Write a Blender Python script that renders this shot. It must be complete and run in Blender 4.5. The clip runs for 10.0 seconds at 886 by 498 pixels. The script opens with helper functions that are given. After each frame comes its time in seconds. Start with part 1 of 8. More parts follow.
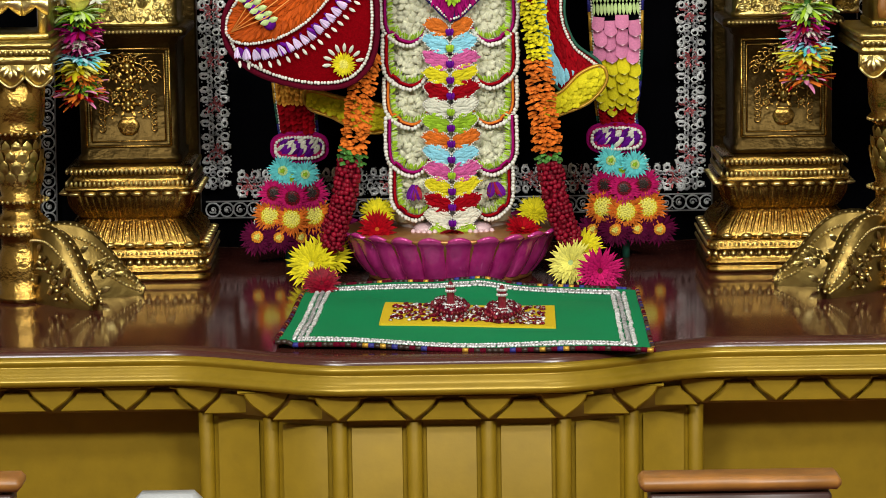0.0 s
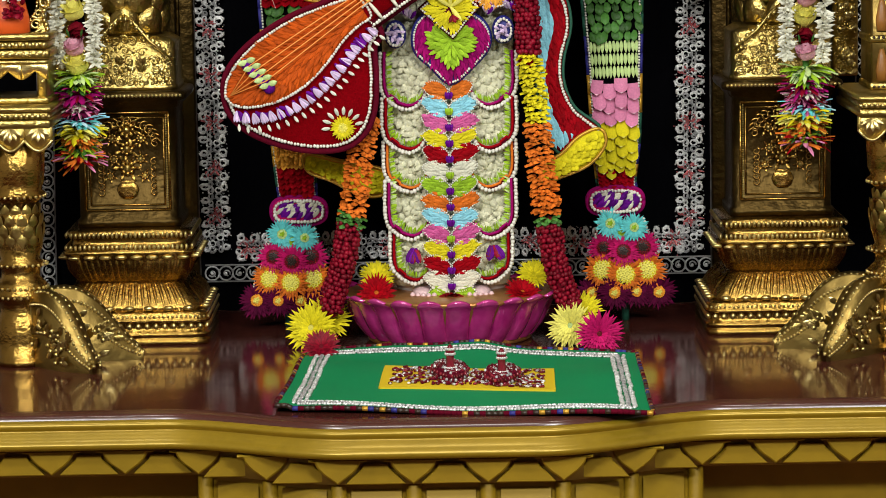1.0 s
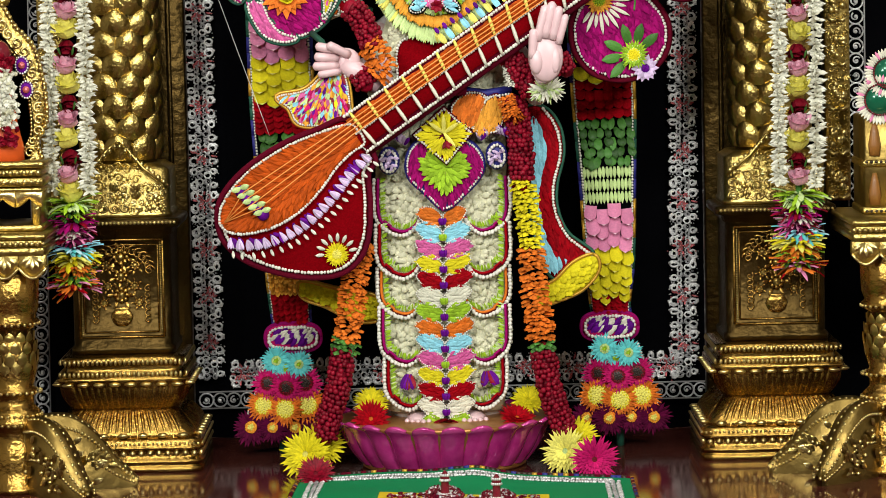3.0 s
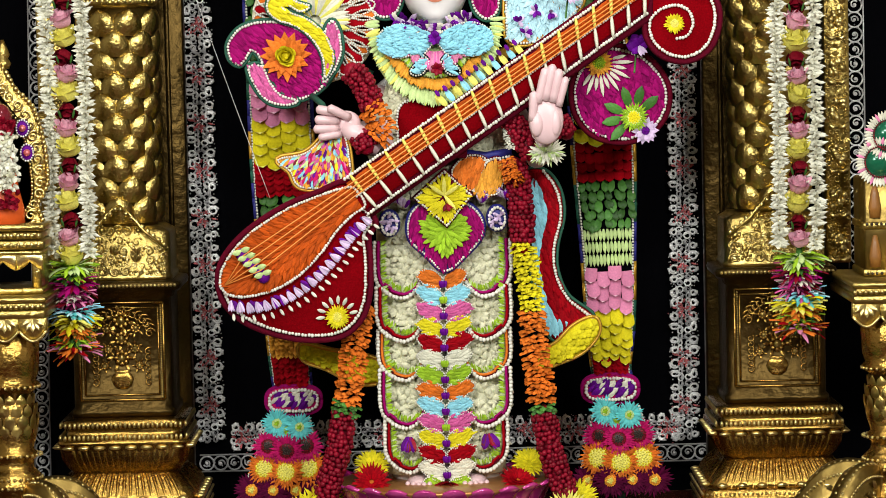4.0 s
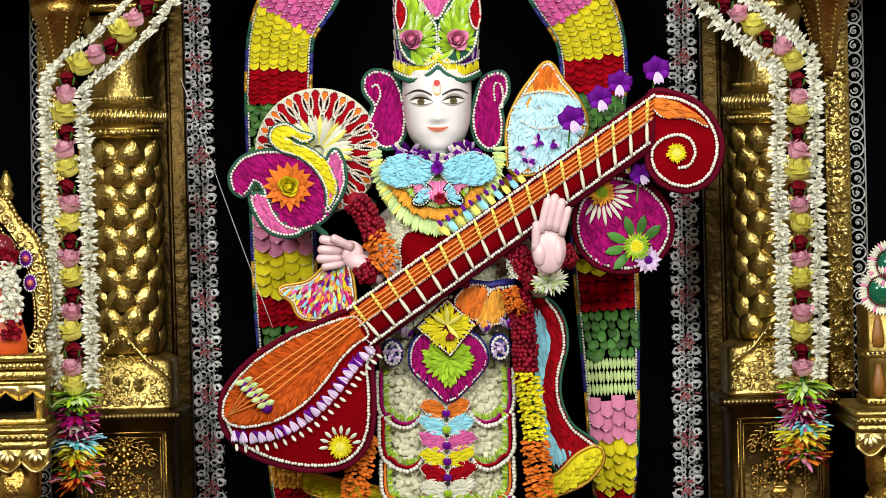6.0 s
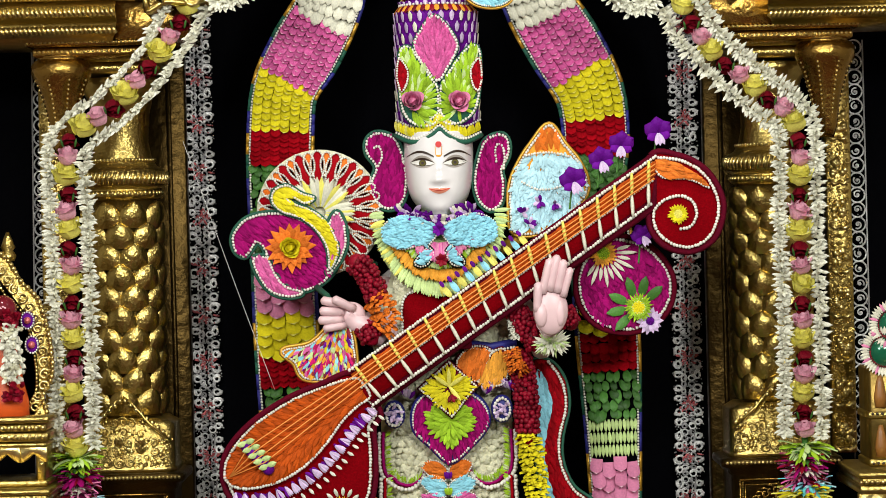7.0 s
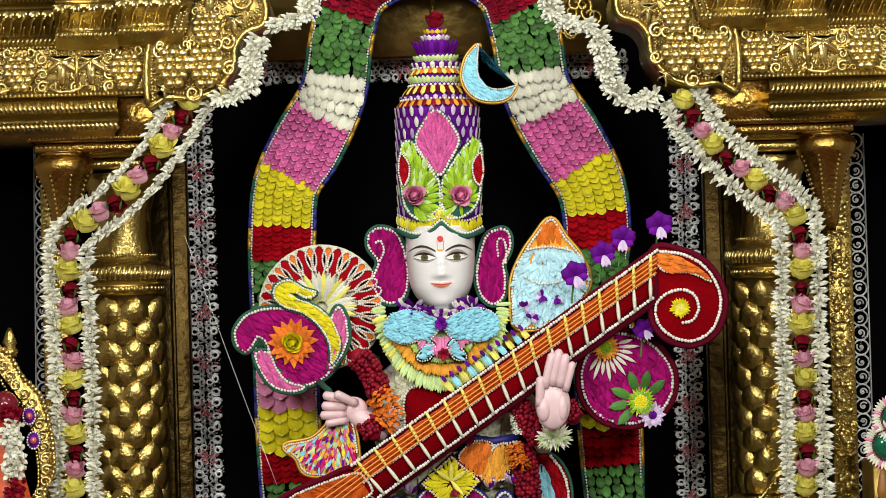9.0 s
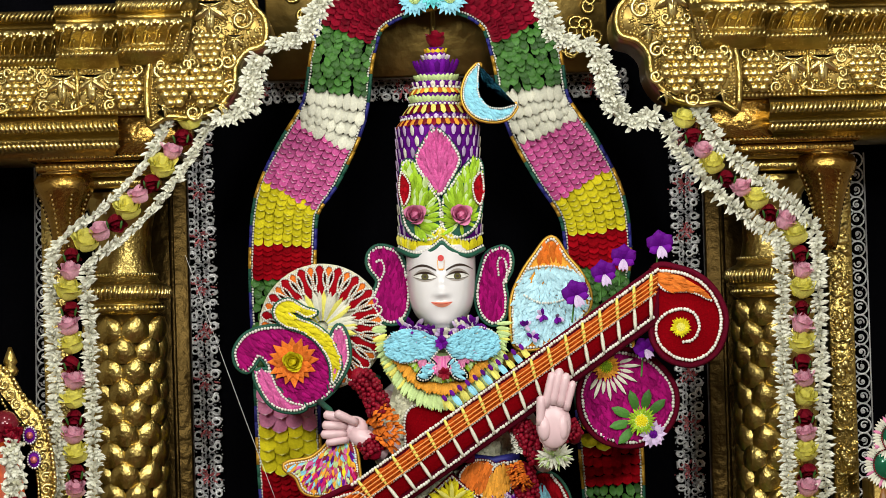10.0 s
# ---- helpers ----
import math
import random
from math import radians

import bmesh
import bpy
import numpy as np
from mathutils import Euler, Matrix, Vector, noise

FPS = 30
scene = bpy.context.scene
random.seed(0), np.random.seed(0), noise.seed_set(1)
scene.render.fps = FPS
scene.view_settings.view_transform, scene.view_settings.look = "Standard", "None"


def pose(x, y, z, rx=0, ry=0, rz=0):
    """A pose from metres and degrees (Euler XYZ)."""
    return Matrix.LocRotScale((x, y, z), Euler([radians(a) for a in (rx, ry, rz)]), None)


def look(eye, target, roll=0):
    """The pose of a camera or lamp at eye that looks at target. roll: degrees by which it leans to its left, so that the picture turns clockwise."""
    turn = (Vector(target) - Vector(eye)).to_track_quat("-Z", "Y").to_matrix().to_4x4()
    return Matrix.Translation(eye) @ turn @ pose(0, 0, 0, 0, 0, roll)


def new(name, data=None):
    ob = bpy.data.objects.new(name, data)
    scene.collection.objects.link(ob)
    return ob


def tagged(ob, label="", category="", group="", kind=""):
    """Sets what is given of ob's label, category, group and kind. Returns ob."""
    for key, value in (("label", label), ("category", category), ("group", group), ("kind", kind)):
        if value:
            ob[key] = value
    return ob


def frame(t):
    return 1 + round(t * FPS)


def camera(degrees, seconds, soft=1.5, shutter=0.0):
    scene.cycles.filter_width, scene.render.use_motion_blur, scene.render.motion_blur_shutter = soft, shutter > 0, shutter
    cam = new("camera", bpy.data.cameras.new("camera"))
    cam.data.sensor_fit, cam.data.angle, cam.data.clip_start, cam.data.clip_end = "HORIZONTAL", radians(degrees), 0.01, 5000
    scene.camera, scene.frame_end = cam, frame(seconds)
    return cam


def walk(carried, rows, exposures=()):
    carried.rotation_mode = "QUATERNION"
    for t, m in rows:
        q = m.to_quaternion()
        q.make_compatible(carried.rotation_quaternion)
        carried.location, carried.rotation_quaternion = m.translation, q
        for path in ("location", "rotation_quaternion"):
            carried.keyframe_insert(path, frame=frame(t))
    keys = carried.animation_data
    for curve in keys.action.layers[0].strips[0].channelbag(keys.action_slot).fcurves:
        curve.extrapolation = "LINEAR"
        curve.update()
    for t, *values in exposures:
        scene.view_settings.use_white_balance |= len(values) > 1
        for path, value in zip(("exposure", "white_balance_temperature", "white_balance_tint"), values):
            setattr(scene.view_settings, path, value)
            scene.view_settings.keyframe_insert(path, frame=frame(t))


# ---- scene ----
# camera: stands on a tripod in the hall and tilts slowly upwards
EYE_HEIGHT = 1.74
cam = camera(16.0, 10.0, soft=0.6)
ROWS = [
    (0, 0.000, -8.300, 0.900),
    (0.5, -0.005, -7.768, 0.984),
    (1, -0.030, -7.153, 0.994),
    (1.5, -0.073, -6.601, 1.064),
    (2, -0.125, -5.995, 1.112),
    (2.5, -0.162, -5.437, 1.160),
    (4, -0.195, -3.731, 1.245),
    (4.5, -0.206, -3.194, 1.259),
    (5, -0.215, -2.594, 1.262),
    (5.5, -0.215, -2.022, 1.324),
    (6, -0.194, -1.376, 1.345),
    (7.5, -0.188, 0.244, 1.458),
    (8, -0.185, 0.733, 1.479),
    (8.5, -0.193, 1.110, 1.480),
    (9, -0.199, 1.456, 1.561),
    (9.5, -0.208, 1.684, 1.547),
    (10, -0.199, 1.805, 1.573),
]
walk(cam, [(t, pose(0, 0, EYE_HEIGHT, 90 + pitch, 0, yaw) @ pose(0, 0, 0, 0, 0, -lean)) for t, yaw, pitch, lean in ROWS],
     exposures=((0.0, 0.0), (2.0, 0.02), (4.0, 0.12), (6.0, 0.08), (7.5, -0.12), (8.5, -0.17), (10.0, -0.17)))

# light: the dark hall's dim air, and the ceiling spots in front of and over the altar
world = bpy.data.worlds.new("hall_air")
world.use_nodes = True
world.node_tree.nodes["Background"].inputs[0].default_value = (0.9, 0.95, 1.0, 1)
world.node_tree.nodes["Background"].inputs[1].default_value = 0.02
scene.world = world


def lamp(name, eye, target, watts, size, size_y, colour=(1.0, 0.93, 0.82)):
    data = bpy.data.lights.new(name, "AREA")
    data.shape, data.size, data.size_y, data.energy, data.color = "RECTANGLE", size, size_y, watts, colour
    ob = new(name, data)
    ob.matrix_world = look(eye, target)
    return ob


TOP = 0.80          # height of the altar's top
SY = 6.10           # distance of the statue from the tripod
WARM = (0.985, 1.0, 0.94)
lamp("ceiling_spot_front", (-1.5, 1.5, 2.9), (0.0, 6.1, 1.65), 87, 0.9, 0.4, WARM)
lamp("ceiling_spot_front", (1.5, 1.5, 2.9), (0.0, 6.1, 1.65), 89, 0.9, 0.4, WARM)
lamp("ceiling_spot_middle", (0.0, 2.4, 3.3), (0.0, 6.1, 1.1), 41, 0.9, 0.4, WARM)
lamp("ceiling_spot_altar", (-0.75, 4.9, 3.35), (-0.3, 6.1, 1.0), 11, 0.25, 0.2, WARM)
lamp("ceiling_spot_altar", (0.75, 4.9, 3.35), (0.3, 6.1, 1.0), 11, 0.25, 0.2, WARM)


# ---- materials ----
def material(name, colour, rough=0.5, metal=0.0, vary=0.15, grain=60.0, bump=0.0, bump_scale=None, island=0.0,
             sheen=0.0, spec=0.5, second=None, blotch=6.0, coat=0.0):
    """A surface with fine grain, broad blotches and, for loose pieces, a tone of its own for each."""
    m = bpy.data.materials.new(name)
    m.use_nodes = True
    t = m.node_tree
    b = t.nodes["Principled BSDF"]
    b.inputs["Roughness"].default_value, b.inputs["Metallic"].default_value = rough, metal
    b.inputs["Specular IOR Level"].default_value = spec
    b.inputs["Coat Weight"].default_value = coat
    b.inputs["Sheen Weight"].default_value = sheen
    co = t.nodes.new("ShaderNodeTexCoord")
    fine, broad = t.nodes.new("ShaderNodeTexNoise"), t.nodes.new("ShaderNodeTexNoise")
    for n, s in ((fine, grain), (broad, blotch)):
        n.inputs["Scale"].default_value, n.inputs["Detail"].default_value = s, 4
        t.links.new(co.outputs["Object"], n.inputs["Vector"])
    mix = t.nodes.new("ShaderNodeMix")
    mix.data_type = "RGBA"
    dark = [c * (1 - vary) for c in colour]
    lite = second or [min(1, c * (1 + vary)) for c in colour]
    mix.inputs[6].default_value, mix.inputs[7].default_value = (*dark, 1), (*lite, 1)
    add = t.nodes.new("ShaderNodeMath")
    add.operation = "MULTIPLY_ADD"
    add.inputs[1].default_value = 0.55
    t.links.new(fine.outputs[0], add.inputs[0])
    half = t.nodes.new("ShaderNodeMath")
    half.operation = "MULTIPLY"
    half.inputs[1].default_value = 0.45
    t.links.new(broad.outputs[0], half.inputs[0])
    t.links.new(half.outputs[0], add.inputs[2])
    spread = t.nodes.new("ShaderNodeMapRange")
    spread.inputs[1].default_value, spread.inputs[2].default_value = 0.3, 0.7
    t.links.new(add.outputs[0], spread.inputs[0])
    t.links.new(spread.outputs[0], mix.inputs[0])
    out = mix.outputs[2]
    if island:
        geo = t.nodes.new("ShaderNodeNewGeometry")
        hsv = t.nodes.new("ShaderNodeHueSaturation")
        rng = t.nodes.new("ShaderNodeMapRange")
        rng.inputs[3].default_value, rng.inputs[4].default_value = 1 - island, 1 + island
        t.links.new(geo.outputs["Random Per Island"], rng.inputs[0])
        t.links.new(rng.outputs[0], hsv.inputs["Value"])
        t.links.new(out, hsv.inputs["Color"])
        out = hsv.outputs[0]
    t.links.new(out, b.inputs["Base Color"])
    if bump:
        n = t.nodes.new("ShaderNodeTexNoise")
        n.inputs["Scale"].default_value, n.inputs["Detail"].default_value = bump_scale or grain, 3
        t.links.new(co.outputs["Object"], n.inputs["Vector"])
        bp = t.nodes.new("ShaderNodeBump")
        bp.inputs["Strength"].default_value, bp.inputs["Distance"].default_value = bump, 0.004
        t.links.new(n.outputs[0], bp.inputs["Height"])
        t.links.new(bp.outputs[0], b.inputs["Normal"])
    return m


def petals(name, colour, island=0.22, rough=0.6, second=None, vary=0.18, spec=0.14):
    return material(name, colour, rough, 0, vary, 260, 0.25, 420, island, 0.0, spec, second)


GOLD = material("hammered_gold", (0.47, 0.345, 0.105), 0.29, 1.0, 0.25, 40, 0.5, 130, 0.12)
# paler than GOLD: highlights on the raised work are put into its colour
GOLD_RAISED = material("highlighted_gold_relief", (0.66, 0.52, 0.21), 0.30, 1.0, 0.15, 90, 0.25, 160, 0.15)
# much darker and browner than the other gold, for jambs and dies
GOLD_DARK = material("dark_brown_gold_sheet", (0.070, 0.043, 0.013), 0.42, 1.0, 0.45, 20, 0.9, 60)
# browner gold: warm, dark reflections of the pillar bases put into the colour
GOLD_COPPERY = material("coppery_reflection_gold", (0.33, 0.195, 0.045), 0.27, 1.0, 0.35, 30, 0.5, 110, 0.12)
GOLD_DULL = material("dull_gold_sheet", (0.26, 0.175, 0.050), 0.36, 1.0, 0.35, 25, 0.4, 40)
PAINT = material("gold_paint", (0.272, 0.167, 0.007), 0.5, 0.1, 0.14, 30, 0.05, 120, spec=0.28)
PAINT_EDGE = material("gold_paint_moulding", (0.30, 0.190, 0.011), 0.33, 0.35, 0.12, 50, 0.05, 90)
PAINT_DARK = material("shadowed_recess_paint", (0.25, 0.15, 0.02), 0.5, 0.2, 0.2, 20)
GRANITE = material("polished_brown_granite", (0.060, 0.015, 0.011), 0.09, 0, 0.35, 300, 0.02, 60, spec=0.4)
GRANITE_EDGE = material("honed_granite_edge", (0.065, 0.019, 0.014), 0.22, 0, 0.3, 300)
BLACK = material("black_cloth", (0.0022, 0.0022, 0.003), 1.0, 0, 0.3, 200, 0.2, 30, spec=0.0)
# unseen hall surfaces, lightened so that the gold reflects more
HALL = material("unseen_hall_cream", (0.46, 0.42, 0.35), 0.8, 0, 0.15, 10)
HALL_FLOOR = material("unseen_hall_floor_red", (0.14, 0.045, 0.035), 0.9, 0, 0.2, 100)
WOOD = material("varnished_brown_wood", (0.26, 0.105, 0.02), 0.4, 0, 0.35, 30)
WOOD_DARK = material("dark_wood", (0.045, 0.015, 0.01), 0.4, 0, 0.3, 30)
GREY_BOX = material("grey_plastic", (0.4, 0.41, 0.42), 0.4, 0, 0.1, 30)
MARBLE = material("white_marble", (0.71, 0.68, 0.69), 0.22, 0, 0.03, 25, second=(0.75, 0.72, 0.73), coat=0.2)
SKIN_PINK = material("pink_tinted_marble", (0.72, 0.50, 0.53), 0.34, 0, 0.10, 40, 0.06, 90)
LINE_DARK = material("painted_dark_line", (0.03, 0.015, 0.01), 0.4)
LID = material("painted_grey_lid", (0.34, 0.30, 0.27), 0.3)
LIP = material("painted_coral_lip", (0.72, 0.25, 0.16), 0.3)
IRIS = material("painted_olive_iris", (0.11, 0.10, 0.03), 0.15)
EYE_WHITE = material("painted_eye_white", (0.78, 0.76, 0.72), 0.15)
BINDI = material("painted_red_dot", (0.55, 0.02, 0.02), 0.35)
BUD = petals("white_jasmine_bud", (0.72, 0.71, 0.60), 0.14)
BEAD = petals("white_bead", (0.76, 0.74, 0.67), 0.08, 0.35)
CREAM = petals("cream_tuberose", (0.68, 0.66, 0.48), 0.15)
IVORY = petals("ivory_white_petal", (0.68, 0.66, 0.54), 0.14)
RED = petals("red_rose_petal", (0.29, 0.001, 0.006), 0.3, 0.7, spec=0.06)
CRIMSON = petals("dark_crimson_petal", (0.20, 0.002, 0.014), 0.4, 0.48, spec=0.2)
VELVET = material("maroon_velvet", (0.20, 0.001, 0.004), 0.95, 0, 0.3, 300, 0.4, 500, spec=0.02)
VELVET_EDGE = material("dark_maroon_piping", (0.10, 0.003, 0.014), 0.9, 0, 0.3, 300, 0.4, 500, spec=0.05)
ORANGE = petals("orange_marigold_petal", (0.68, 0.125, 0.008), 0.3, spec=0.08, second=(0.76, 0.21, 0.03))
BURNT = petals("burnt_orange_petal", (0.46, 0.070, 0.005), 0.28, spec=0.08)
THREAD = material("orange_thread", (0.85, 0.30, 0.06), 0.5, 0, 0.1, 300)
WINE = petals("wine_red_rose", (0.12, 0.001, 0.008), 0.3, 0.6, spec=0.1)
AMBER = petals("amber_petal", (0.76, 0.33, 0.035), 0.22)
YELLOW = petals("yellow_petal", (0.66, 0.565, 0.015), 0.2, spec=0.08)
PALE_YELLOW = petals("pale_yellow_petal", (0.74, 0.68, 0.14), 0.18)
PINK = petals("pink_petal", (0.58, 0.055, 0.26), 0.25, second=(0.70, 0.16, 0.40))
ROSE_PINK = petals("rose_pink_petal", (0.66, 0.22, 0.38), 0.2)
HALF_PINK = petals("shell_pink_rose", (0.72, 0.36, 0.46), 0.15)
# light caught on the arch petals' rims, put into a paler pink
PALE_PINK = petals("pale_pink_lit_rim", (0.84, 0.48, 0.62), 0.12)
MAROON = petals("dark_maroon_petal", (0.085, 0.003, 0.030), 0.4, 0.7, spec=0.05)
MAGENTA = petals("magenta_petal", (0.29, 0.004, 0.115), 0.4, 0.7, spec=0.05)
HOT_PINK = petals("hot_pink_petal", (0.46, 0.008, 0.11), 0.25, spec=0.08)
PURPLE = petals("purple_petal", (0.11, 0.004, 0.21), 0.4, spec=0.08)
LILAC = petals("lilac_white_bud", (0.55, 0.42, 0.62), 0.35)
SKY = petals("dyed_sky_blue_petal", (0.26, 0.60, 0.74), 0.18)
PALE_SKY = petals("pale_sky_blue_petal", (0.46, 0.72, 0.82), 0.18)
TEAL = petals("dyed_turquoise_petal", (0.12, 0.56, 0.58), 0.25)
LEAF = petals("green_leaf", (0.045, 0.15, 0.025), 0.55, 0.42, second=(0.065, 0.19, 0.03), spec=0.25)
LIME = petals("lime_green_petal", (0.29, 0.47, 0.025), 0.3, spec=0.08)
PALE_GREEN = petals("pale_green_bud", (0.52, 0.66, 0.28), 0.15)
GREEN_CORD = material("dark_green_cord", (0.008, 0.085, 0.05), 0.7, 0, 0.3, 300)
BLUE_CORD = material("deep_blue_cord", (0.02, 0.02, 0.20), 0.6, 0, 0.3, 300)
GOLD_CORD = material("gold_thread", (0.62, 0.34, 0.04), 0.4, 0.5, 0.2, 300)
SILVER = material("silver_lace_thread", (0.76, 0.75, 0.75), 0.38, 0.45, 0.3, 300, 0.3, 500, 0.25)
SILVER_DIM = material("tarnished_silver_thread", (0.45, 0.44, 0.45), 0.4, 0.5, 0.3, 300, 0.3, 500, 0.3)
LACE_RED = material("pink_sequin", (0.55, 0.13, 0.14), 0.3, 0.5, 0.3, 300, 0.3, 400, 0.3)
LOTUS_PINK = material("painted_lotus_pink", (0.42, 0.006, 0.17), 0.24, 0.25, 0.2, 40, 0.1, 60, second=(0.66, 0.06, 0.31), blotch=22, coat=0.8)
LOTUS_GOLD = material("painted_lotus_top", (0.45, 0.20, 0.06), 0.3, 0.6, 0.2, 30)
GREEN_SATIN = material("green_satin", (0.004, 0.21, 0.075), 0.65, 0, 0.1, 400, 0.08, 500, spec=0.12)
YELLOW_SATIN = material("yellow_satin", (0.66, 0.46, 0.02), 0.6, 0, 0.1, 400, spec=0.1)
ORANGE_SATIN = material("orange_satin", (0.72, 0.10, 0.015), 0.45, 0, 0.15, 60)
GARNET = material("garnet_bead", (0.16, 0.01, 0.02), 0.12, 0.1, 0.4, 100, island=0.6)
EMERALD = material("green_enamel", (0.01, 0.12, 0.06), 0.15, 0.2, 0.2, 60)


# ---- mesh tools ----
class Mesh:
    """Gathers vertices and faces; one material slot for each material met."""

    def __init__(self):
        self.v, self.f, self.m, self.mats = [], [], [], []

    def add(self, verts, faces, mat):
        if mat not in self.mats:
            self.mats.append(mat)
        k, s = len(self.v), self.mats.index(mat)
        self.v.extend([tuple(p) for p in verts])
        self.f.extend([tuple(i + k for i in f) for f in faces])
        self.m.extend([s] * len(faces))
        return self


def place(name, mesh, parent=None, label="", smooth=True):
    """Links a Mesh as one object, under a thing or part if there is one."""
    base = Vector((0, 0, 0))
    if parent is not None:
        base = Vector(parent["spot"])
    data = bpy.data.meshes.new(name)
    data.from_pydata([(p[0] - base.x, p[1] - base.y, p[2] - base.z) for p in mesh.v], [], mesh.f)
    for mt in mesh.mats:
        data.materials.append(mt)
    data.polygons.foreach_set("material_index", mesh.m)
    data.polygons.foreach_set("use_smooth", [smooth] * len(mesh.f))
    data.update()
    ob = new(name, data)
    ob["spot"] = tuple(base)
    if parent is not None:
        ob.parent = parent
    if label:
        ob["label"] = label
    return ob


def thing(name, spot, label, category, group="", kind=""):
    ob = new(name)
    ob.location = spot
    ob["spot"] = tuple(spot)
    ob.empty_display_size = 0.02
    return tagged(ob, label, category, group, kind)


def solid(name, mesh, label, category, group="", kind="", smooth=True):
    return tagged(place(name, mesh, None, "", smooth), label, category, group, kind)


RNG = random.Random(11)


def grid_faces(rows, cols, wrap=False, flip=False):
    out = []
    for i in range(rows - 1):
        for j in range(cols if wrap else cols - 1):
            a, b = i * cols + j, i * cols + (j + 1) % cols
            q = (a, b, b + cols, a + cols)
            out.append(q[::-1] if flip else q)
    return out


def ball(me, c, r, mat, seg=6, rings=4, sx=1, sy=1, sz=1):
    vs, fs = [(c[0], c[1], c[2] + r * sz)], []
    for i in range(1, rings):
        a = math.pi * i / rings
        for j in range(seg):
            b = 2 * math.pi * j / seg
            vs.append((c[0] + r * sx * math.sin(a) * math.cos(b), c[1] + r * sy * math.sin(a) * math.sin(b), c[2] + r * sz * math.cos(a)))
    vs.append((c[0], c[1], c[2] - r * sz))
    n = len(vs) - 1
    for j in range(seg):
        fs.append((0, 1 + j, 1 + (j + 1) % seg))
        fs.append((n, n - seg + (j + 1) % seg, n - seg + j))
    for i in range(rings - 2):
        for j in range(seg):
            a, b = 1 + i * seg + j, 1 + i * seg + (j + 1) % seg
            fs.append((a, a + seg, b + seg, b))
    me.add(vs, fs, mat)


def lathe(me, c, profile, mat, n=32, power=2.0, sx=1.0, sy=1.0, start=0.0, ribs=0, depth=0.0):
    """Turned form: profile of (radius, height) from below upwards; a high power makes its section square. ribs flute it."""
    vs = []
    for r, z in profile:
        for j in range(n):
            a = start + 2 * math.pi * j / n
            ca, sa = math.cos(a), math.sin(a)
            k = (abs(ca) ** power + abs(sa) ** power) ** (-1 / power)
            if ribs:
                k *= 1 + depth * abs(math.sin(a * ribs / 2))
            vs.append((c[0] + r * k * ca * sx, c[1] + r * k * sa * sy, c[2] + z))
    fs = grid_faces(len(profile), n, True)
    fs.append(tuple(range(n))[::-1])
    fs.append(tuple(range(len(vs) - n, len(vs))))
    me.add(vs, fs, mat)


def box(me, x0, x1, y0, y1, z0, z1, mat, b=0.003):
    """A block with chamfered edges."""
    b = min(b, (x1 - x0) / 3, (y1 - y0) / 3, (z1 - z0) / 3)
    vs = []
    for z, i in ((z0, b), (z0 + b, 0), (z1 - b, 0), (z1, b)):
        for x, y in ((x0 + b, y0), (x1 - b, y0), (x1, y0 + b), (x1, y1 - b), (x1 - b, y1), (x0 + b, y1), (x0, y1 - b), (x0, y0 + b)):
            vs.append((min(max(x, x0 + i), x1 - i), min(max(y, y0 + i), y1 - i), z))
    fs = grid_faces(4, 8, True) + [tuple(range(8))[::-1], tuple(range(24, 32))]
    me.add(vs, fs, mat)


def tube(me, pts, r, mat, n=6, taper=None):
    vs = []
    pts = [Vector(p) for p in pts]
    for i, p in enumerate(pts):
        d = (pts[min(i + 1, len(pts) - 1)] - pts[max(i - 1, 0)]).normalized()
        u = d.cross(Vector((0, 1, 0)))
        if u.length < 0.05:
            u = d.cross(Vector((1, 0, 0)))
        u.normalize()
        w = d.cross(u)
        rr = r * (taper(i / max(1, len(pts) - 1)) if taper else 1)
        for j in range(n):
            a = 2 * math.pi * j / n
            vs.append(p + (u * math.cos(a) + w * math.sin(a)) * rr)
    me.add(vs, grid_faces(len(pts), n, True, True) + [tuple(range(n)), tuple(range(len(vs) - n, len(vs)))[::-1]], mat)


def curve(points, steps=8, closed=False):
    """A smooth line through 2D or 3D points."""
    ps = [Vector(p).to_3d() if len(p) == 2 else Vector(p) for p in points]
    n, out = len(ps), []
    for i in range(n if closed else n - 1):
        g = [ps[(i + k) % n] if closed else ps[min(max(i + k, 0), n - 1)] for k in (-1, 0, 1, 2)]
        for s in range(steps):
            t = s / steps
            out.append(0.5 * (2 * g[1] + (g[2] - g[0]) * t + (2 * g[0] - 5 * g[1] + 4 * g[2] - g[3]) * t * t
                              + (3 * g[1] - g[0] - 3 * g[2] + g[3]) * t ** 3))
    if not closed:
        out.append(ps[-1])
    return [tuple(p[:2]) for p in out] if len(points[0]) == 2 else [tuple(p) for p in out]


def along(pts, gap, closed=False):
    """Evenly spaced (point, direction) on a 2D line."""
    ps = list(pts) + ([pts[0]] if closed else [])
    out, left = [], gap / 2
    for a, b in zip(ps, ps[1:]):
        d = math.dist(a, b)
        if d < 1e-9:
            continue
        u = ((b[0] - a[0]) / d, (b[1] - a[1]) / d)
        s = left
        while s < d:
            out.append(((a[0] + u[0] * s, a[1] + u[1] * s), u))
            s += gap
        left = s - d
    return out


def inside(p, poly):
    hit = False
    for (ax, az), (bx, bz) in zip(poly, poly[1:] + poly[:1]):
        if (az > p[1]) != (bz > p[1]) and p[0] < (bx - ax) * (p[1] - az) / (bz - az) + ax:
            hit = not hit
    return hit


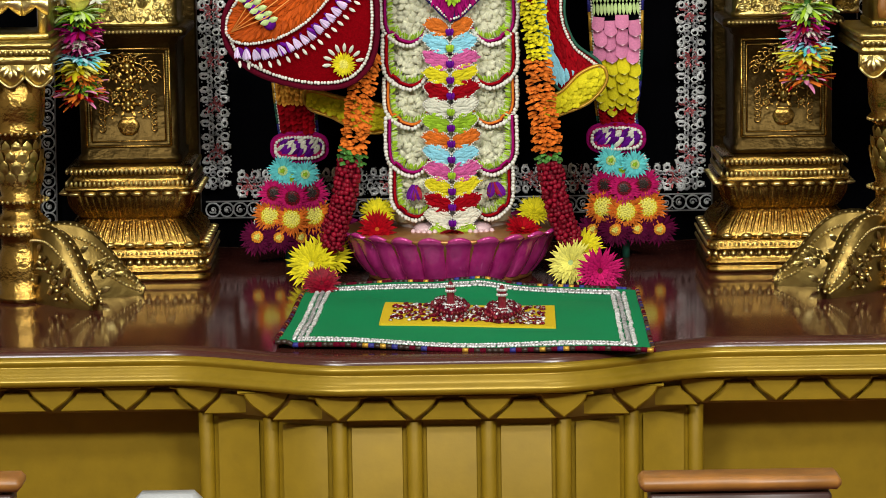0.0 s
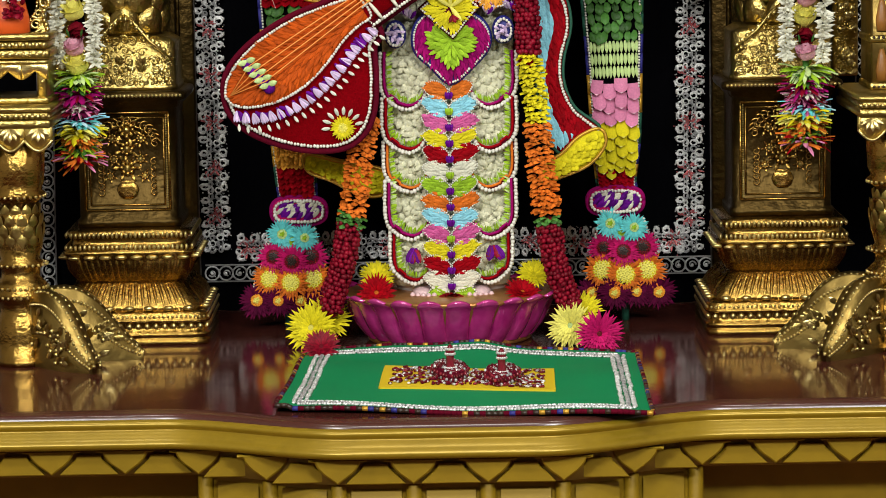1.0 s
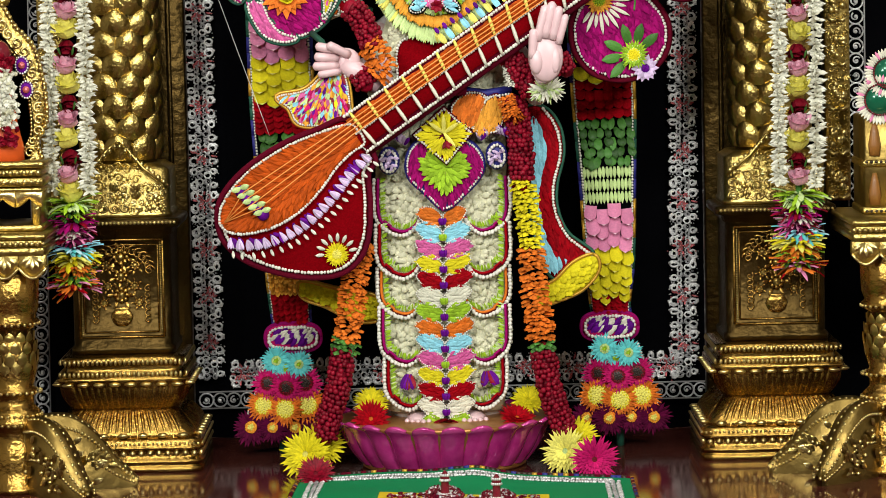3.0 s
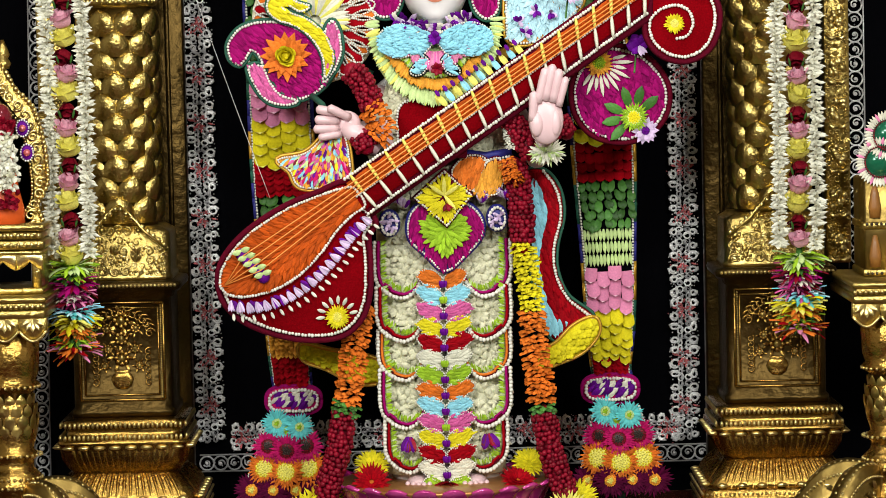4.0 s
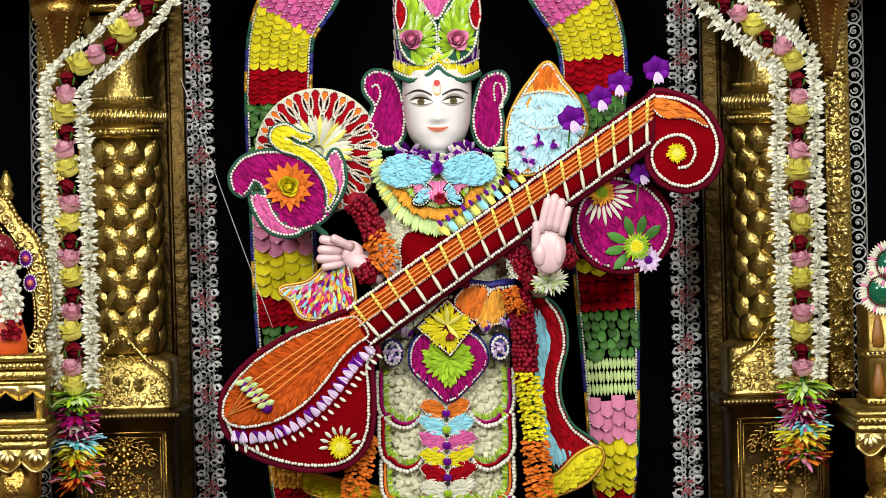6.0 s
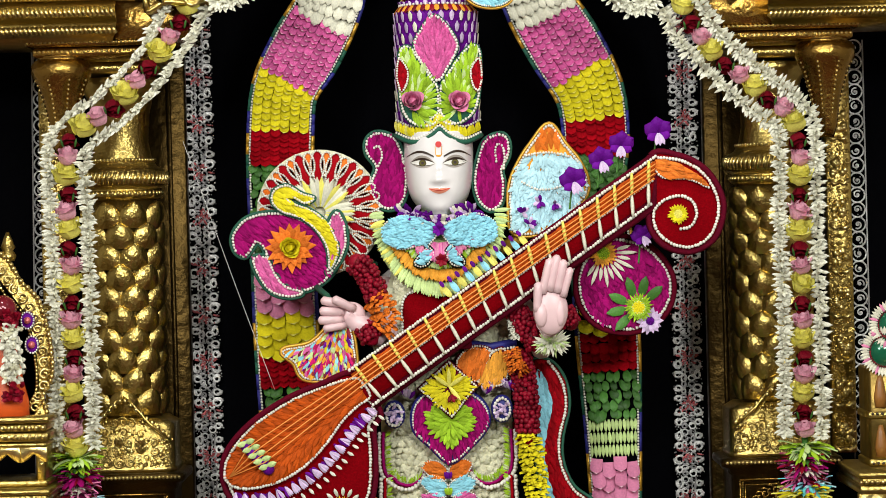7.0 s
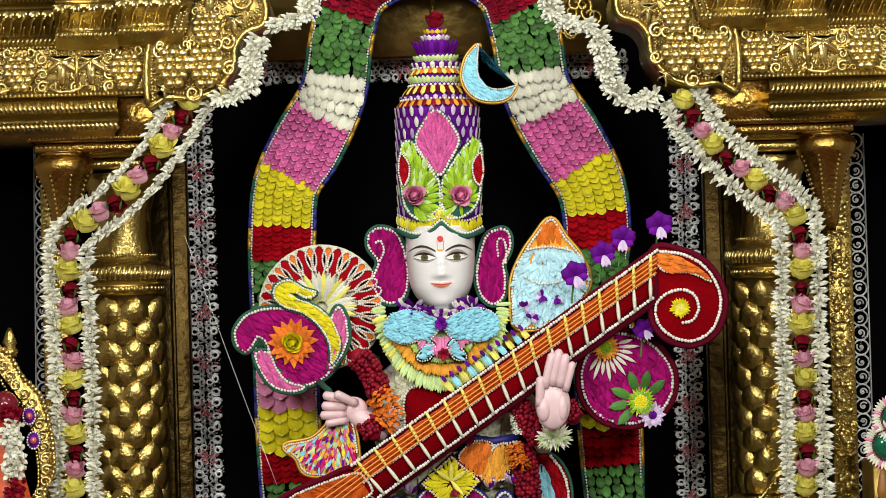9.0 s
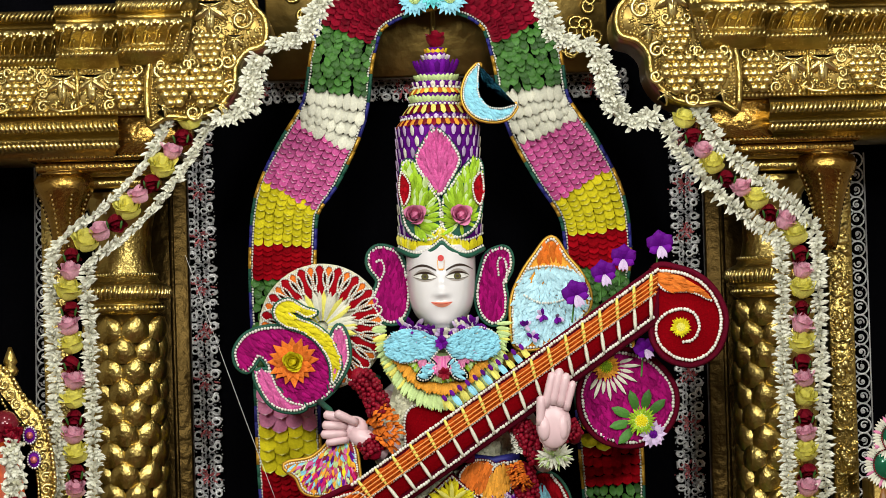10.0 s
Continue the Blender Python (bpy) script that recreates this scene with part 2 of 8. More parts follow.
def grow(poly, d):
    """The outline moved outwards by d (inwards if negative)."""
    area = sum(a[0] * b[1] - b[0] * a[1] for a, b in zip(poly, poly[1:] + poly[:1]))
    s, n, out = (1 if area > 0 else -1), len(poly), []
    for i, p in enumerate(poly):
        a, b = poly[i - 1], poly[(i + 1) % n]
        dx, dz = b[0] - a[0], b[1] - a[1]
        k = math.hypot(dx, dz) or 1
        out.append((p[0] + s * d * dz / k, p[1] - s * d * dx / k))
    return out


def slab(me, poly, front, back, mat, bevel=0.004):
    """A board cut to an outline in the upright plane, with a rounded front edge."""
    n = len(poly)
    area = sum(a[0] * b[1] - b[0] * a[1] for a, b in zip(poly, poly[1:] + poly[:1]))
    if area < 0:
        poly = poly[::-1]
    inner = grow(poly, -bevel)
    vs = [(x, front, z) for x, z in inner] + [(x, front + bevel, z) for x, z in poly] + [(x, back, z) for x, z in poly]
    me.add(vs, grid_faces(3, n, True, True) + [tuple(range(n)), tuple(range(2 * n, 3 * n))[::-1]], mat)


def petal(me, p, d, mat, length, width, lift=0.25, cup=0.25, out=(0, -1, 0), tip=0.5, rows=4):
    """One petal from p along d, bowed away from the ground that out points from."""
    d, o = Vector(d).normalized(), Vector(out).normalized()
    s = d.cross(o).normalized()
    p, vs = Vector(p), []
    for i in range(rows + 1):
        t = i / rows
        w = width * 0.5 * (math.sin(math.pi * min(1, t * (1 - tip * 0.35) + 0.10)) ** 0.7 if i < rows else (0.45 if tip < 0.3 else 0.06))
        h = length * lift * math.sin(t * math.pi * 0.6)
        c = p + d * length * t + o * h
        vs += [c - s * w - o * (width * cup), c, c + s * w - o * (width * cup)]
    me.add(vs, grid_faces(rows + 1, 3), mat)


def shell(me, p, d, mat, length, width, lip=None, curl=0.35, bow=0.3, out=(0, -1, 0)):
    """A round-ended rose petal, bowed across, its end curling away from the cloth; lip colours the end."""
    d, o = Vector(d).normalized(), Vector(out).normalized()
    s = d.cross(o).normalized()
    p = Vector(p)
    start = max(0.2, 1 - 0.38 * width / length)
    steps, across = [0.0, start] + [start + (1 - start) * q for q in (0.4, 0.7, 0.88, 0.97, 1.0)], (-1, -0.6, -0.2, 0.2, 0.6, 1)
    vs = []
    for t in steps:
        w = width * 0.5 * (1.0 if t <= start else math.sqrt(max(0.01, 1 - ((t - start) / (1 - start)) ** 2)))
        for j in across:
            vs.append(p + d * length * (t - 0.06 * j * j * t) + s * w * j + o * (width * bow * (1 - j * j) + length * curl * t * t))
    fs = grid_faces(7, 6)
    rim = fs[15:] if lip else []
    me.add(vs, [f for f in fs if f not in rim], mat)
    if lip:
        me.add(vs, rim, lip)


def jig(a):
    return RNG.uniform(-a, a)


def turn2(u, a):
    c, s = math.cos(a), math.sin(a)
    return (u[0] * c - u[1] * s, u[0] * s + u[1] * c)


def beads(me, pts, y, r, mat, gap=None, closed=False, seg=5):
    """A string of beads or buds sewn along a line."""
    for (x, z), u in along(pts, gap or r * 1.7, closed):
        ball(me, (x + jig(r * 0.15), y + jig(r * 0.3), z + jig(r * 0.15)), r * RNG.uniform(0.85, 1.12), mat, seg, 4)


def cord(me, pts, y, r, mat, closed=False, n=5):
    ps = [(x, y, z) for x, z in pts]
    tube(me, ps + ps[:1] if closed else ps, r, mat, n)


def fill(me, poly, y, mat, length, width, direction, gap=None, lift=0.2, cup=0.2, tip=0.5, mess=0.25, y_of=None):
    """Covers an outline with overlapping petals; direction(x, z) says which way they point."""
    xs, zs = [p[0] for p in poly], [p[1] for p in poly]
    gx, gz = gap or (width * 0.75), (gap or width * 0.75)
    rows = int((max(zs) - min(zs)) / gz) + 1
    for i in range(rows + 1):
        z = min(zs) + i * gz
        x = min(xs) + (gx / 2 if i % 2 else 0)
        while x < max(xs):
            q = (x + jig(gx * 0.25), z + jig(gz * 0.25))
            if inside(q, poly):
                u = direction(*q)
                k = math.hypot(*u) or 1
                u = turn2((u[0] / k, u[1] / k), jig(mess))
                e = (q[0] + u[0] * length * 0.75, q[1] + u[1] * length * 0.75)
                if inside(e, poly):
                    yy = y_of(*q) if y_of else y
                    petal(me, (q[0], yy + jig(width * 0.1), q[1]), (u[0], jig(0.12) - 0.05, u[1]), mat if not callable(mat) else mat(*q),
                          length * RNG.uniform(0.85, 1.15), width * RNG.uniform(0.85, 1.15), lift, cup, tip=tip)
            x += gx


def gerbera(me, c, r, mat, heart=None, count=22, out=(0, -1, 0), layers=2, heart_r=0.3, core=None):
    """A daisy-like flower seen from the front; out is where it faces."""
    o = Vector(out).normalized()
    a0 = o.cross(Vector((0, 0, 1)))
    if a0.length < 0.1:
        a0 = Vector((1, 0, 0))
    a0.normalize()
    b0 = o.cross(a0)
    c = Vector(c)
    for k in range(layers):
        for i in range(count):
            a = 2 * math.pi * (i + 0.5 * k) / count + jig(0.08)
            d = a0 * math.cos(a) + b0 * math.sin(a)
            petal(me, c + o * (0.0015 * k + 0.001) + d * r * 0.12, d + o * (0.12 + 0.2 * k), mat, r * (1 - 0.22 * k) * RNG.uniform(0.85, 1.05),
                  r * 0.28 * 22 / count, 0.06, 0.12, out=o, tip=0.35, rows=3)
    if heart:
        n = 30 if heart_r < 0.45 else 64
        hub = Mesh()
        ball(hub, (0, 0, 0), 1.0, core or heart, 12, 8)
        for q in range(len(hub.v)):
            e = hub.v[q]
            hub.v[q] = tuple(c + o * r * (0.17 + 0.10 * e[2]) + (a0 * e[0] + b0 * e[1]) * r * heart_r * 0.95)
        me.add(hub.v, hub.f, core or heart)
        for i in range(n):
            q = math.sqrt((i + 0.5) / n)
            rr, a = heart_r * r * q, i * 2.4
            m = heart if (core is None or q > 0.55) else core
            ball(me, c + o * (r * (0.30 - 0.12 * q * q)) + a0 * rr * math.cos(a) + b0 * rr * math.sin(a), r * (0.075 if n == 30 else 0.058), m, 5, 3)
        for i in range(18):
            a = 2 * math.pi * i / 18
            d = a0 * math.cos(a) + b0 * math.sin(a)
            petal(me, c + o * r * 0.12 + d * r * heart_r * 0.7, o * 0.7 + d * 0.6, heart, r * 0.22, r * 0.12, 0.1, 0.2, out=d, rows=3)


def rose(me, c, r, mat, out=(0, -1, 0), turns=15):
    """A half-open rose: a firm bud wrapped in broad petals with curled lips."""
    o = Vector(out).normalized()
    a0 = o.cross(Vector((0.13, 0.21, 1) if abs(o.z) < 0.9 else (1, 0.1, 0))).normalized()
    b0 = o.cross(a0)
    c = Vector(c)
    bud = Mesh()
    ball(bud, c - o * r * 0.2, r * 0.5, mat, 10, 7)
    vall, fall = list(bud.v), list(bud.f)
    heel = len(vall)
    vall.append(tuple(c - o * r * 0.6))
    fall.append((0, 1, heel))
    for i in range(turns):
        k = (i + 1) / turns
        a = i * 2.4
        d = a0 * math.cos(a) + b0 * math.sin(a)
        s = d.cross(o)
        vs = []
        hgt, wid = r * (1.2 + 0.35 * (1 - k)) * RNG.uniform(0.85, 1.15), r * (0.38 + 0.42 * k)
        flare = r * 0.55 * k * RNG.uniform(0.5, 1.2)
        for u in range(6):
            t = u / 5
            rad = r * (0.16 + 0.56 * k) * (0.55 + 0.75 * math.sin(math.pi * (0.15 + 0.5 * t))) + flare * t ** 5
            w = wid * math.sin(math.pi * (0.16 + 0.62 * t)) ** 0.6
            for j in (-1, -0.5, 0, 0.5, 1):
                vs.append(c - o * r * 0.55 + o * hgt * (t * (1 - 0.10 * j * j) - 0.10 * max(0, t - 0.8) / 0.2 * k) + d * rad * (1 - 0.28 * j * j) + s * w * j)
        k0 = len(vall)
        vall += vs
        fall += [tuple(q + k0 for q in f) for f in grid_faces(6, 5)]
        fall.append((heel, k0 + 2, k0 + 1))
    me.add(vall, fall, mat)


# ---- the hall ----
# unseen shell added round the altar; its cream brightens the gold by reflection
def hall():
    me = Mesh()
    box(me, -3.2, 3.2, -2.0, 7.2, -0.1, 0.0, HALL_FLOOR, 0.001)
    solid("floor", me, "unseen dark red hall floor, added round the altar", "floor", kind="structure", smooth=False)
    for name, x0, x1, y0, y1 in (("wall_west", -3.3, -3.2, -2.0, 7.2), ("wall_east", 3.2, 3.3, -2.0, 7.2),
                                 ("wall_south", -3.2, 3.2, -2.1, -2.0), ("wall_north", -3.2, 3.2, 7.2, 7.3)):
        me = Mesh()
        box(me, x0, x1, y0, y1, 0, 3.5, HALL, 0.001)
        solid(name, me, "unseen plain cream wall, added to reflect in the gold", "wall", kind="structure", smooth=False)
    me = Mesh()
    box(me, -3.3, 3.3, -2.1, 7.3, 3.5, 3.6, HALL, 0.001)
    solid("ceiling", me, "unseen plain cream ceiling, added to reflect in the gold", "ceiling", kind="structure", smooth=False)


hall()


def front_line(x):
    """Distance of the altar's front edge: it bows out in the middle."""
    a = min(1, max(0, (abs(x) - 0.16) / 0.32))
    s = a * a * (3 - 2 * a)
    return 5.165 + 0.125 * s


def altar():
    root = thing("altar", (0, 5.9, 0), "gold-painted altar with a polished brown granite top and leaf-shaped pendants", "altar")
    xs = [-1.5 + 3.0 * i / 120 for i in range(121)]
    # granite top with a honed edge
    me = Mesh()
    line = [(x, front_line(x) + 0.012) for x in xs]
    vs = [(x, y + 0.045, TOP) for x, y in line] + [(x, 7.1, TOP) for x, y in line]
    me.add(vs, grid_faces(2, 121), GRANITE)
    place("top", me, root, "polished brown granite top")
    me = Mesh()
    prof = [(0.046, 0.0), (0.006, -0.001), (0.0, -0.006), (0.0, -0.016)]
    vs = [(x, y + o, TOP + h) for o, h in prof for x, y in line]
    me.add(vs, grid_faces(4, 121, False, True), GRANITE_EDGE)
    place("top_edge", me, root, "honed granite front edge")
    # gold edge moulding: flat, cove and roll
    prof = [(0.05, -0.010), (-0.004, -0.010), (-0.008, -0.014), (-0.008, -0.020), (-0.003, -0.023), (-0.003, -0.026), (-0.010, -0.029), (-0.012, -0.036),
            (-0.016, -0.040), (-0.021, -0.045), (-0.022, -0.050), (-0.018, -0.055), (-0.008, -0.058), (0.05, -0.058)]
    me = Mesh()
    me.add([(x, front_line(x) + o, TOP + h) for o, h in prof for x in xs], grid_faces(len(prof), 121, False, True), PAINT_EDGE)
    place("edge_moulding", me, root, "glossy gold moulding")
    # frieze behind the pendants: a low trapezoid bracket between each two
    me = Mesh()
    prof = [(0.030, -0.057), (0.030, -0.108), (0.09, -0.110)]
    me.add([(x, front_line(x) + o, TOP + h) for o, h in prof for x in xs], grid_faces(3, 121, False, True), PAINT_DARK)
    place("frieze", me, root)
    mid = 0.0095
    spots = (0.0625, 0.189, 0.311, 0.430, 0.556, 0.682, 0.808, 0.934, 1.06, 1.186)
    spots = [mid - q for q in spots[::-1]] + [mid + q for q in spots]
    for x, nxt in zip(spots, spots[1:] + [spots[-1] + 0.126]):
        y = front_line(x) + 0.006
        half = [(0.049, 0.0), (0.049, -0.005), (0.038, -0.006), (0.036, -0.012), (0.031, -0.019), (0.023, -0.027), (0.012, -0.035), (0.004, -0.041), (0, -0.044)]
        poly = [(x + a, TOP - 0.060 + b) for a, b in half] + [(x - a, TOP - 0.060 + b) for a, b in half[-2::-1]]
        me = Mesh()
        slab(me, poly, y, y + 0.022, PAINT, 0.003)
        place("pendant", me, root, smooth=False)
        xm = (x + nxt) / 2
        ym = front_line(xm) + 0.018
        poly = [(xm - 0.020, TOP - 0.072), (xm + 0.020, TOP - 0.072), (xm + 0.024, TOP - 0.080), (xm + 0.038, TOP - 0.092), (xm + 0.050, TOP - 0.106), (xm - 0.050, TOP - 0.106),
                (xm - 0.038, TOP - 0.092), (xm - 0.024, TOP - 0.080)]
        me = Mesh()
        slab(me, poly, ym, ym + 0.015, PAINT, 0.002)
        place("bracket", me, root, smooth=False)
    # panelled drum under the bow
    drum = [x for x in xs if abs(x - mid) < 0.425]
    me = Mesh()
    prof = [(0.055, -0.105), (0.055, -0.80)]
    me.add([(x, front_line(x) + o, TOP + h) for o, h in prof for x in drum], grid_faces(2, len(drum), False, True), PAINT)
    me.add([(drum[0], front_line(drum[0]) + 0.055, TOP - 0.1), (drum[0], 5.7, TOP - 0.1), (drum[0], 5.7, 0), (drum[0], front_line(drum[0]) + 0.055, 0)], [(0, 1, 2, 3)], PAINT)
    me.add([(drum[-1], front_line(drum[-1]) + 0.055, TOP - 0.1), (drum[-1], 5.7, TOP - 0.1), (drum[-1], 5.7, 0), (drum[-1], front_line(drum[-1]) + 0.055, 0)], [(3, 2, 1, 0)], PAINT)
    place("drum", me, root)
    posts = [mid + s * q for s, q in ((-1, 0.421), (-1, 0.307), (-1, 0.189), (-1, 0.0625), (1, 0.0625), (1, 0.189), (1, 0.307), (1, 0.421))]
    for x in posts:
        me = Mesh()
        lathe(me, (x, front_line(x) + 0.050, 0), [(0.0135, 0.0), (0.0135, TOP - 0.114), (0.010, TOP - 0.109)], PAINT, 16)
        place("pilaster", me, root)
    for p, q in zip(posts, posts[1:]):
        a, b = p + 0.021, q - 0.021
        me = Mesh()
        n = 8
        vs = []
        for o, z in ((0.053, TOP - 0.121), (0.049, TOP - 0.125), (0.049, 0.1), (0.053, 0.095)):
            vs += [(a + (b - a) * i / n, front_line(a + (b - a) * i / n) + o, z) for i in range(n + 1)]
        me.add(vs, grid_faces(4, n + 1, False, True), PAINT)
        place("panel", me, root)
    # side wings stand back in the shade of the top
    for s in (-1, 1):
        me = Mesh()
        x0, x1 = sorted((0.0095 + s * 0.43, s * 1.5))
        box(me, x0, x1, 5.43, 5.50, 0, TOP - 0.06, PAINT, 0.002)
        place("side_panel", me, root, smooth=False)
        me = Mesh()
        box(me, x0, x1, 5.325, 5.429, TOP - 0.112, TOP - 0.06, PAINT_DARK, 0.002)
        place("soffit", me, root, smooth=False)
    return root


altar()


def back_curtain():
    root = thing("curtain", (0, 6.5, TOP), "black cloth curtain with a silver lace border", "curtain")
    me = Mesh()
    n = 240
    xs = [-1.3 + 2.6 * i / n for i in range(n + 1)]
    fold = lambda x: 0.006 * math.sin(x * 61) + 0.004 * math.sin(x * 37 + 1)
    me.add([(x, 6.52 + fold(x), z) for z in (TOP + 0.001, 3.0) for x in xs], grid_faces(2, n + 1, False, True), BLACK)
    place("cloth", me, root)
    return root


curtain = back_curtain()


# ---- pillars and beams ----
def flutes(me, c, half, z0, z1, r0, r1, count, mat, bulge=0.0, w=0.8):
    """Upright lobes round a square member, each a rounded gadroon leaning with it."""
    for side in range(4):
        a = side * math.pi / 2
        ca, sa = math.cos(a), math.sin(a)
        for i in range(count):
            vs = []
            for k in range(7):
                t = k / 6
                r = r0 + (r1 - r0) * t + bulge * math.sin(math.pi * t)
                s = (2 * (i + 0.5) / count - 1)
                for j in (-1, -0.5, 0, 0.5, 1):
                    x = (s + j * w / count) * r * 0.845
                    y = -(r + 0.006 * (1 - j * j) * math.sin(math.pi * min(1, 0.15 + t * 0.8)))
                    vs.append((c[0] + x * ca - y * sa, c[1] + x * sa + y * ca, c[2] + z0 + (z1 - z0) * t))
            me.add(vs, grid_faces(7, 5), mat)


def bead_row(me, x0, x1, y, z, r, mat, gap=None, stretch=1.0, slant=0.0):
    n = max(1, int((x1 - x0) / (gap or 2.1 * r)))
    for i in range(n):
        ball(me, (x0 + (x1 - x0) * (i + 0.5) / n, y, z), r, mat, 6, 4, 1, 1, stretch)


def scroll(me, c, r, y, mat, turns=1.4, hand=1, start=0.0, thick=0.004):
    pts = []
    for i in range(15):
        t = i / 14
        a = start + hand * t * turns * 2 * math.pi
        q = r * (1 - 0.78 * t)
        pts.append((c[0] + q * math.cos(a), y - 0.003 * t, c[1] + q * math.sin(a)))
    tube(me, pts, thick, mat, 5, lambda t: 1.1 - 0.5 * t)


def relief(me, x0, x1, z0, z1, y, mat, rng, cell=0.022, within=None):
    """Crowded repousse scrollwork: curls, buds and small leaves."""
    nx, nz = max(1, round((x1 - x0) / cell)), max(1, round((z1 - z0) / cell))
    for i in range(nx):
        for j in range(nz):
            c = (x0 + (x1 - x0) * (i + 0.5) / nx + rng.uniform(-0.2, 0.2) * cell, z0 + (z1 - z0) * (j + 0.5) / nz + rng.uniform(-0.2, 0.2) * cell)
            k = rng.random()
            if within and not inside(c, within):
                continue
            if k < 0.45:
                scroll(me, c, cell * 0.48, y, mat, 1.2, rng.choice((-1, 1)), rng.uniform(0, 6.28), cell * 0.11)
            elif k < 0.75:
                ball(me, (c[0], y, c[1]), cell * 0.24, mat, 6, 4, 1, 0.7, 1)
                for q in range(5):
                    ball(me, (c[0] + cell * 0.36 * math.cos(q * 1.257), y, c[1] + cell * 0.36 * math.sin(q * 1.257)), cell * 0.17, mat, 5, 3, 1, 0.6, 1)
            else:
                a = rng.uniform(0, 6.28)
                for q in (-0.6, 0, 0.6):
                    petal(me, (c[0] - cell * 0.3 * math.cos(a), y, c[1] - cell * 0.3 * math.sin(a)), (math.cos(a + q), -0.1, math.sin(a + q)), mat, cell * 0.8, cell * 0.32, 0.25, 0.2, rows=3)


def pillar(x, side):
    s = 1 if side == "L" else -1                      # +1: the statue stands to the right
    cy = 6.215
    rng = random.Random(5)
    root = thing("pillar", (x, cy, TOP), "hammered gold pillar on a square lotus pedestal with relief panels", "pillar", "pillars beside the statue")
    c = (x, cy, TOP)
    me = Mesh()
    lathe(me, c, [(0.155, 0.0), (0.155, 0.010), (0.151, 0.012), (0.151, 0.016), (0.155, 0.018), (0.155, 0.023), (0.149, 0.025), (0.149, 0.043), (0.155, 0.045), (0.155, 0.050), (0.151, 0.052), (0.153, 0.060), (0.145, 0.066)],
          GOLD_COPPERY, 64, 16)
    for f in range(4):
        for i in range(17):
            q = -0.146 + 0.292 * (i + 0.5) / 17
            p = turn2((q, -0.150), f * math.pi / 2)
            ball(me, (x + p[0], cy + p[1], TOP + 0.037), 0.0062, GOLD_RAISED, 6, 4)
        for i in range(34):
            q = -0.15 + 0.30 * (i + 0.5) / 34
            p = turn2((q, -0.1535), f * math.pi / 2)
            ball(me, (x + p[0], cy + p[1], TOP + 0.056), 0.003, GOLD_RAISED, 5, 3)
    place("plinth", me, root, "beaded square gold plinth")
    me = Mesh()
    lathe(me, c, [(0.143, 0.064), (0.141, 0.074), (0.134, 0.086), (0.124, 0.098), (0.114, 0.109), (0.108, 0.116), (0.104, 0.119)], GOLD_COPPERY, 64, 10)
    flutes(me, c, 0, 0.066, 0.118, 0.140, 0.106, 17, GOLD_COPPERY, 0.004, 0.7)
    for f in range(4):
        for i in range(7):
            q = (2 * (i + 0.5) / 7 - 1) * 0.134
            p = turn2((q, -0.146), f * math.pi / 2)
            ball(me, (x + p[0], cy + p[1], TOP + 0.072), 0.0105, GOLD_RAISED, 8, 5, 1.0, 0.7, 0.5)
    place("lotus_dome", me, root)
    me = Mesh()
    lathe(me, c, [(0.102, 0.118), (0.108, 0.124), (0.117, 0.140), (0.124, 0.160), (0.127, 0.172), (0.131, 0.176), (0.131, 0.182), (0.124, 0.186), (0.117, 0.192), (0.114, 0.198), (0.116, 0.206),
                  (0.121, 0.212), (0.121, 0.220), (0.112, 0.224), (0.100, 0.228)], GOLD_COPPERY, 64, 10)
    flutes(me, c, 0, 0.122, 0.170, 0.104, 0.124, 17, GOLD_COPPERY, 0.003, 0.7)
    for f in range(4):
        for i in range(26):
            t = (2 * (i + 0.5) / 26 - 1)
            for rr, zz in ((0.122, 0.189), (0.121, 0.213)):
                p = turn2((t * rr * 0.96, -rr - 0.001), f * math.pi / 2)
                ball(me, (x + p[0], cy + p[1], TOP + zz), 0.0052, GOLD_RAISED, 5, 4, 0.7, 0.7, 1.2)
        for i in range(8):
            t = (2 * (i + 0.5) / 8 - 1)
            p = turn2((t * 0.122, -0.128), f * math.pi / 2)
            ball(me, (x + p[0], cy + p[1], TOP + 0.170), 0.011, GOLD_RAISED, 8, 5, 1.1, 0.5, 0.4)
    place("lotus_bowl", me, root)
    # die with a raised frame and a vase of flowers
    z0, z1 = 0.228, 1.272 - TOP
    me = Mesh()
    lathe(me, c, [(0.102, z0), (0.102, z0 + 0.012), (0.097, z0 + 0.016), (0.097, z1 - 0.014), (0.103, z1 - 0.010), (0.106, z1), (0.117, z1 + 0.004), (0.119, z1 + 0.012), (0.117, z1 + 0.018), (0.105, z1 + 0.021)], GOLD_DARK, 64, 16)
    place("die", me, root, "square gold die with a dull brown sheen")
    me = Mesh()
    yf = cy - 0.099
    za, zb, hw = z0 + 0.032, z1 - 0.022, 0.082
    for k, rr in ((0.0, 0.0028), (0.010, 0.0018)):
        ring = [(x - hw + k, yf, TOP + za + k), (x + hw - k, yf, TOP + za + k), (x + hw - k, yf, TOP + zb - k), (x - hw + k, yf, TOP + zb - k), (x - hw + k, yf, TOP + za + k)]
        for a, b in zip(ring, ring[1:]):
            tube(me, [a, b], rr, GOLD_COPPERY, 6)
    for i in range(40):
        z = TOP + za + 0.006 + (zb - za - 0.012) * i / 39
        ball(me, (x - hw + 0.005, yf, z), 0.0022, GOLD, 5, 3)
        ball(me, (x + hw - 0.005, yf, z), 0.0022, GOLD, 5, 3)
    place("panel_frame", me, root)
    me = Mesh()
    zc = TOP + za + 0.022
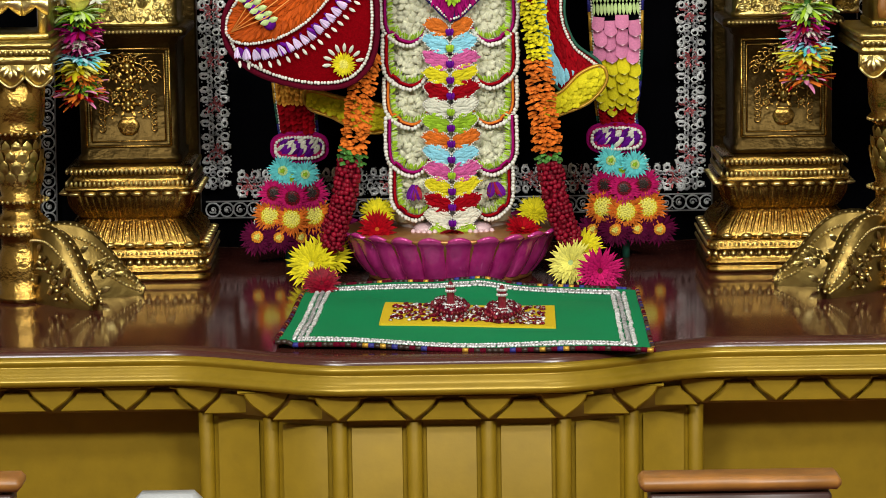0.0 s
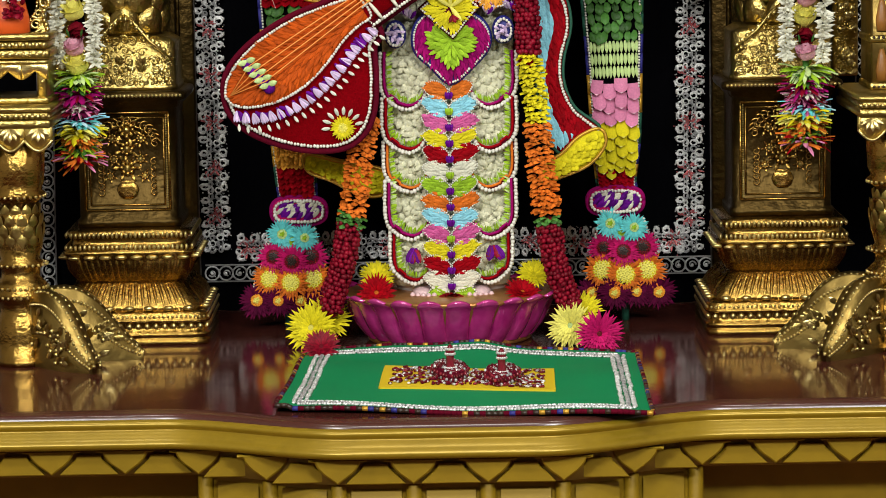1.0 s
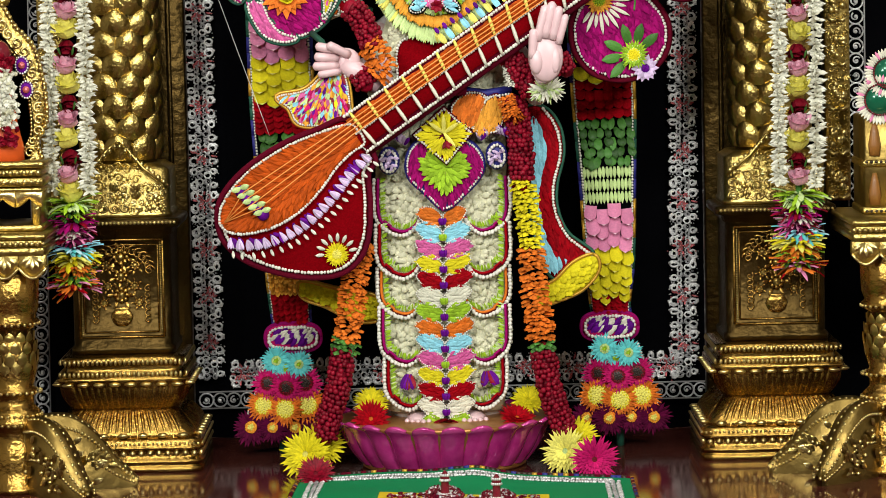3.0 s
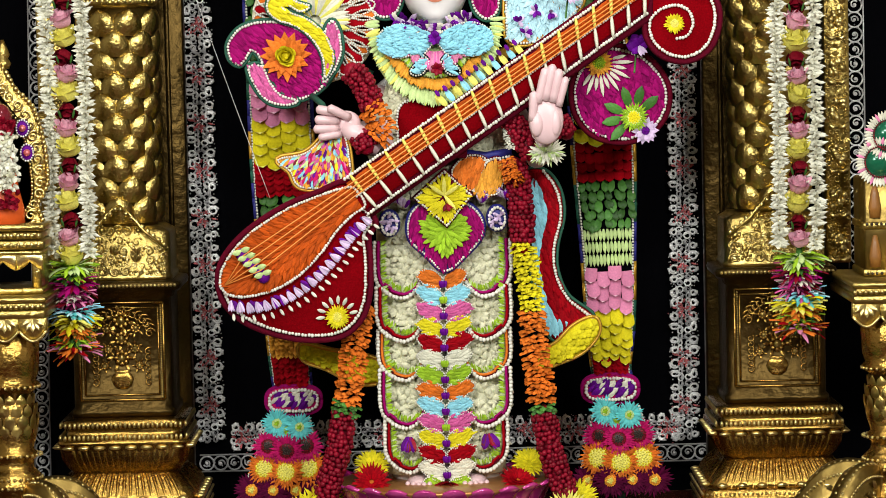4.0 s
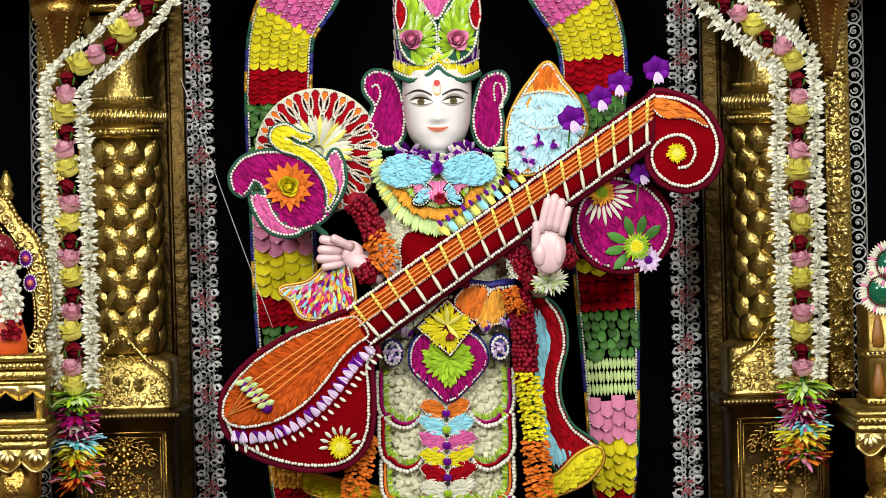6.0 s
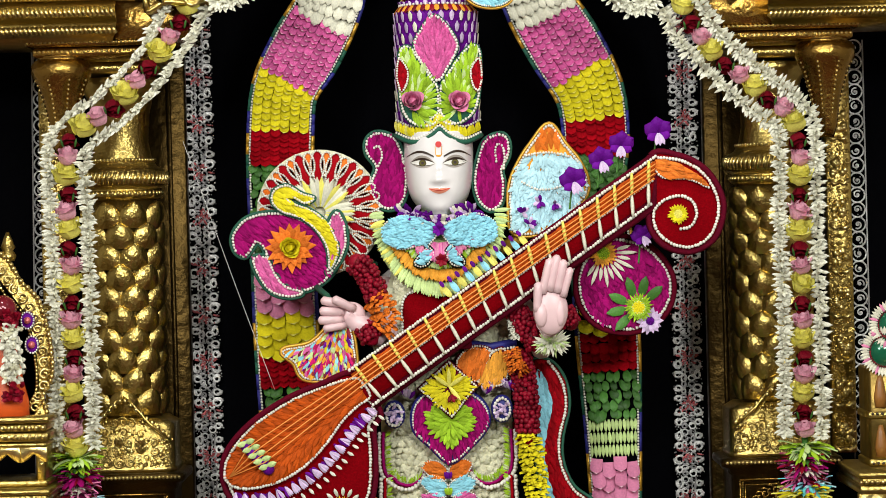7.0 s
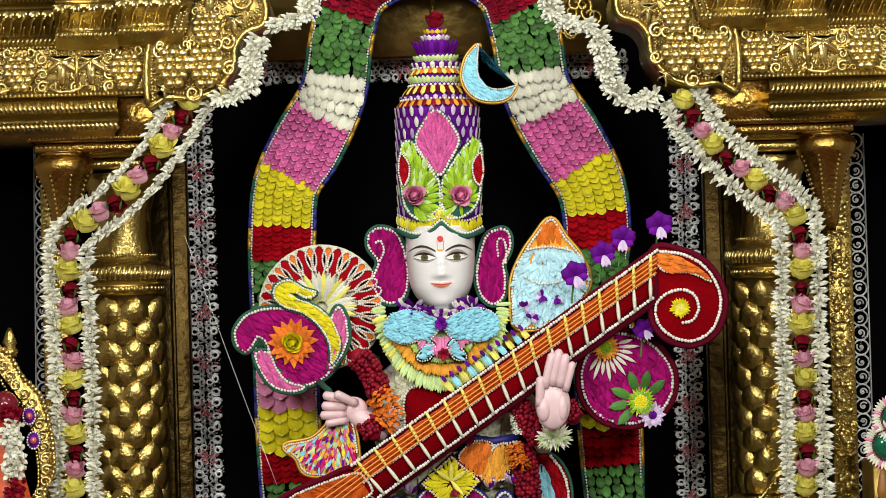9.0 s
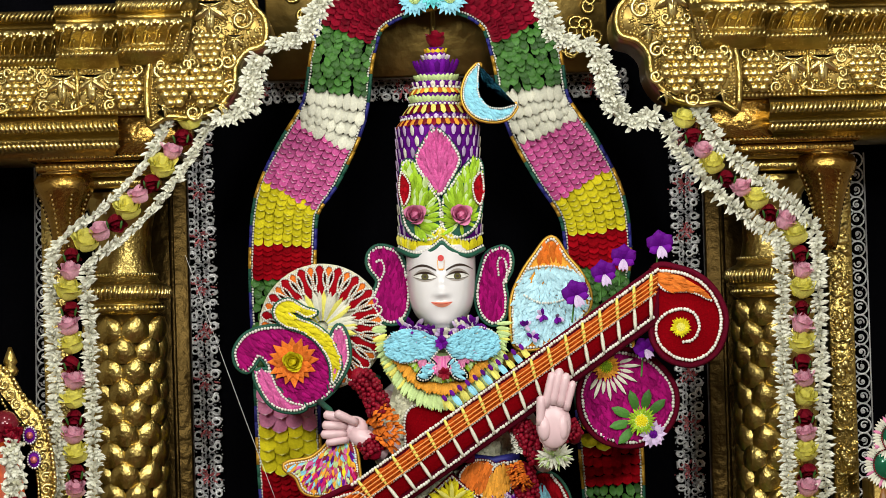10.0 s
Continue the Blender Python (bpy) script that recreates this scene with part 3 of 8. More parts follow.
    lathe(me, (x, yf, zc), [(0.010, 0), (0.017, 0.006), (0.022, 0.018), (0.018, 0.028), (0.013, 0.032), (0.018, 0.036)], GOLD_COPPERY, 16, sy=0.22)
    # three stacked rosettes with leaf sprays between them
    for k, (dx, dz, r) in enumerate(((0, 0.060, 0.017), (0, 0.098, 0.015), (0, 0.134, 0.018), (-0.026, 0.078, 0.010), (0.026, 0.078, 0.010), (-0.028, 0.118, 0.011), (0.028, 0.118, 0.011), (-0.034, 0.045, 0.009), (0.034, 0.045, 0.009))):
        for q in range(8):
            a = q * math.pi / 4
            ball(me, (x + dx + r * 0.66 * math.cos(a), yf - 0.001, zc + dz + r * 0.66 * math.sin(a)), r * 0.34, GOLD_COPPERY, 6, 4, 1, 0.7, 1)
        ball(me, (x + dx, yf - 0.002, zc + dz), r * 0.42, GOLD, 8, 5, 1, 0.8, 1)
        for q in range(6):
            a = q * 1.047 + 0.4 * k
            petal(me, (x + dx + r * 0.8 * math.cos(a), yf, zc + dz + r * 0.8 * math.sin(a)), (math.cos(a), -0.12, math.sin(a)), GOLD_COPPERY, r * 0.9, r * 0.45, 0.2, 0.2, rows=3)
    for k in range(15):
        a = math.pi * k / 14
        scroll(me, (x + (hw - 0.026) * math.cos(a), TOP + zb - 0.060 + 0.042 * math.sin(a)), 0.011, yf, GOLD_COPPERY, 1.2, 1 if k < 7 else -1, a, 0.0022)
    for k in range(6):
        for q in (-1, 1):
            scroll(me, (x + q * (hw - 0.03), zc + 0.012 + k * 0.012), 0.008, yf, GOLD_COPPERY, 1.1, q, 1.0, 0.002)
    place("panel_relief", me, root, "embossed vase of flowers")
    # carved block with a pointed crest, then the scaled shaft
    me = Mesh()
    zb0, zb1 = z1 + 0.021, z1 + 0.125
    lathe(me, c, [(0.101, zb0), (0.101, zb0 + 0.008), (0.098, zb0 + 0.012), (0.098, zb1 - 0.012), (0.080, zb1)], GOLD, 48, 12)
    bead_row(me, x - 0.112, x + 0.112, cy - 0.119, TOP + z1 + 0.012, 0.0035, GOLD_RAISED, 0.0075)
    relief(me, x - 0.092, x + 0.092, TOP + zb0 + 0.010, TOP + zb1 - 0.035, cy - 0.0985, GOLD_RAISED, rng, 0.014)
    relief(me, x - 0.094, x + 0.094, TOP + zb0 + 0.008, TOP + zb1 - 0.035, cy - 0.099, GOLD, rng, 0.023)
    for q in (-1, 1):
        tube(me, [(x + q * 0.095, cy - 0.10, TOP + zb1 - 0.045), (x + q * 0.05, cy - 0.103, TOP + zb1 - 0.008), (x + q * 0.02, cy - 0.098, TOP + zb1 + 0.028), (x, cy - 0.09, TOP + zb1 + 0.042)], 0.0036, GOLD, 6)
        for i in range(9):
            t = i / 8
            ball(me, (x + q * (0.088 - 0.083 * t), cy - 0.100, TOP + zb1 - 0.035 + 0.07 * t), 0.0055, GOLD_RAISED, 5, 4)
    relief(me, x - 0.045, x + 0.045, TOP + zb1 - 0.035, TOP + zb1 + 0.005, cy - 0.097, GOLD, rng, 0.02)
    place("crest_block", me, root, "embossed block with a pointed crest")
    zr = 1.827 - TOP
    me = Mesh()
    rs = 0.068
    lathe(me, c, [(rs, zb1 - 0.01), (rs, zr)], GOLD_DULL, 32)
    place("shaft", me, root)
    me = Mesh()
    rows = int((zr - zb1 - 0.02) / 0.0405)
    for i in range(rows):
        for j in range(8):
            a = 2 * math.pi * (j + 0.5 * (i % 2)) / 8
            o = Vector((math.cos(a), math.sin(a), 0))
            base = Vector((x, cy, TOP + zb1 + 0.006 + 0.0405 * i)) + o * (rs - 0.002)
            vs = []
            for k in range(8):
                t = k / 7
                for jj in (-1, -0.82, -0.5, -0.25, 0, 0.25, 0.5, 0.82, 1):
                    wv = 0.0290 * (math.sqrt(max(0.0, 1 - (max(0, t - 0.35) / 0.65) ** 2)))
                    b = a + jj * wv / rs
                    r = rs + 0.001 + 0.015 * (1 - jj * jj * 0.75) * (0.2 + 0.8 * math.sin(math.pi * min(1, t * 0.72 + 0.08))) + (0.0016 if abs(jj) in (0.25, 0.82) else 0)
                    vs.append((x + r * math.cos(b), cy + r * math.sin(b), base.z + 0.052 * t))
            me.add(vs, grid_faces(8, 9), GOLD)
    place("shaft_scales", me, root, "overlapping rounded gold scales")
    me = Mesh()
    lathe(me, (x, cy, TOP + zr), [(rs, -0.004), (0.076, 0.0), (0.080, 0.006), (0.078, 0.012), (0.074, 0.014), (0.074, 0.018), (0.084, 0.022), (0.089, 0.032), (0.090, 0.044), (0.086, 0.054), (0.078, 0.058),
                                  (0.070, 0.062), (0.060, 0.080), (0.054, 0.11), (0.056, 0.16), (0.066, 0.20), (0.078, 0.22), (0.082, 0.235)], GOLD, 40)
    for i in range(44):
        a = 2 * math.pi * i / 44
        ball(me, (x + 0.078 * math.cos(a), cy + 0.078 * math.sin(a), TOP + zr + 0.009), 0.005, GOLD_RAISED, 5, 4)
    for i in range(56):
        a, b, e = (2 * math.pi * (i + q) / 56 for q in (0.0, 0.35, 0.7))
        tube(me, [(x + r * math.cos(q), cy + r * math.sin(q), TOP + zr + z) for q, r, z in ((a, 0.0885, 0.027), (b, 0.0925, 0.038), (e, 0.0885, 0.050))], 0.0034, GOLD_RAISED, 5)
        ball(me, (x + 0.0655 * math.cos(a), cy + 0.0655 * math.sin(a), TOP + zr + 0.074), 0.0036, GOLD_RAISED, 5, 4)
    for i in range(10):
        a = 2 * math.pi * (i + 0.5) / 10
        o = Vector((math.cos(a), math.sin(a), 0))
        for q in (-0.3, 0.0, 0.3):
            petal(me, Vector((x, cy, TOP + zr + 0.185)) + o * 0.060, (o.x * -0.12 - o.y * q * 0.5, o.y * -0.12 + o.x * q * 0.5, -1), GOLD, 0.045, 0.012, 0.04, 0.1, out=o)
    place("neck_ring", me, root)
    # capital: stepped square slabs
    zt = 2.07 - TOP
    me = Mesh()
    for i, (r, h) in enumerate(((0.088, 0.022), (0.096, 0.02), (0.103, 0.022), (0.113, 0.02), (0.124, 0.022), (0.137, 0.02))):
        lathe(me, (x, cy, TOP + zt + 0.0215 * i), [(r - 0.006, 0), (r, 0.004), (r, 0.012), (r - 0.003, 0.018), (r - 0.007, 0.0215)], GOLD, 48, 16)
        bead_row(me, x - r + 0.004, x + r - 0.004, cy - r, TOP + zt + 0.0215 * i + 0.008, 0.003, GOLD_RAISED, 0.008)
    place("capital", me, root, "stepped square gold capital")
    return root


PILLAR_L, PILLAR_R = -0.609, 0.668
pillar(PILLAR_L, "L")
pillar(PILLAR_R, "R")


# ---- statue ----
def lotus_pedestal():
    x = 0.014
    root = thing("lotus_pedestal", (x, SY, TOP), "round pedestal of painted pink lotus petals with a gold top", "pedestal")
    me = Mesh()
    zt = 0.886 - TOP
    lathe(me, (x, SY, TOP), [(0.155, 0), (0.160, 0.003), (0.160, 0.010), (0.152, 0.013), (0.165, 0.03), (0.190, zt - 0.018), (0.206, zt + 0.002), (0.208, zt + 0.007), (0.200, zt + 0.009), (0.05, zt + 0.009)], LOTUS_GOLD, 56)
    place("core", me, root, "bronze-gold core and top")
    n = 24
    for i in range(n):
        a = 2 * math.pi * (i + 0.3) / n
        me = Mesh()
        vs = []
        for k in range(9):
            t = k / 8
            r = 0.155 + 0.030 * t + 0.008 * math.sin(math.pi * t) + 0.034 * t ** 5
            wide = math.pi / n * (1.0 if t < 0.86 else 1.0 - 0.22 * ((t - 0.86) / 0.14) ** 2)
            for j in (-1, -0.8, -0.45, 0, 0.45, 0.8, 1):
                b = a + j * wide
                rr = r + 0.017 * (1 - j * j) ** 0.6 * (0.35 + 0.65 * math.sin(math.pi * min(1, 0.12 + t * 0.8)))
                vs.append((x + rr * math.cos(b), SY + rr * math.sin(b), TOP + 0.010 + (zt + 0.004) * t - 0.008 * t ** 4 * j * j))
        top = vs[-7:]
        vs += [(x + (px - x) * 0.965, SY + (py - SY) * 0.965, pz + 0.003) for px, py, pz in top]
        me.add(vs, grid_faces(10, 7), LOTUS_PINK)
        place("petal", me, root)
    return zt + TOP


LOTUS_TOP = lotus_pedestal()
FX, EYE_Z = 0.016, 1.879
CHIN_Z = 1.782


def head_shape(z):
    """Half width and forward reach of the head at a height."""
    t = min(max((z - CHIN_Z) / 0.155, 0.0), 1.0)
    steps = (0.36, 0.64, 0.785, 0.87, 0.92, 0.95, 0.97, 0.985, 0.995, 1.0, 1.0, 0.99, 0.975)
    q = t * 1.25 / 0.08 * 0.77
    i = min(int(q), 11)
    f = min(1.0, q - i)
    w = 0.0670 * (steps[i] + (steps[i + 1] - steps[i]) * f)
    return w


def face_y(x, z):
    w = max(0.012, head_shape(z))
    u = min(1, abs(x - FX) / w)
    y = 6.085 - 0.082 * (0.80 + 0.20 * min(1.0, max(0.0, (z - CHIN_Z) / 0.035)) ** 0.5) * (1 - abs(u) ** 3.2) ** 0.5
    zn = z - (EYE_Z - 0.034)
    nose = 0.013 * math.exp(-((x - FX) / 0.0088) ** 2) * (math.exp(-(zn / 0.009) ** 2) + 0.55 * math.exp(-((zn - 0.022) / 0.016) ** 2))
    nostril = 0.007 * sum(math.exp(-((x - FX - s * 0.009) / 0.005) ** 2 - ((zn + 0.002) / 0.006) ** 2) for s in (-1, 1))
    socket = 0.004 * sum(math.exp(-((x - FX - s * 0.030) / 0.017) ** 2 - ((z - EYE_Z) / 0.010) ** 2) for s in (-1, 1))
    lips = 0.005 * math.exp(-((x - FX) / 0.016) ** 2 - ((z - EYE_Z + 0.053) / 0.006) ** 2)
    chin = 0.004 * math.exp(-((x - FX) / 0.016) ** 2 - ((z - CHIN_Z - 0.010) / 0.010) ** 2)
    return y - nose - nostril + socket - lips - chin


def on_face(me, poly, mat, off):
    cx, cz = sum(p[0] for p in poly) / len(poly), sum(p[1] for p in poly) / len(poly)
    n, pts = len(poly), [(cx, cz)]
    for k in (0.34, 0.67, 1.0):
        pts += [(cx + (x - cx) * k, cz + (z - cz) * k) for x, z in poly]
    fs = [(0, 1 + j, 1 + (j + 1) % n) for j in range(n)]
    for i in range(2):
        fs += [(1 + i * n + j, 1 + (i + 1) * n + j, 1 + (i + 1) * n + (j + 1) % n, 1 + i * n + (j + 1) % n) for j in range(n)]
    me.add([(x, face_y(x, z) - off, z) for x, z in pts], fs, mat)


def line_on_face(me, upper, lower, mat, off):
    pts = list(upper) + list(lower)
    me.add([(x, face_y(x, z) - off, z) for x, z in pts], grid_faces(2, len(upper)), mat)


def finger(me, a, b, r, mat, bend=0.0):
    a, b = Vector(a), Vector(b)
    pts = [a.lerp(b, t) + Vector((0, -bend * math.sin(math.pi * t), 0)) for t in (0, 0.2, 0.4, 0.6, 0.8, 0.92, 1.0)]
    tube(me, pts, r, mat, 8, lambda t: (1.0 + 0.04 * math.cos(t * 12)) * (1 if t < 0.85 else max(0.35, 1 - ((t - 0.85) / 0.15) ** 2 * 0.7)))


def statue():
    me = Mesh()
    # head: a fine front and a round back
    n, rows, vs = 48, 44, []
    for i in range(rows + 1):
        z = CHIN_Z - 0.004 + (0.155 + 0.004) * i / rows
        w = max(0.012, head_shape(z))
        for j in range(n):
            a = 2 * math.pi * j / n
            x = FX + w * math.cos(a)
            y = face_y(x, z) if math.sin(a) < 0 else 6.085 + 0.07 * math.sin(a) * (w / 0.0645)
            vs.append((x, y, z))
    me.add(vs, grid_faces(rows + 1, n, True) + [tuple(range(n))[::-1], tuple(range(len(vs) - n, len(vs)))], MARBLE)
    # painted features
    lid_z = EYE_Z - 0.0030
    for s in (-1, 1):
        ex = FX + s * 0.0310
        span = 0.0240
        almond = lambda k, up, dn: [(ex + span * c, lid_z + 0.001 + s * c * 0.0015 + up * (1 - c * c)) for c in [-1 + 2 * i / k for i in range(k + 1)]] + \
                                   [(ex + span * c, lid_z + 0.001 + s * c * 0.0015 - dn * (1 - c * c)) for c in [1 - 2 * i / k for i in range(1, k)]]
        on_face(me, almond(14, 0.0148, 0.0096), LID, 0.0006)
        on_face(me, almond(14, 0.0102, 0.0056), LINE_DARK, 0.0010)
        on_face(me, almond(14, 0.0056, 0.0042), EYE_WHITE, 0.0014)
        for rr, mt, o in ((0.0072, LINE_DARK, 0.0018), (0.0062, IRIS, 0.0022), (0.0031, LINE_DARK, 0.0026)):
            on_face(me, [(ex + rr * math.cos(2 * math.pi * i / 14), lid_z + 0.0012 + 0.88 * rr * math.sin(2 * math.pi * i / 14)) for i in range(14)], mt, o)
        brow = [(ex + s * (-0.0215 + 0.052 * t), EYE_Z + 0.0105 + 0.0115 * math.sin(math.pi * (0.02 + 0.94 * t))) for t in [i / 14 for i in range(15)]]
        thick = [0.00035 + 0.0009 * math.sin(math.pi * min(1, 0.18 + i / 14 * 0.80)) for i in range(15)]
        line_on_face(me, brow, [(x, z - 3.6 * q) for (x, z), q in zip(brow, thick)], LINE_DARK, 0.0010)
    lip_z = EYE_Z - 0.0545
    up = [(FX + 0.0212 * c, lip_z + 0.0038 * c * c + 0.0050 * (1 - abs(c)) ** 0.7 - (0.0016 if abs(c) < 0.1 else 0)) for c in [-1 + i / 7 for i in range(15)]]
    lo = [(FX + 0.0212 * c, lip_z + 0.0038 * c * c - 0.0064 * (1 - c * c)) for c in [1 - i / 7 for i in range(1, 14)]]
    on_face(me, up + lo, LIP, 0.0008)
    mouth = [-1 + i / 7 for i in range(15)]
    line_on_face(me, [(FX + 0.0196 * c, lip_z + 0.0038 * c * c + 0.0005) for c in mouth], [(FX + 0.0196 * c, lip_z + 0.0038 * c * c - 0.0006) for c in mouth], BINDI, 0.0016)
    bz = EYE_Z + 0.033
    on_face(me, [(FX + 0.006 * math.cos(2 * math.pi * i / 16), bz + 0.006 * math.sin(2 * math.pi * i / 16)) for i in range(16)], BINDI, 0.0012)
    for s in (-1, 1):
        on_face(me, [(FX + s * 0.0058, bz - 0.003), (FX + s * 0.0070, bz - 0.003), (FX + s * 0.0062, bz - 0.020), (FX + s * 0.0050, bz - 0.020)], AMBER, 0.0009)
    on_face(me, [(FX - 0.0062, bz - 0.020), (FX + 0.0062, bz - 0.020), (FX + 0.003, bz - 0.0235), (FX - 0.003, bz - 0.0235)], AMBER, 0.0009)
    # neck, shoulders, trunk and legs under the clothes
    lathe(me, (FX, 6.115, CHIN_Z - 0.06), [(0.045, 0), (0.036, 0.03), (0.036, 0.08)], MARBLE, 20)
    bx = 0.019
    lathe(me, (bx, 6.14, LOTUS_TOP - 0.003), [(0.105, 0.0), (0.115, 0.05), (0.118, 0.2), (0.115, 0.45), (0.095, 0.56), (0.105, 0.64), (0.125, 0.72), (0.12, 0.78), (0.07, 0.82)], MARBLE, 28, sy=0.75)
    for s in (-1, 1):
        # foot with five toes
        fx = bx + s * 0.055
        ball(me, (fx, 6.06, LOTUS_TOP + 0.010), 0.022, SKIN_PINK, 14, 8, 1.0, 1.8, 0.60)
        for k in range(5):
            ball(me, (fx + (k - 2) * 0.0105, 6.012 + 0.005 * abs(k - (1 if s > 0 else 3)), LOTUS_TOP + 0.008), 0.0068, SKIN_PINK, 8, 6, 0.8, 1.3, 1.0)
    # forearm and hand that hold the stem
    hx, hz = (-0.164, 1.59)
    tube(me, [(bx - 0.12, 6.10, 1.65), (hx + 0.075, 6.02, hz - 0.045), (hx + 0.03, 5.99, hz - 0.012)], 0.022, SKIN_PINK, 12)
    ball(me, (hx + 0.006, 5.975, hz + 0.002), 0.023, SKIN_PINK, 14, 10, 1.25, 0.75, 1.1)
    tube(me, [(hx, 5.975, hz), (hx + 0.030, 5.978, hz - 0.020), (hx + 0.065, 5.99, hz - 0.045)], 0.020, SKIN_PINK, 12)
    for (ax, az), (cx, cz), r in (((-0.172, 1.613), (-0.213, 1.622), 0.0086), ((-0.174, 1.598), (-0.216, 1.602), 0.0088), ((-0.175, 1.584), (-0.219, 1.584), 0.0086), ((-0.171, 1.573), (-0.21, 1.568), 0.0074)):
        finger(me, (ax, 5.962, az), (cx, 5.950, cz), r, SKIN_PINK, 0.008)
    (ax, az), (cx, cz) = (-0.152, 1.604), (-0.191, 1.625)
    finger(me, (ax, 5.96, az), (cx, 5.938, cz), 0.0085, SKIN_PINK, 0.004)
    # raised open palm in front of the neck of the instrument
    px, pz = (0.216, 1.598)
    tube(me, [(bx + 0.12, 6.10, 1.643), (px - 0.01, 5.99, pz - 0.075), (px, 5.925, pz - 0.03)], 0.026, SKIN_PINK, 12)
    ball(me, (px + 0.002, 5.90, pz - 0.004), 0.033, SKIN_PINK, 18, 12, 1.0, 0.42, 1.42)
    ball(me, (px - 0.016, 5.892, pz - 0.012), 0.015, SKIN_PINK, 12, 8, 0.9, 0.7, 1.6)
    ball(me, (px + 0.019, 5.893, pz - 0.010), 0.013, SKIN_PINK, 12, 8, 0.8, 0.6, 1.9)
    for (ax, az), (cx, cz), r in (((0.203, 1.626), (0.22, 1.691), 0.0086), ((0.217, 1.63), (0.233, 1.697), 0.0088), ((0.231, 1.627), (0.245, 1.688), 0.0088),
                                  ((0.242, 1.619), (0.257, 1.673), 0.0072), ((0.193, 1.592), (0.196, 1.647), 0.0085)):
        finger(me, (ax, 5.893, az), (cx, 5.888, cz), r, SKIN_PINK, 0.002)
    solid("statue", me, "white marble statue with a painted serene face and raised palm", "statue")


statue()
RX = 0.019


def leaf_outline(c, w, h, s, lean=0.35):
    """A pointed leaf lying outwards and upwards from c."""
    pts = []
    for i in range(13):
        t = i / 12
        pts.append((t, 0.5 * math.sin(math.pi * (0.14 + 0.86 * t)) ** 0.75 if t < 1 else 0.0))
    up = [(c[0] + s * w * t, c[1] + h * (q + lean * t)) for t, q in pts]
    dn = [(c[0] + s * w * t, c[1] + h * (-q * 0.85 + lean * t)) for t, q in pts[-2:0:-1]]
    return up + dn


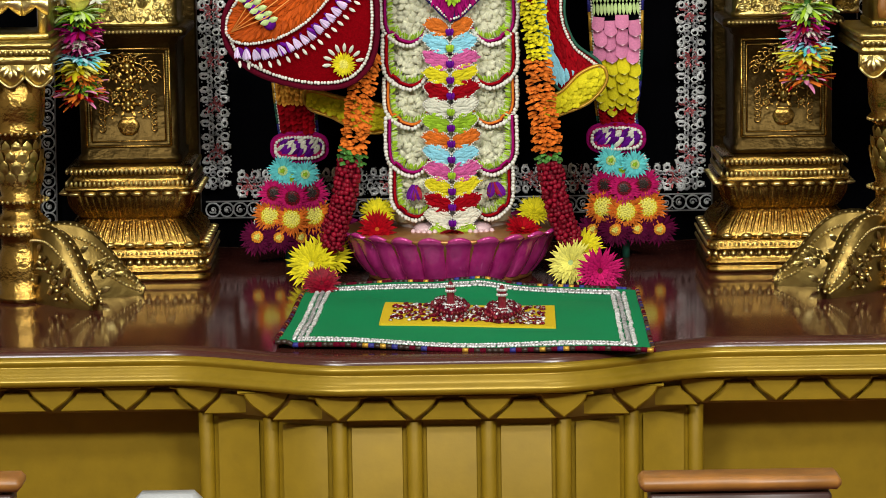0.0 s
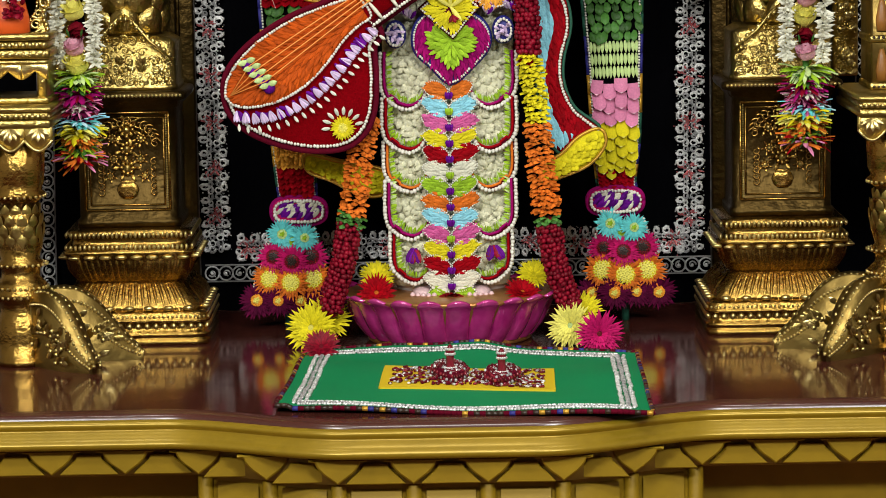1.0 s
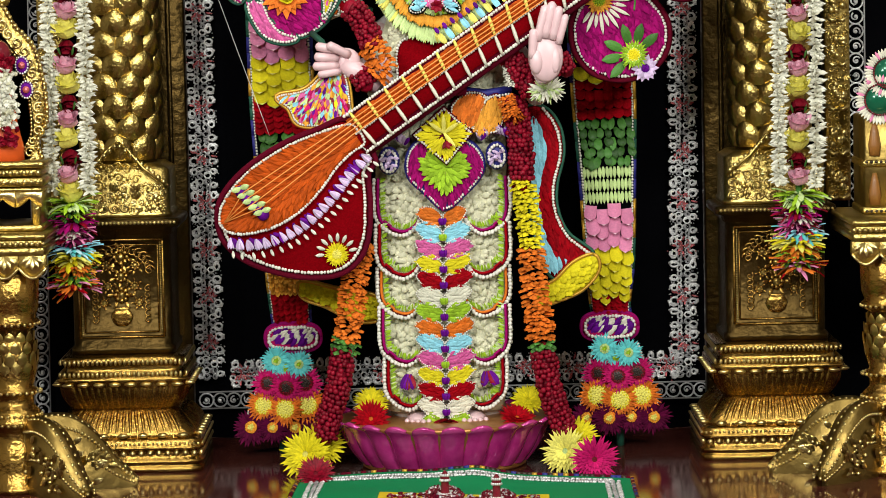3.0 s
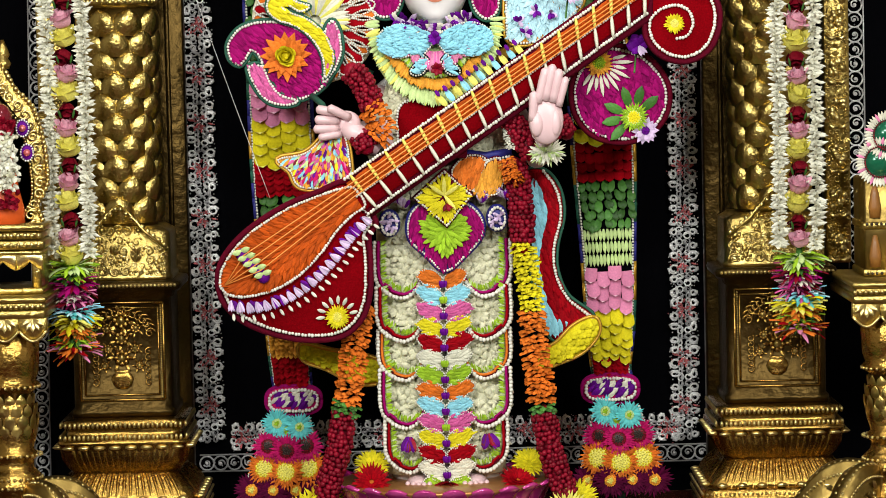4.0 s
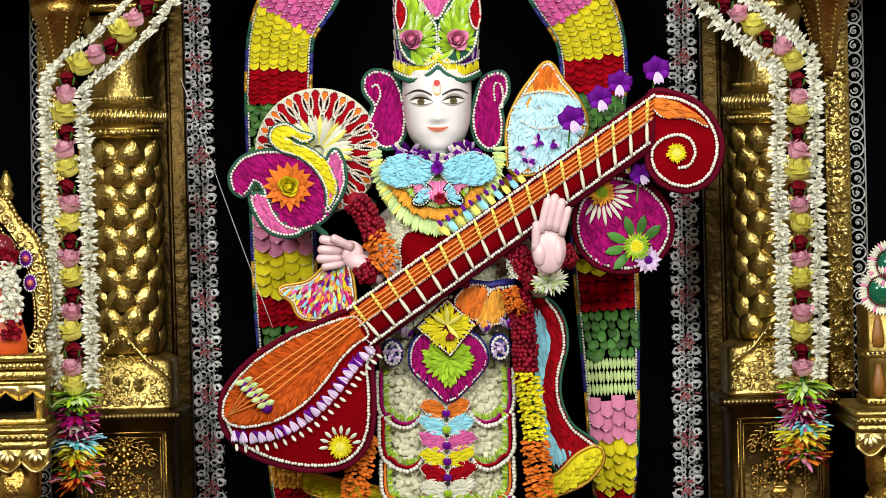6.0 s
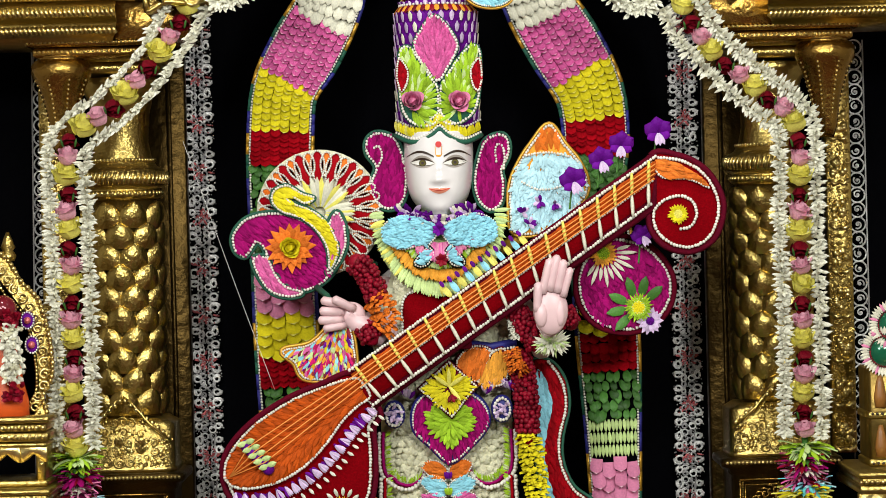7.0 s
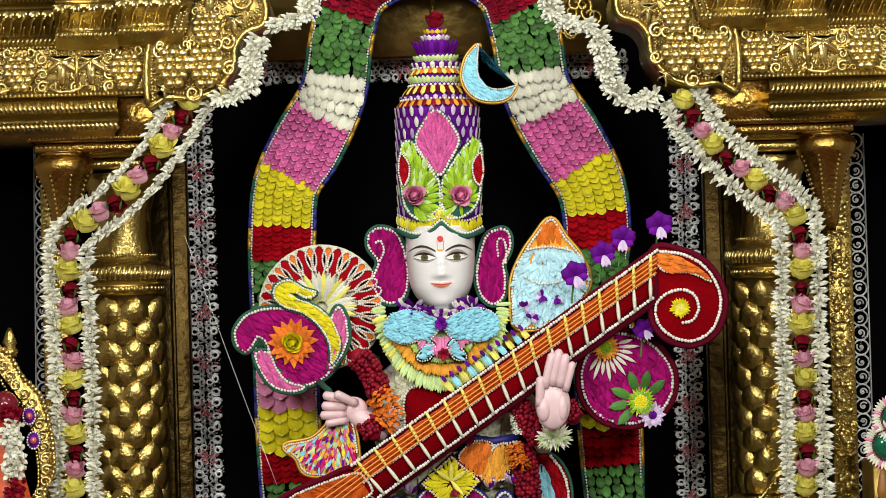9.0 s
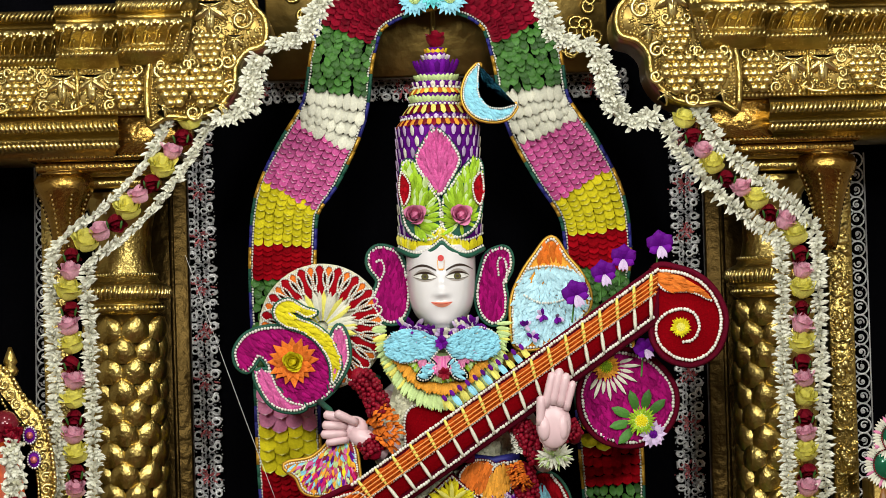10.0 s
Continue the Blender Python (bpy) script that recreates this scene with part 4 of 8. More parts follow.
def robe():
    top, bottom = 1.435, 0.893
    root = thing("robe", (RX, 6.06, LOTUS_TOP), "long robe of cream tuberose tiers with rainbow petal leaves", "robe")
    hw = 0.13
    me = Mesh()
    lathe(me, (RX, 6.135, LOTUS_TOP + 0.02), [(hw * 0.88, 0.0), (hw * 0.93, 0.06), (hw * 0.97, 0.2), (hw, 0.38), (hw * 0.97, top - LOTUS_TOP - 0.02)], CREAM, 40, 3.0, sy=0.62)
    place("underskirt", me, root, "cream cloth underskirt")
    me = Mesh()
    poly = [(RX - hw * 0.88, bottom + 0.035), (RX + hw * 0.88, bottom + 0.035), (RX + hw * 0.95, top), (RX - hw * 0.95, top)]
    yk = lambda x, z: 6.05 + 0.035 * ((x - RX) / hw) ** 2
    fill(me, poly, 6.05, CREAM, 0.021, 0.013, lambda x, z: turn2((1, 0), RNG.uniform(0, 6.28)), 0.0085, 0.5, 0.5, mess=3, y_of=yk)
    tagged(place("tuberose_mass", me, root, "massed cream tuberoses"), kind="stuff")
    inner = (MAGENTA, RED, ORANGE, MAGENTA, RED)
    levels = (1.364, 1.257, 1.174, 1.098, 1.006, 0.919)
    for k in range(5):
        z0, z1 = levels[k], levels[k + 1]
        if k:
            z0 += 0.02
        for s in (-1, 1):
            w0 = hw * (1.0 - 0.012 * k - (0.05 if k == 4 else 0))
            pts = curve([(RX + s * w0, z0), (RX + s * w0 * 1.0, z1 + 0.038), (RX + s * w0 * 0.86, z1 + 0.010), (RX + s * w0 * 0.62, z1 - 0.004), (RX + s * w0 * 0.44, z1 + 0.006), (RX + s * w0 * 0.34, z1 + 0.026)], 6)
            yb = 6.045 - 0.005 * (k % 2)
            swag = Mesh()
            beads(swag, pts, yb - 0.008, 0.0044, BEAD, 0.0070)
            beads(swag, [(x, z) for x, z in grow(pts + pts[::-1], 0)][:len(pts)], yb, 0.0050, BEAD, 0.0078)
            sw = place("swag", swag, root, "white bud string")
            shift = lambda d: [(x - s * d * (1 if i < len(pts) * 0.45 else 0.35), z + d * (0 if i < len(pts) * 0.3 else 1)) for i, (x, z) in enumerate(pts)]
            me = Mesh()
            cord(me, shift(0.008), yb - 0.004, 0.0028, inner[k])
            cord(me, shift(0.005), yb - 0.001, 0.0030, VELVET_EDGE)
            place("swag_piping", me, sw, "coloured petal piping")
            me = Mesh()
            for (x, z), u in along(shift(0.012), 0.0034):
                nrm = (-s * 1.0, 0.35) if abs(u[1]) > 0.75 else (-s * 0.25, 1.0)
                petal(me, (x, yb - 0.002, z), (nrm[0] + jig(0.3), -0.15, nrm[1] + jig(0.3)), LIME if RNG.random() < 0.7 else PALE_GREEN, 0.013, 0.0035, 0.1, 0.1, rows=3)
            place("swag_fringe", me, sw, "lime green fringe")
    # falling line of paired leaves
    colours = (ORANGE, SKY, PINK, YELLOW, RED, IVORY, LIME, ORANGE, SKY, PINK, YELLOW, RED, IVORY, LIME)
    za, zb = 1.29, 0.891
    for k, mt in enumerate(colours):
        z = za + (zb - za) * k / 13
        w = 0.055 * (1.0 if 0 < k < 13 else 0.85)
        zq = z + 0.002
        for s in (-1, 1):
            poly = leaf_outline((RX + s * 0.001, z - 0.009), w * RNG.uniform(0.95, 1.04), 0.041, s, 0.42 + jig(0.06))
            me = Mesh()
            slab(me, poly, 6.022, 6.035, mt, 0.003)
            fill(me, poly, 6.021, mt, 0.017, 0.0055, lambda x, z: (s * 0.95, 0.35 + (z - zq) * 30), 0.0042, 0.12, 0.15)
            lf = place("leaf", me, root)
            me = Mesh()
            beads(me, poly, 6.020, 0.0019, BEAD, 0.0042, True, 4)
            place("leaf_edging", me, lf, "fine white edging")
        me = Mesh()
        mt2 = (PURPLE, LIME, PURPLE, PURPLE)[k % 4] if k < 13 else CRIMSON
        for q in range(5):
            petal(me, (RX + (q - 2) * 0.0018, 6.014, z - 0.016), ((q - 2) * 0.10, -0.1, 1), mt2, 0.0145, 0.006, 0.3, 0.35, rows=3)
        place("centre_bud", me, root)
    for s, (ox, oz) in ((-1, (-0.054, 0.975)), (1, (0.1, 0.978))):
        me = Mesh()
        for i in range(9):
            petal(me, (ox + jig(0.006), 6.03, oz + 0.010), (jig(0.7), -0.25, -0.9), PURPLE if i % 3 else CRIMSON, 0.030, 0.013, 0.25, 0.3)
        place("hem_orchid", me, root, "drooping purple bud")
    me = Mesh()
    rose(me, (RX, 6.005, zb - 0.008), 0.020, CRIMSON)
    place("hem_rose", me, root, "dark red rose")
    return root


robe()


def waist():
    """Heart, diamond, side medallions and hip leaves below the instrument."""
    root = thing("girdle", (RX, 6.03, 1.369), "girdle of magenta heart, yellow diamond and blue medallions", "girdle")
    heart = curve([(0.024, 1.306), (-0.013, 1.338), (-0.042, 1.368), (-0.043, 1.407), (-0.022, 1.434), (0.022, 1.444), (0.071, 1.431), (0.095, 1.404), (0.094, 1.371), (0.064, 1.336)], 6, True)
    me = Mesh()
    slab(me, grow(heart, 0.006), 6.012, 6.04, BLUE_CORD)
    fill(me, heart, 6.009, MAGENTA, 0.026, 0.006, lambda x, z: (0.3 * (x - RX) / 0.06, -1), 0.005, 0.1, 0.15)
    ht = place("heart", me, root, "magenta petal heart")
    me = Mesh()
    beads(me, heart, 6.008, 0.0026, BEAD, 0.005, True)
    place("heart_edging", me, ht, "white bud edging")
    me = Mesh()
    cx, cz = (0.024, 1.374)
    small = [(cx + (x - cx) * 0.62, cz + 0.004 + (z - cz) * 0.62) for x, z in heart]
    slab(me, small, 6.003, 6.012, LIME, 0.003)
    fill(me, grow(small, 0.004), 6.001, LIME, 0.019, 0.0075, lambda x, z: ((x - cx) * 1.1, z - cz - 0.012), 0.0055, 0.18, 0.2)
    place("heart_fan", me, ht, "lime green fan")
    dia = [(0.026, 1.497), (0.076, 1.451), (0.029, 1.394), (-0.031, 1.448)]
    me = Mesh()
    slab(me, grow(dia, 0.006), 5.990, 6.02, VELVET_EDGE)
    c = (sum(p[0] for p in dia) / 4, sum(p[1] for p in dia) / 4)
    fill(me, dia, 5.988, YELLOW, 0.020, 0.006, lambda x, z: ((x - c[0]) or 0.01, (z - c[1]) or 0.01), 0.0046, 0.12, 0.15)
    dm = place("diamond", me, root, "yellow petal diamond")
    me = Mesh()
    beads(me, [q for a, b in zip(dia, dia[1:] + dia[:1]) for q in (a, b)], 5.988, 0.0026, BEAD, 0.005, True)
    place("diamond_edging", me, dm, "white bud edging")
    me = Mesh()
    for a in (1.57, 2.5, 0.6, -0.9):
        petal(me, (c[0], 5.982, c[1] + 0.004), (math.cos(a), -0.12, math.sin(a)), PALE_YELLOW, 0.036, 0.008, 0.2, 0.35)
    for a in (-0.5, -1.2, -2.0):
        petal(me, (c[0] + 0.004, 5.978, c[1] - 0.012), (math.cos(a), -0.2, math.sin(a)), CRIMSON, 0.016, 0.008, 0.2, 0.35)
    place("diamond_blossom", me, dm)
    for s, (ex, ez) in ((-1, (-0.081, 1.399)), (1, (0.125, 1.405))):
        me = Mesh()
        oval = [(ex + 0.021 * math.cos(i * 0.314), ez + 0.027 * math.sin(i * 0.314)) for i in range(20)]
        slab(me, oval, 6.005, 6.035, BLUE_CORD, 0.006)
        md = place("medallion", me, root, "deep blue medallion")
        me = Mesh()
        beads(me, grow(oval, -0.006), 6.000, 0.0035, BEAD, 0.006, True)
        for q in range(14):
            petal(me, (ex + jig(0.008), 5.999, ez + jig(0.013)), (jig(1), -0.3, jig(1)), LILAC, 0.014, 0.006, 0.4, 0.4)
        place("medallion_blossom", me, md, "lilac and white buds")
        me = Mesh()
        for q in range(26):
            t = q / 25
            bx, bz = ex + s * (-0.030 + 0.058 * t), ez + 0.030 + 0.012 * math.sin(t * 3.1)
            petal(me, (bx, 6.006, bz), (jig(0.8), -0.4, 1), PURPLE if q % 3 == 0 else LILAC, 0.020, 0.008, 0.35, 0.35)
        place("hip_buds", me, root, "purple and white buds")
    for poly, mt in (([(0.04, 1.492), (0.068, 1.525), (0.106, 1.518), (0.089, 1.48), (0.077, 1.459)], ORANGE),
                     ([(0.081, 1.459), (0.095, 1.5), (0.128, 1.521), (0.14, 1.49), (0.126, 1.452)], AMBER)):
        sm = curve(poly, 5, True)
        me = Mesh()
        slab(me, grow(sm, 0.004), 6.000, 6.03, VELVET_EDGE)
        fill(me, sm, 5.998, mt, 0.028, 0.007, lambda x, z: (-0.25, -1), 0.005, 0.12, 0.15)
        hp = place("hip_leaf", me, root)
        me = Mesh()
        beads(me, sm, 5.997, 0.0024, BEAD, 0.005, True)
        place("hip_leaf_edging", me, hp)
    me = Mesh()
    belt = [(0.041, 1.534), (0.106, 1.524), (0.156, 1.531)]
    cord(me, belt, 6.01, 0.008, BLUE_CORD)
    beads(me, [(x, z - 0.008) for x, z in belt], 6.0, 0.003, BEAD, 0.006)
    place("belt", me, root, "blue belt with white beads")


waist()


def torso():
    """Petal bodice: dark red with cream sides and crimson arm bands."""
    root = thing("bodice", (FX, 6.05, 1.548), "bodice of dark red and cream petals with beaded edges", "bodice")
    poly = [(-0.076, 1.681), (0.11, 1.677), (0.156, 1.545), (0.137, 1.435), (-0.104, 1.419), (-0.118, 1.551)]
    me = Mesh()
    slab(me, poly, 6.045, 6.11, CREAM, 0.02)
    fill(me, poly, 6.042, CREAM, 0.02, 0.011, lambda x, z: turn2((1, 0), RNG.uniform(0, 6.28)), 0.008, 0.4, 0.4, mess=3)
    place("cream_panel", me, root)
    me = Mesh()
    poly = curve([(-0.053, 1.626), (-0.001, 1.636), (0.042, 1.613), (0.03, 1.558), (-0.047, 1.527), (-0.062, 1.577)], 5, True)
    slab(me, poly, 6.03, 6.05, VELVET, 0.006)
    beads(me, poly, 6.028, 0.003, BEAD, 0.006, True)
    place("red_panel", me, root, "dark red velvet panel")
    for name, pts, r, mt in (("arm_band", ((-0.147, 1.694), (-0.12, 1.66), (-0.108, 1.616)), 0.026, CRIMSON), ("arm_band", ((-0.116, 1.627), (-0.089, 1.589), (-0.103, 1.562)), 0.026, ORANGE),
                             ("arm_band", ((-0.133, 1.573), (-0.118, 1.545)), 0.026, CRIMSON), ("arm_band", ((0.157, 1.594), (0.178, 1.555), (0.194, 1.527)), 0.026, CRIMSON),
                             ("arm_band", ((0.244, 1.592), (0.26, 1.564)), 0.022, CRIMSON), ("cuff_cream", ((0.149, 1.583), (0.156, 1.539)), 0.012, BUD),
                             ("arm_band", ((0.142, 1.523), (0.154, 1.484), (0.169, 1.489)), 0.016, ORANGE)):
        me = Mesh()
        garland(me, pts, 5.972, r, mt)
        place(name, me, root)
    me = Mesh()
    cx, cz = (0.221, 1.527)
    for k in range(150):
        a, b = RNG.uniform(0.0, 6.28), RNG.uniform(0.1, 1.0)
        petal(me, (cx + 0.008 * math.cos(a), 5.945, cz + 0.004), (math.cos(a) * b * 1.3, -0.7 * (1 - b), math.sin(a) * b - 0.15), BUD if k % 4 else PALE_GREEN, RNG.uniform(0.018, 0.033), 0.0055, 0.15, 0.3, rows=3)
    place("wrist_blossom", me, root, "white chrysanthemum at the wrist")


def garland(me, pts, y, r, mat, gap=None, size=None, accent=None):
    """A thick string of petals set all round a line."""
    size = size or r * 0.62
    for (x, z), u in along(curve(list(pts), 6) if len(pts) > 2 else list(pts), gap or r * 0.30):
        nrm = (-u[1], u[0])
        if mat is CRIMSON:
            for k in range(8):
                a = math.pi * (k + RNG.random()) / 8
                o = Vector((nrm[0] * math.cos(a), -math.sin(a), nrm[1] * math.cos(a)))
                ball(me, Vector((x + jig(0.002), y, z + jig(0.002))) + o * r * 0.78, r * RNG.uniform(0.16, 0.23), mat, 6, 4)
            ball(me, (x, y + 0.003, z), r * 0.7, mat, 7, 4)
            continue
        for k in range(9):
            a = math.pi * (k + 0.5) / 9 + jig(0.2)
            o = Vector((nrm[0] * math.cos(a), -math.sin(a), nrm[1] * math.cos(a)))
            p = Vector((x, y, z)) + o * r * 0.55 + Vector((u[0], 0, u[1])) * jig(r * 0.2)
            m = mat if not isinstance(mat, (list, tuple)) else RNG.choice(mat)
            petal(me, p, o * 0.9 + Vector((u[0] * 0.5 + jig(0.3), 0, u[1] * 0.5 + jig(0.3))), m, size * RNG.uniform(0.8, 1.15), size * 0.95, 0.3, 0.3, out=Vector((-u[0], 0, -u[1])) + o * 0.4, rows=3, tip=0.3)


torso()


# ---- the stringed instrument ----
def veena():
    VY = 5.955
    root = thing("veena", (-0.133, VY, 1.449), "veena covered in orange petals and maroon velvet with bud edging", "veena")
    body = curve([(-0.152, 1.484), (-0.218, 1.466), (-0.283, 1.44), (-0.348, 1.399), (-0.392, 1.354), (-0.409, 1.311), (-0.4, 1.261), (-0.363, 1.222), (-0.305, 1.196),
                  (-0.241, 1.183), (-0.177, 1.188), (-0.136, 1.219), (-0.118, 1.267), (-0.115, 1.331), (-0.117, 1.379), (-0.104, 1.41)], 6, True)
    me = Mesh()
    slab(me, body, VY - 0.012, VY + 0.085, VELVET, 0.012)
    gourd = place("gourd", me, root, "maroon velvet gourd")
    me = Mesh()
    cord(me, grow(body, -0.002), VY - 0.008, 0.0065, VELVET_EDGE, True)
    place("gourd_piping", me, gourd)
    low = grow(body, -0.012)
    me = Mesh()
    beads(me, low[len(low) // 3 - 6:], VY - 0.017, 0.0036, BEAD, 0.0062)
    place("gourd_edging", me, gourd, "white bud edging")
    face = curve([(-0.137, 1.463), (-0.156, 1.474), (-0.218, 1.456), (-0.283, 1.429), (-0.348, 1.386), (-0.387, 1.342), (-0.402, 1.306), (-0.393, 1.28), (-0.359, 1.271),
                  (-0.306, 1.281), (-0.254, 1.308), (-0.21, 1.351), (-0.179, 1.392), (-0.15, 1.42), (-0.125, 1.439)], 6, True)
    me = Mesh()
    slab(me, face, VY - 0.022, VY - 0.010, BURNT, 0.004)
    (ax, az), (bx, bz) = (-0.393, 1.274), (-0.133, 1.45)
    k = math.hypot(bx - ax, bz - az)
    ux, uz = (bx - ax) / k, (bz - az) / k

    def rays(x, z):
        side = (x - ax) * uz - (z - az) * ux
        return (-ux + uz * side * 40, -uz - ux * side * 40)
    fill(me, grow(face, -0.004), VY - 0.023, BURNT, 0.030, 0.0062, rays, 0.0052, 0.08, 0.12, mess=0.25)
    sb = place("soundboard", me, root, "orange petal soundboard")
    me = Mesh()
    beads(me, face, VY - 0.025, 0.0032, BEAD, 0.0054, True)
    place("soundboard_edging", me, sb, "white bud edging")
    # lilac buds with white drops along the lower edge of the soundboard
    low_line = curve([(-0.388, 1.267), (-0.35, 1.26), (-0.302, 1.268), (-0.248, 1.295), (-0.199, 1.34), (-0.166, 1.382), (-0.128, 1.42)], 6)
    me = Mesh()
    for (x, z), u in along(low_line, 0.0155):
        d = (u[1], -u[0])
        if d[1] > 0:
            d = (-d[0], -d[1])
        d = (d[0] + 0.35, d[1])
        for q in (-0.35, -0.12, 0.12, 0.35):
            petal(me, (x, VY - 0.026, z), (d[0] + q * u[0], -0.12, d[1] + q * u[1]), LILAC if RNG.random() < 0.8 else PURPLE, 0.022, 0.007, 0.3, 0.3)
        kk = math.hypot(*d)
        e = (x + d[0] / kk * 0.026, z + d[1] / kk * 0.026)
        petal(me, (e[0], VY - 0.024, e[1]), (d[0], -0.1, d[1]), BUD, 0.014, 0.006, 0.3, 0.4)
        for q in range(2):
            petal(me, (x + jig(0.006), VY - 0.020, z + jig(0.004)), (d[0] + jig(0.8), -0.1, d[1] + jig(0.5)), PURPLE, 0.016, 0.007, 0.2, 0.2)
    place("bud_fringe", me, root, "lilac buds with white drops")
    # neck
    u0, u1 = (-0.164, 1.488), (0.424, 1.878)
    l0, l1 = (-0.121, 1.422), (0.414, 1.789)
    me = Mesh()
    ext = lambda p, dx, dz: (p[0] + dx, p[1] + dz)
    slab(me, [ext(u0, 0.01, 0.006), ext(u1, 0.0, 0.010), ext(l1, 0.010, -0.012), ext(l0, 0.0, -0.012)], VY - 0.020, VY + 0.03, VELVET_EDGE, 0.006)
    nk = place("neck", me, root, "maroon velvet neck")
    mid = lambda a, b, t: (a[0] + (b[0] - a[0]) * t, a[1] + (b[1] - a[1]) * t)
    m0, m1 = mid(u0, l0, 0.50), mid(u1, l1, 0.50)
    band = [mid(u0, l0, 0.10), mid(u1, l1, 0.10), m1, m0]
    me = Mesh()
    slab(me, band, VY - 0.024, VY - 0.018, BURNT, 0.002)
    nd = ((u1[0] - u0[0]), (u1[1] - u0[1]))
    fill(me, band, VY - 0.025, BURNT, 0.022, 0.0055, lambda x, z: nd, 0.0048, 0.08, 0.1, mess=0.12)
    place("fingerboard", me, nk, "orange petal fingerboard")
    redb = [m0, m1, mid(u1, l1, 0.9), mid(u0, l0, 0.9)]
    me = Mesh()
    slab(me, redb, VY - 0.023, VY - 0.018, VELVET, 0.002)
    place("lower_band", me, nk, "dark red petal band")
    for a, b in ((u0, u1), (l0, l1)):
        me = Mesh()
        beads(me, [a, b], VY - 0.027, 0.0036, BEAD, 0.0058)
        place("neck_edging", me, nk, "white bud edging")
    me = Mesh()
    beads(me, [m0, m1], VY - 0.0265, 0.0027, BEAD, 0.0052)
    place("band_line", me, nk)
    for i in range(18):
        t = 0.022 + 0.955 * i / 17
        a, b, c2 = mid(u0, u1, t), mid(m0, m1, t + 0.004), mid(l0, l1, t + 0.012)
        for p, q in ((a, b), (b, c2)):
            me = Mesh()
            d = Vector((q[0] - p[0], 0, q[1] - p[1]))
            tube(me, [Vector((p[0], VY - 0.033, p[1])) + d * tt for tt in (0.0, 0.25, 0.5, 0.75, 1.0)], 0.0033, PALE_YELLOW if p is a else IVORY, 6, lambda tt: 0.65 + 0.5 * math.sin(math.pi * tt))
            place("fret", me, nk)
    e0 = (-0.392, 1.294)
    for k2 in range(4):
        me = Mesh()
        t = 0.18 + 0.2 * k2
        a, b = mid(mid(u0, l0, 0.12), mid(u0, l0, 0.52), (k2 + 0.5) / 4), mid(mid(u1, l1, 0.12), mid(u1, l1, 0.52), (k2 + 0.5) / 4)
        br = mid((-0.359, 1.356), (-0.319, 1.316), (k2 + 0.5) / 4)
        tube(me, [(e0[0], VY - 0.030, e0[1]), (br[0], VY - 0.042, br[1]), (a[0], VY - 0.037, a[1]), (b[0], VY - 0.037, b[1])], 0.0012, THREAD, 5)
        place("string", me, root, "thin amber string")
    me = Mesh()
    for i in range(5):
        p = mid((-0.359, 1.358), (-0.319, 1.314), i / 4)
        for q in (-1, 1):
            petal(me, (p[0] - q * 0.002, VY - 0.040, p[1]), (q * 0.85, -0.15, 0.25 * q + 0.05), PALE_GREEN, 0.020, 0.011, 0.3, 0.4)
        ball(me, (p[0], VY - 0.030, p[1] - 0.006), 0.012, PURPLE, 8, 6)
    tagged(place("bridge", me, root, "bridge of pale green buds"), kind="stuff")
    # scroll head
    sc = curve([(0.413, 1.88), (0.474, 1.879), (0.522, 1.85), (0.55, 1.801), (0.55, 1.756), (0.53, 1.715), (0.486, 1.694), (0.44, 1.705), (0.413, 1.735),
                (0.407, 1.773)], 6, True)
    me = Mesh()
    slab(me, sc, VY - 0.014, VY + 0.03, VELVET, 0.01)
    sh = place("scroll_head", me, root, "coiled maroon velvet head")
    me = Mesh()
    cord(me, grow(sc, -0.002), VY - 0.010, 0.006, VELVET_EDGE, True)
    place("scroll_piping", me, sh)
    me = Mesh()
    spiral = curve([(0.42, 1.876), (0.473, 1.868), (0.515, 1.841), (0.539, 1.796), (0.537, 1.754), (0.518, 1.72), (0.482, 1.705), (0.446, 1.715), (0.422, 1.74), (0.418, 1.772),
                    (0.434, 1.792), (0.461, 1.802), (0.487, 1.795), (0.499, 1.771), (0.489, 1.746), (0.468, 1.739)], 6)
    beads(me, spiral, VY - 0.019, 0.0036, BEAD, 0.0058)
    place("scroll_edging", me, sh, "white bud edging")
    me = Mesh()
    tip = curve([(0.417, 1.871), (0.462, 1.864), (0.502, 1.842), (0.525, 1.816), (0.483, 1.834), (0.435, 1.838)], 5, True)
    slab(me, tip, VY - 0.020, VY - 0.012, ORANGE, 0.002)
    fill(me, tip, VY - 0.021, ORANGE, 0.024, 0.006, lambda x, z: (1, -0.35), 0.005, 0.08, 0.1)
    beads(me, tip[len(tip) // 2:], VY - 0.021, 0.0026, BEAD, 0.005)
    place("scroll_tongue", me, sh, "orange petal tongue")
    me = Mesh()
    cx, cz = (0.464, 1.768)
    gerbera(me, (cx, VY - 0.020, cz), 0.019, YELLOW, PALE_YELLOW, 20, heart_r=0.6)
    place("scroll_flower", me, sh, "small yellow daisy")
    me = Mesh()
    cx, cz = (-0.182, 1.229)
    gerbera(me, (cx, VY - 0.020, cz), 0.023, YELLOW, YELLOW, 28, heart_r=0.55, core=PALE_YELLOW)
    for i in range(8):
        a = 0.25 + i * 0.42
        petal(me, (cx + 0.024 * math.cos(a), VY - 0.018, cz + 0.024 * math.sin(a)), (math.cos(a), -0.1, math.sin(a)), BUD, 0.017, 0.007, 0.25, 0.4)
    place("gourd_flower", me, root, "yellow daisy with white bud rays")
    # short struts tie the board to the statue behind
    me = Mesh()
    sx, sz = (0.04, 1.552)
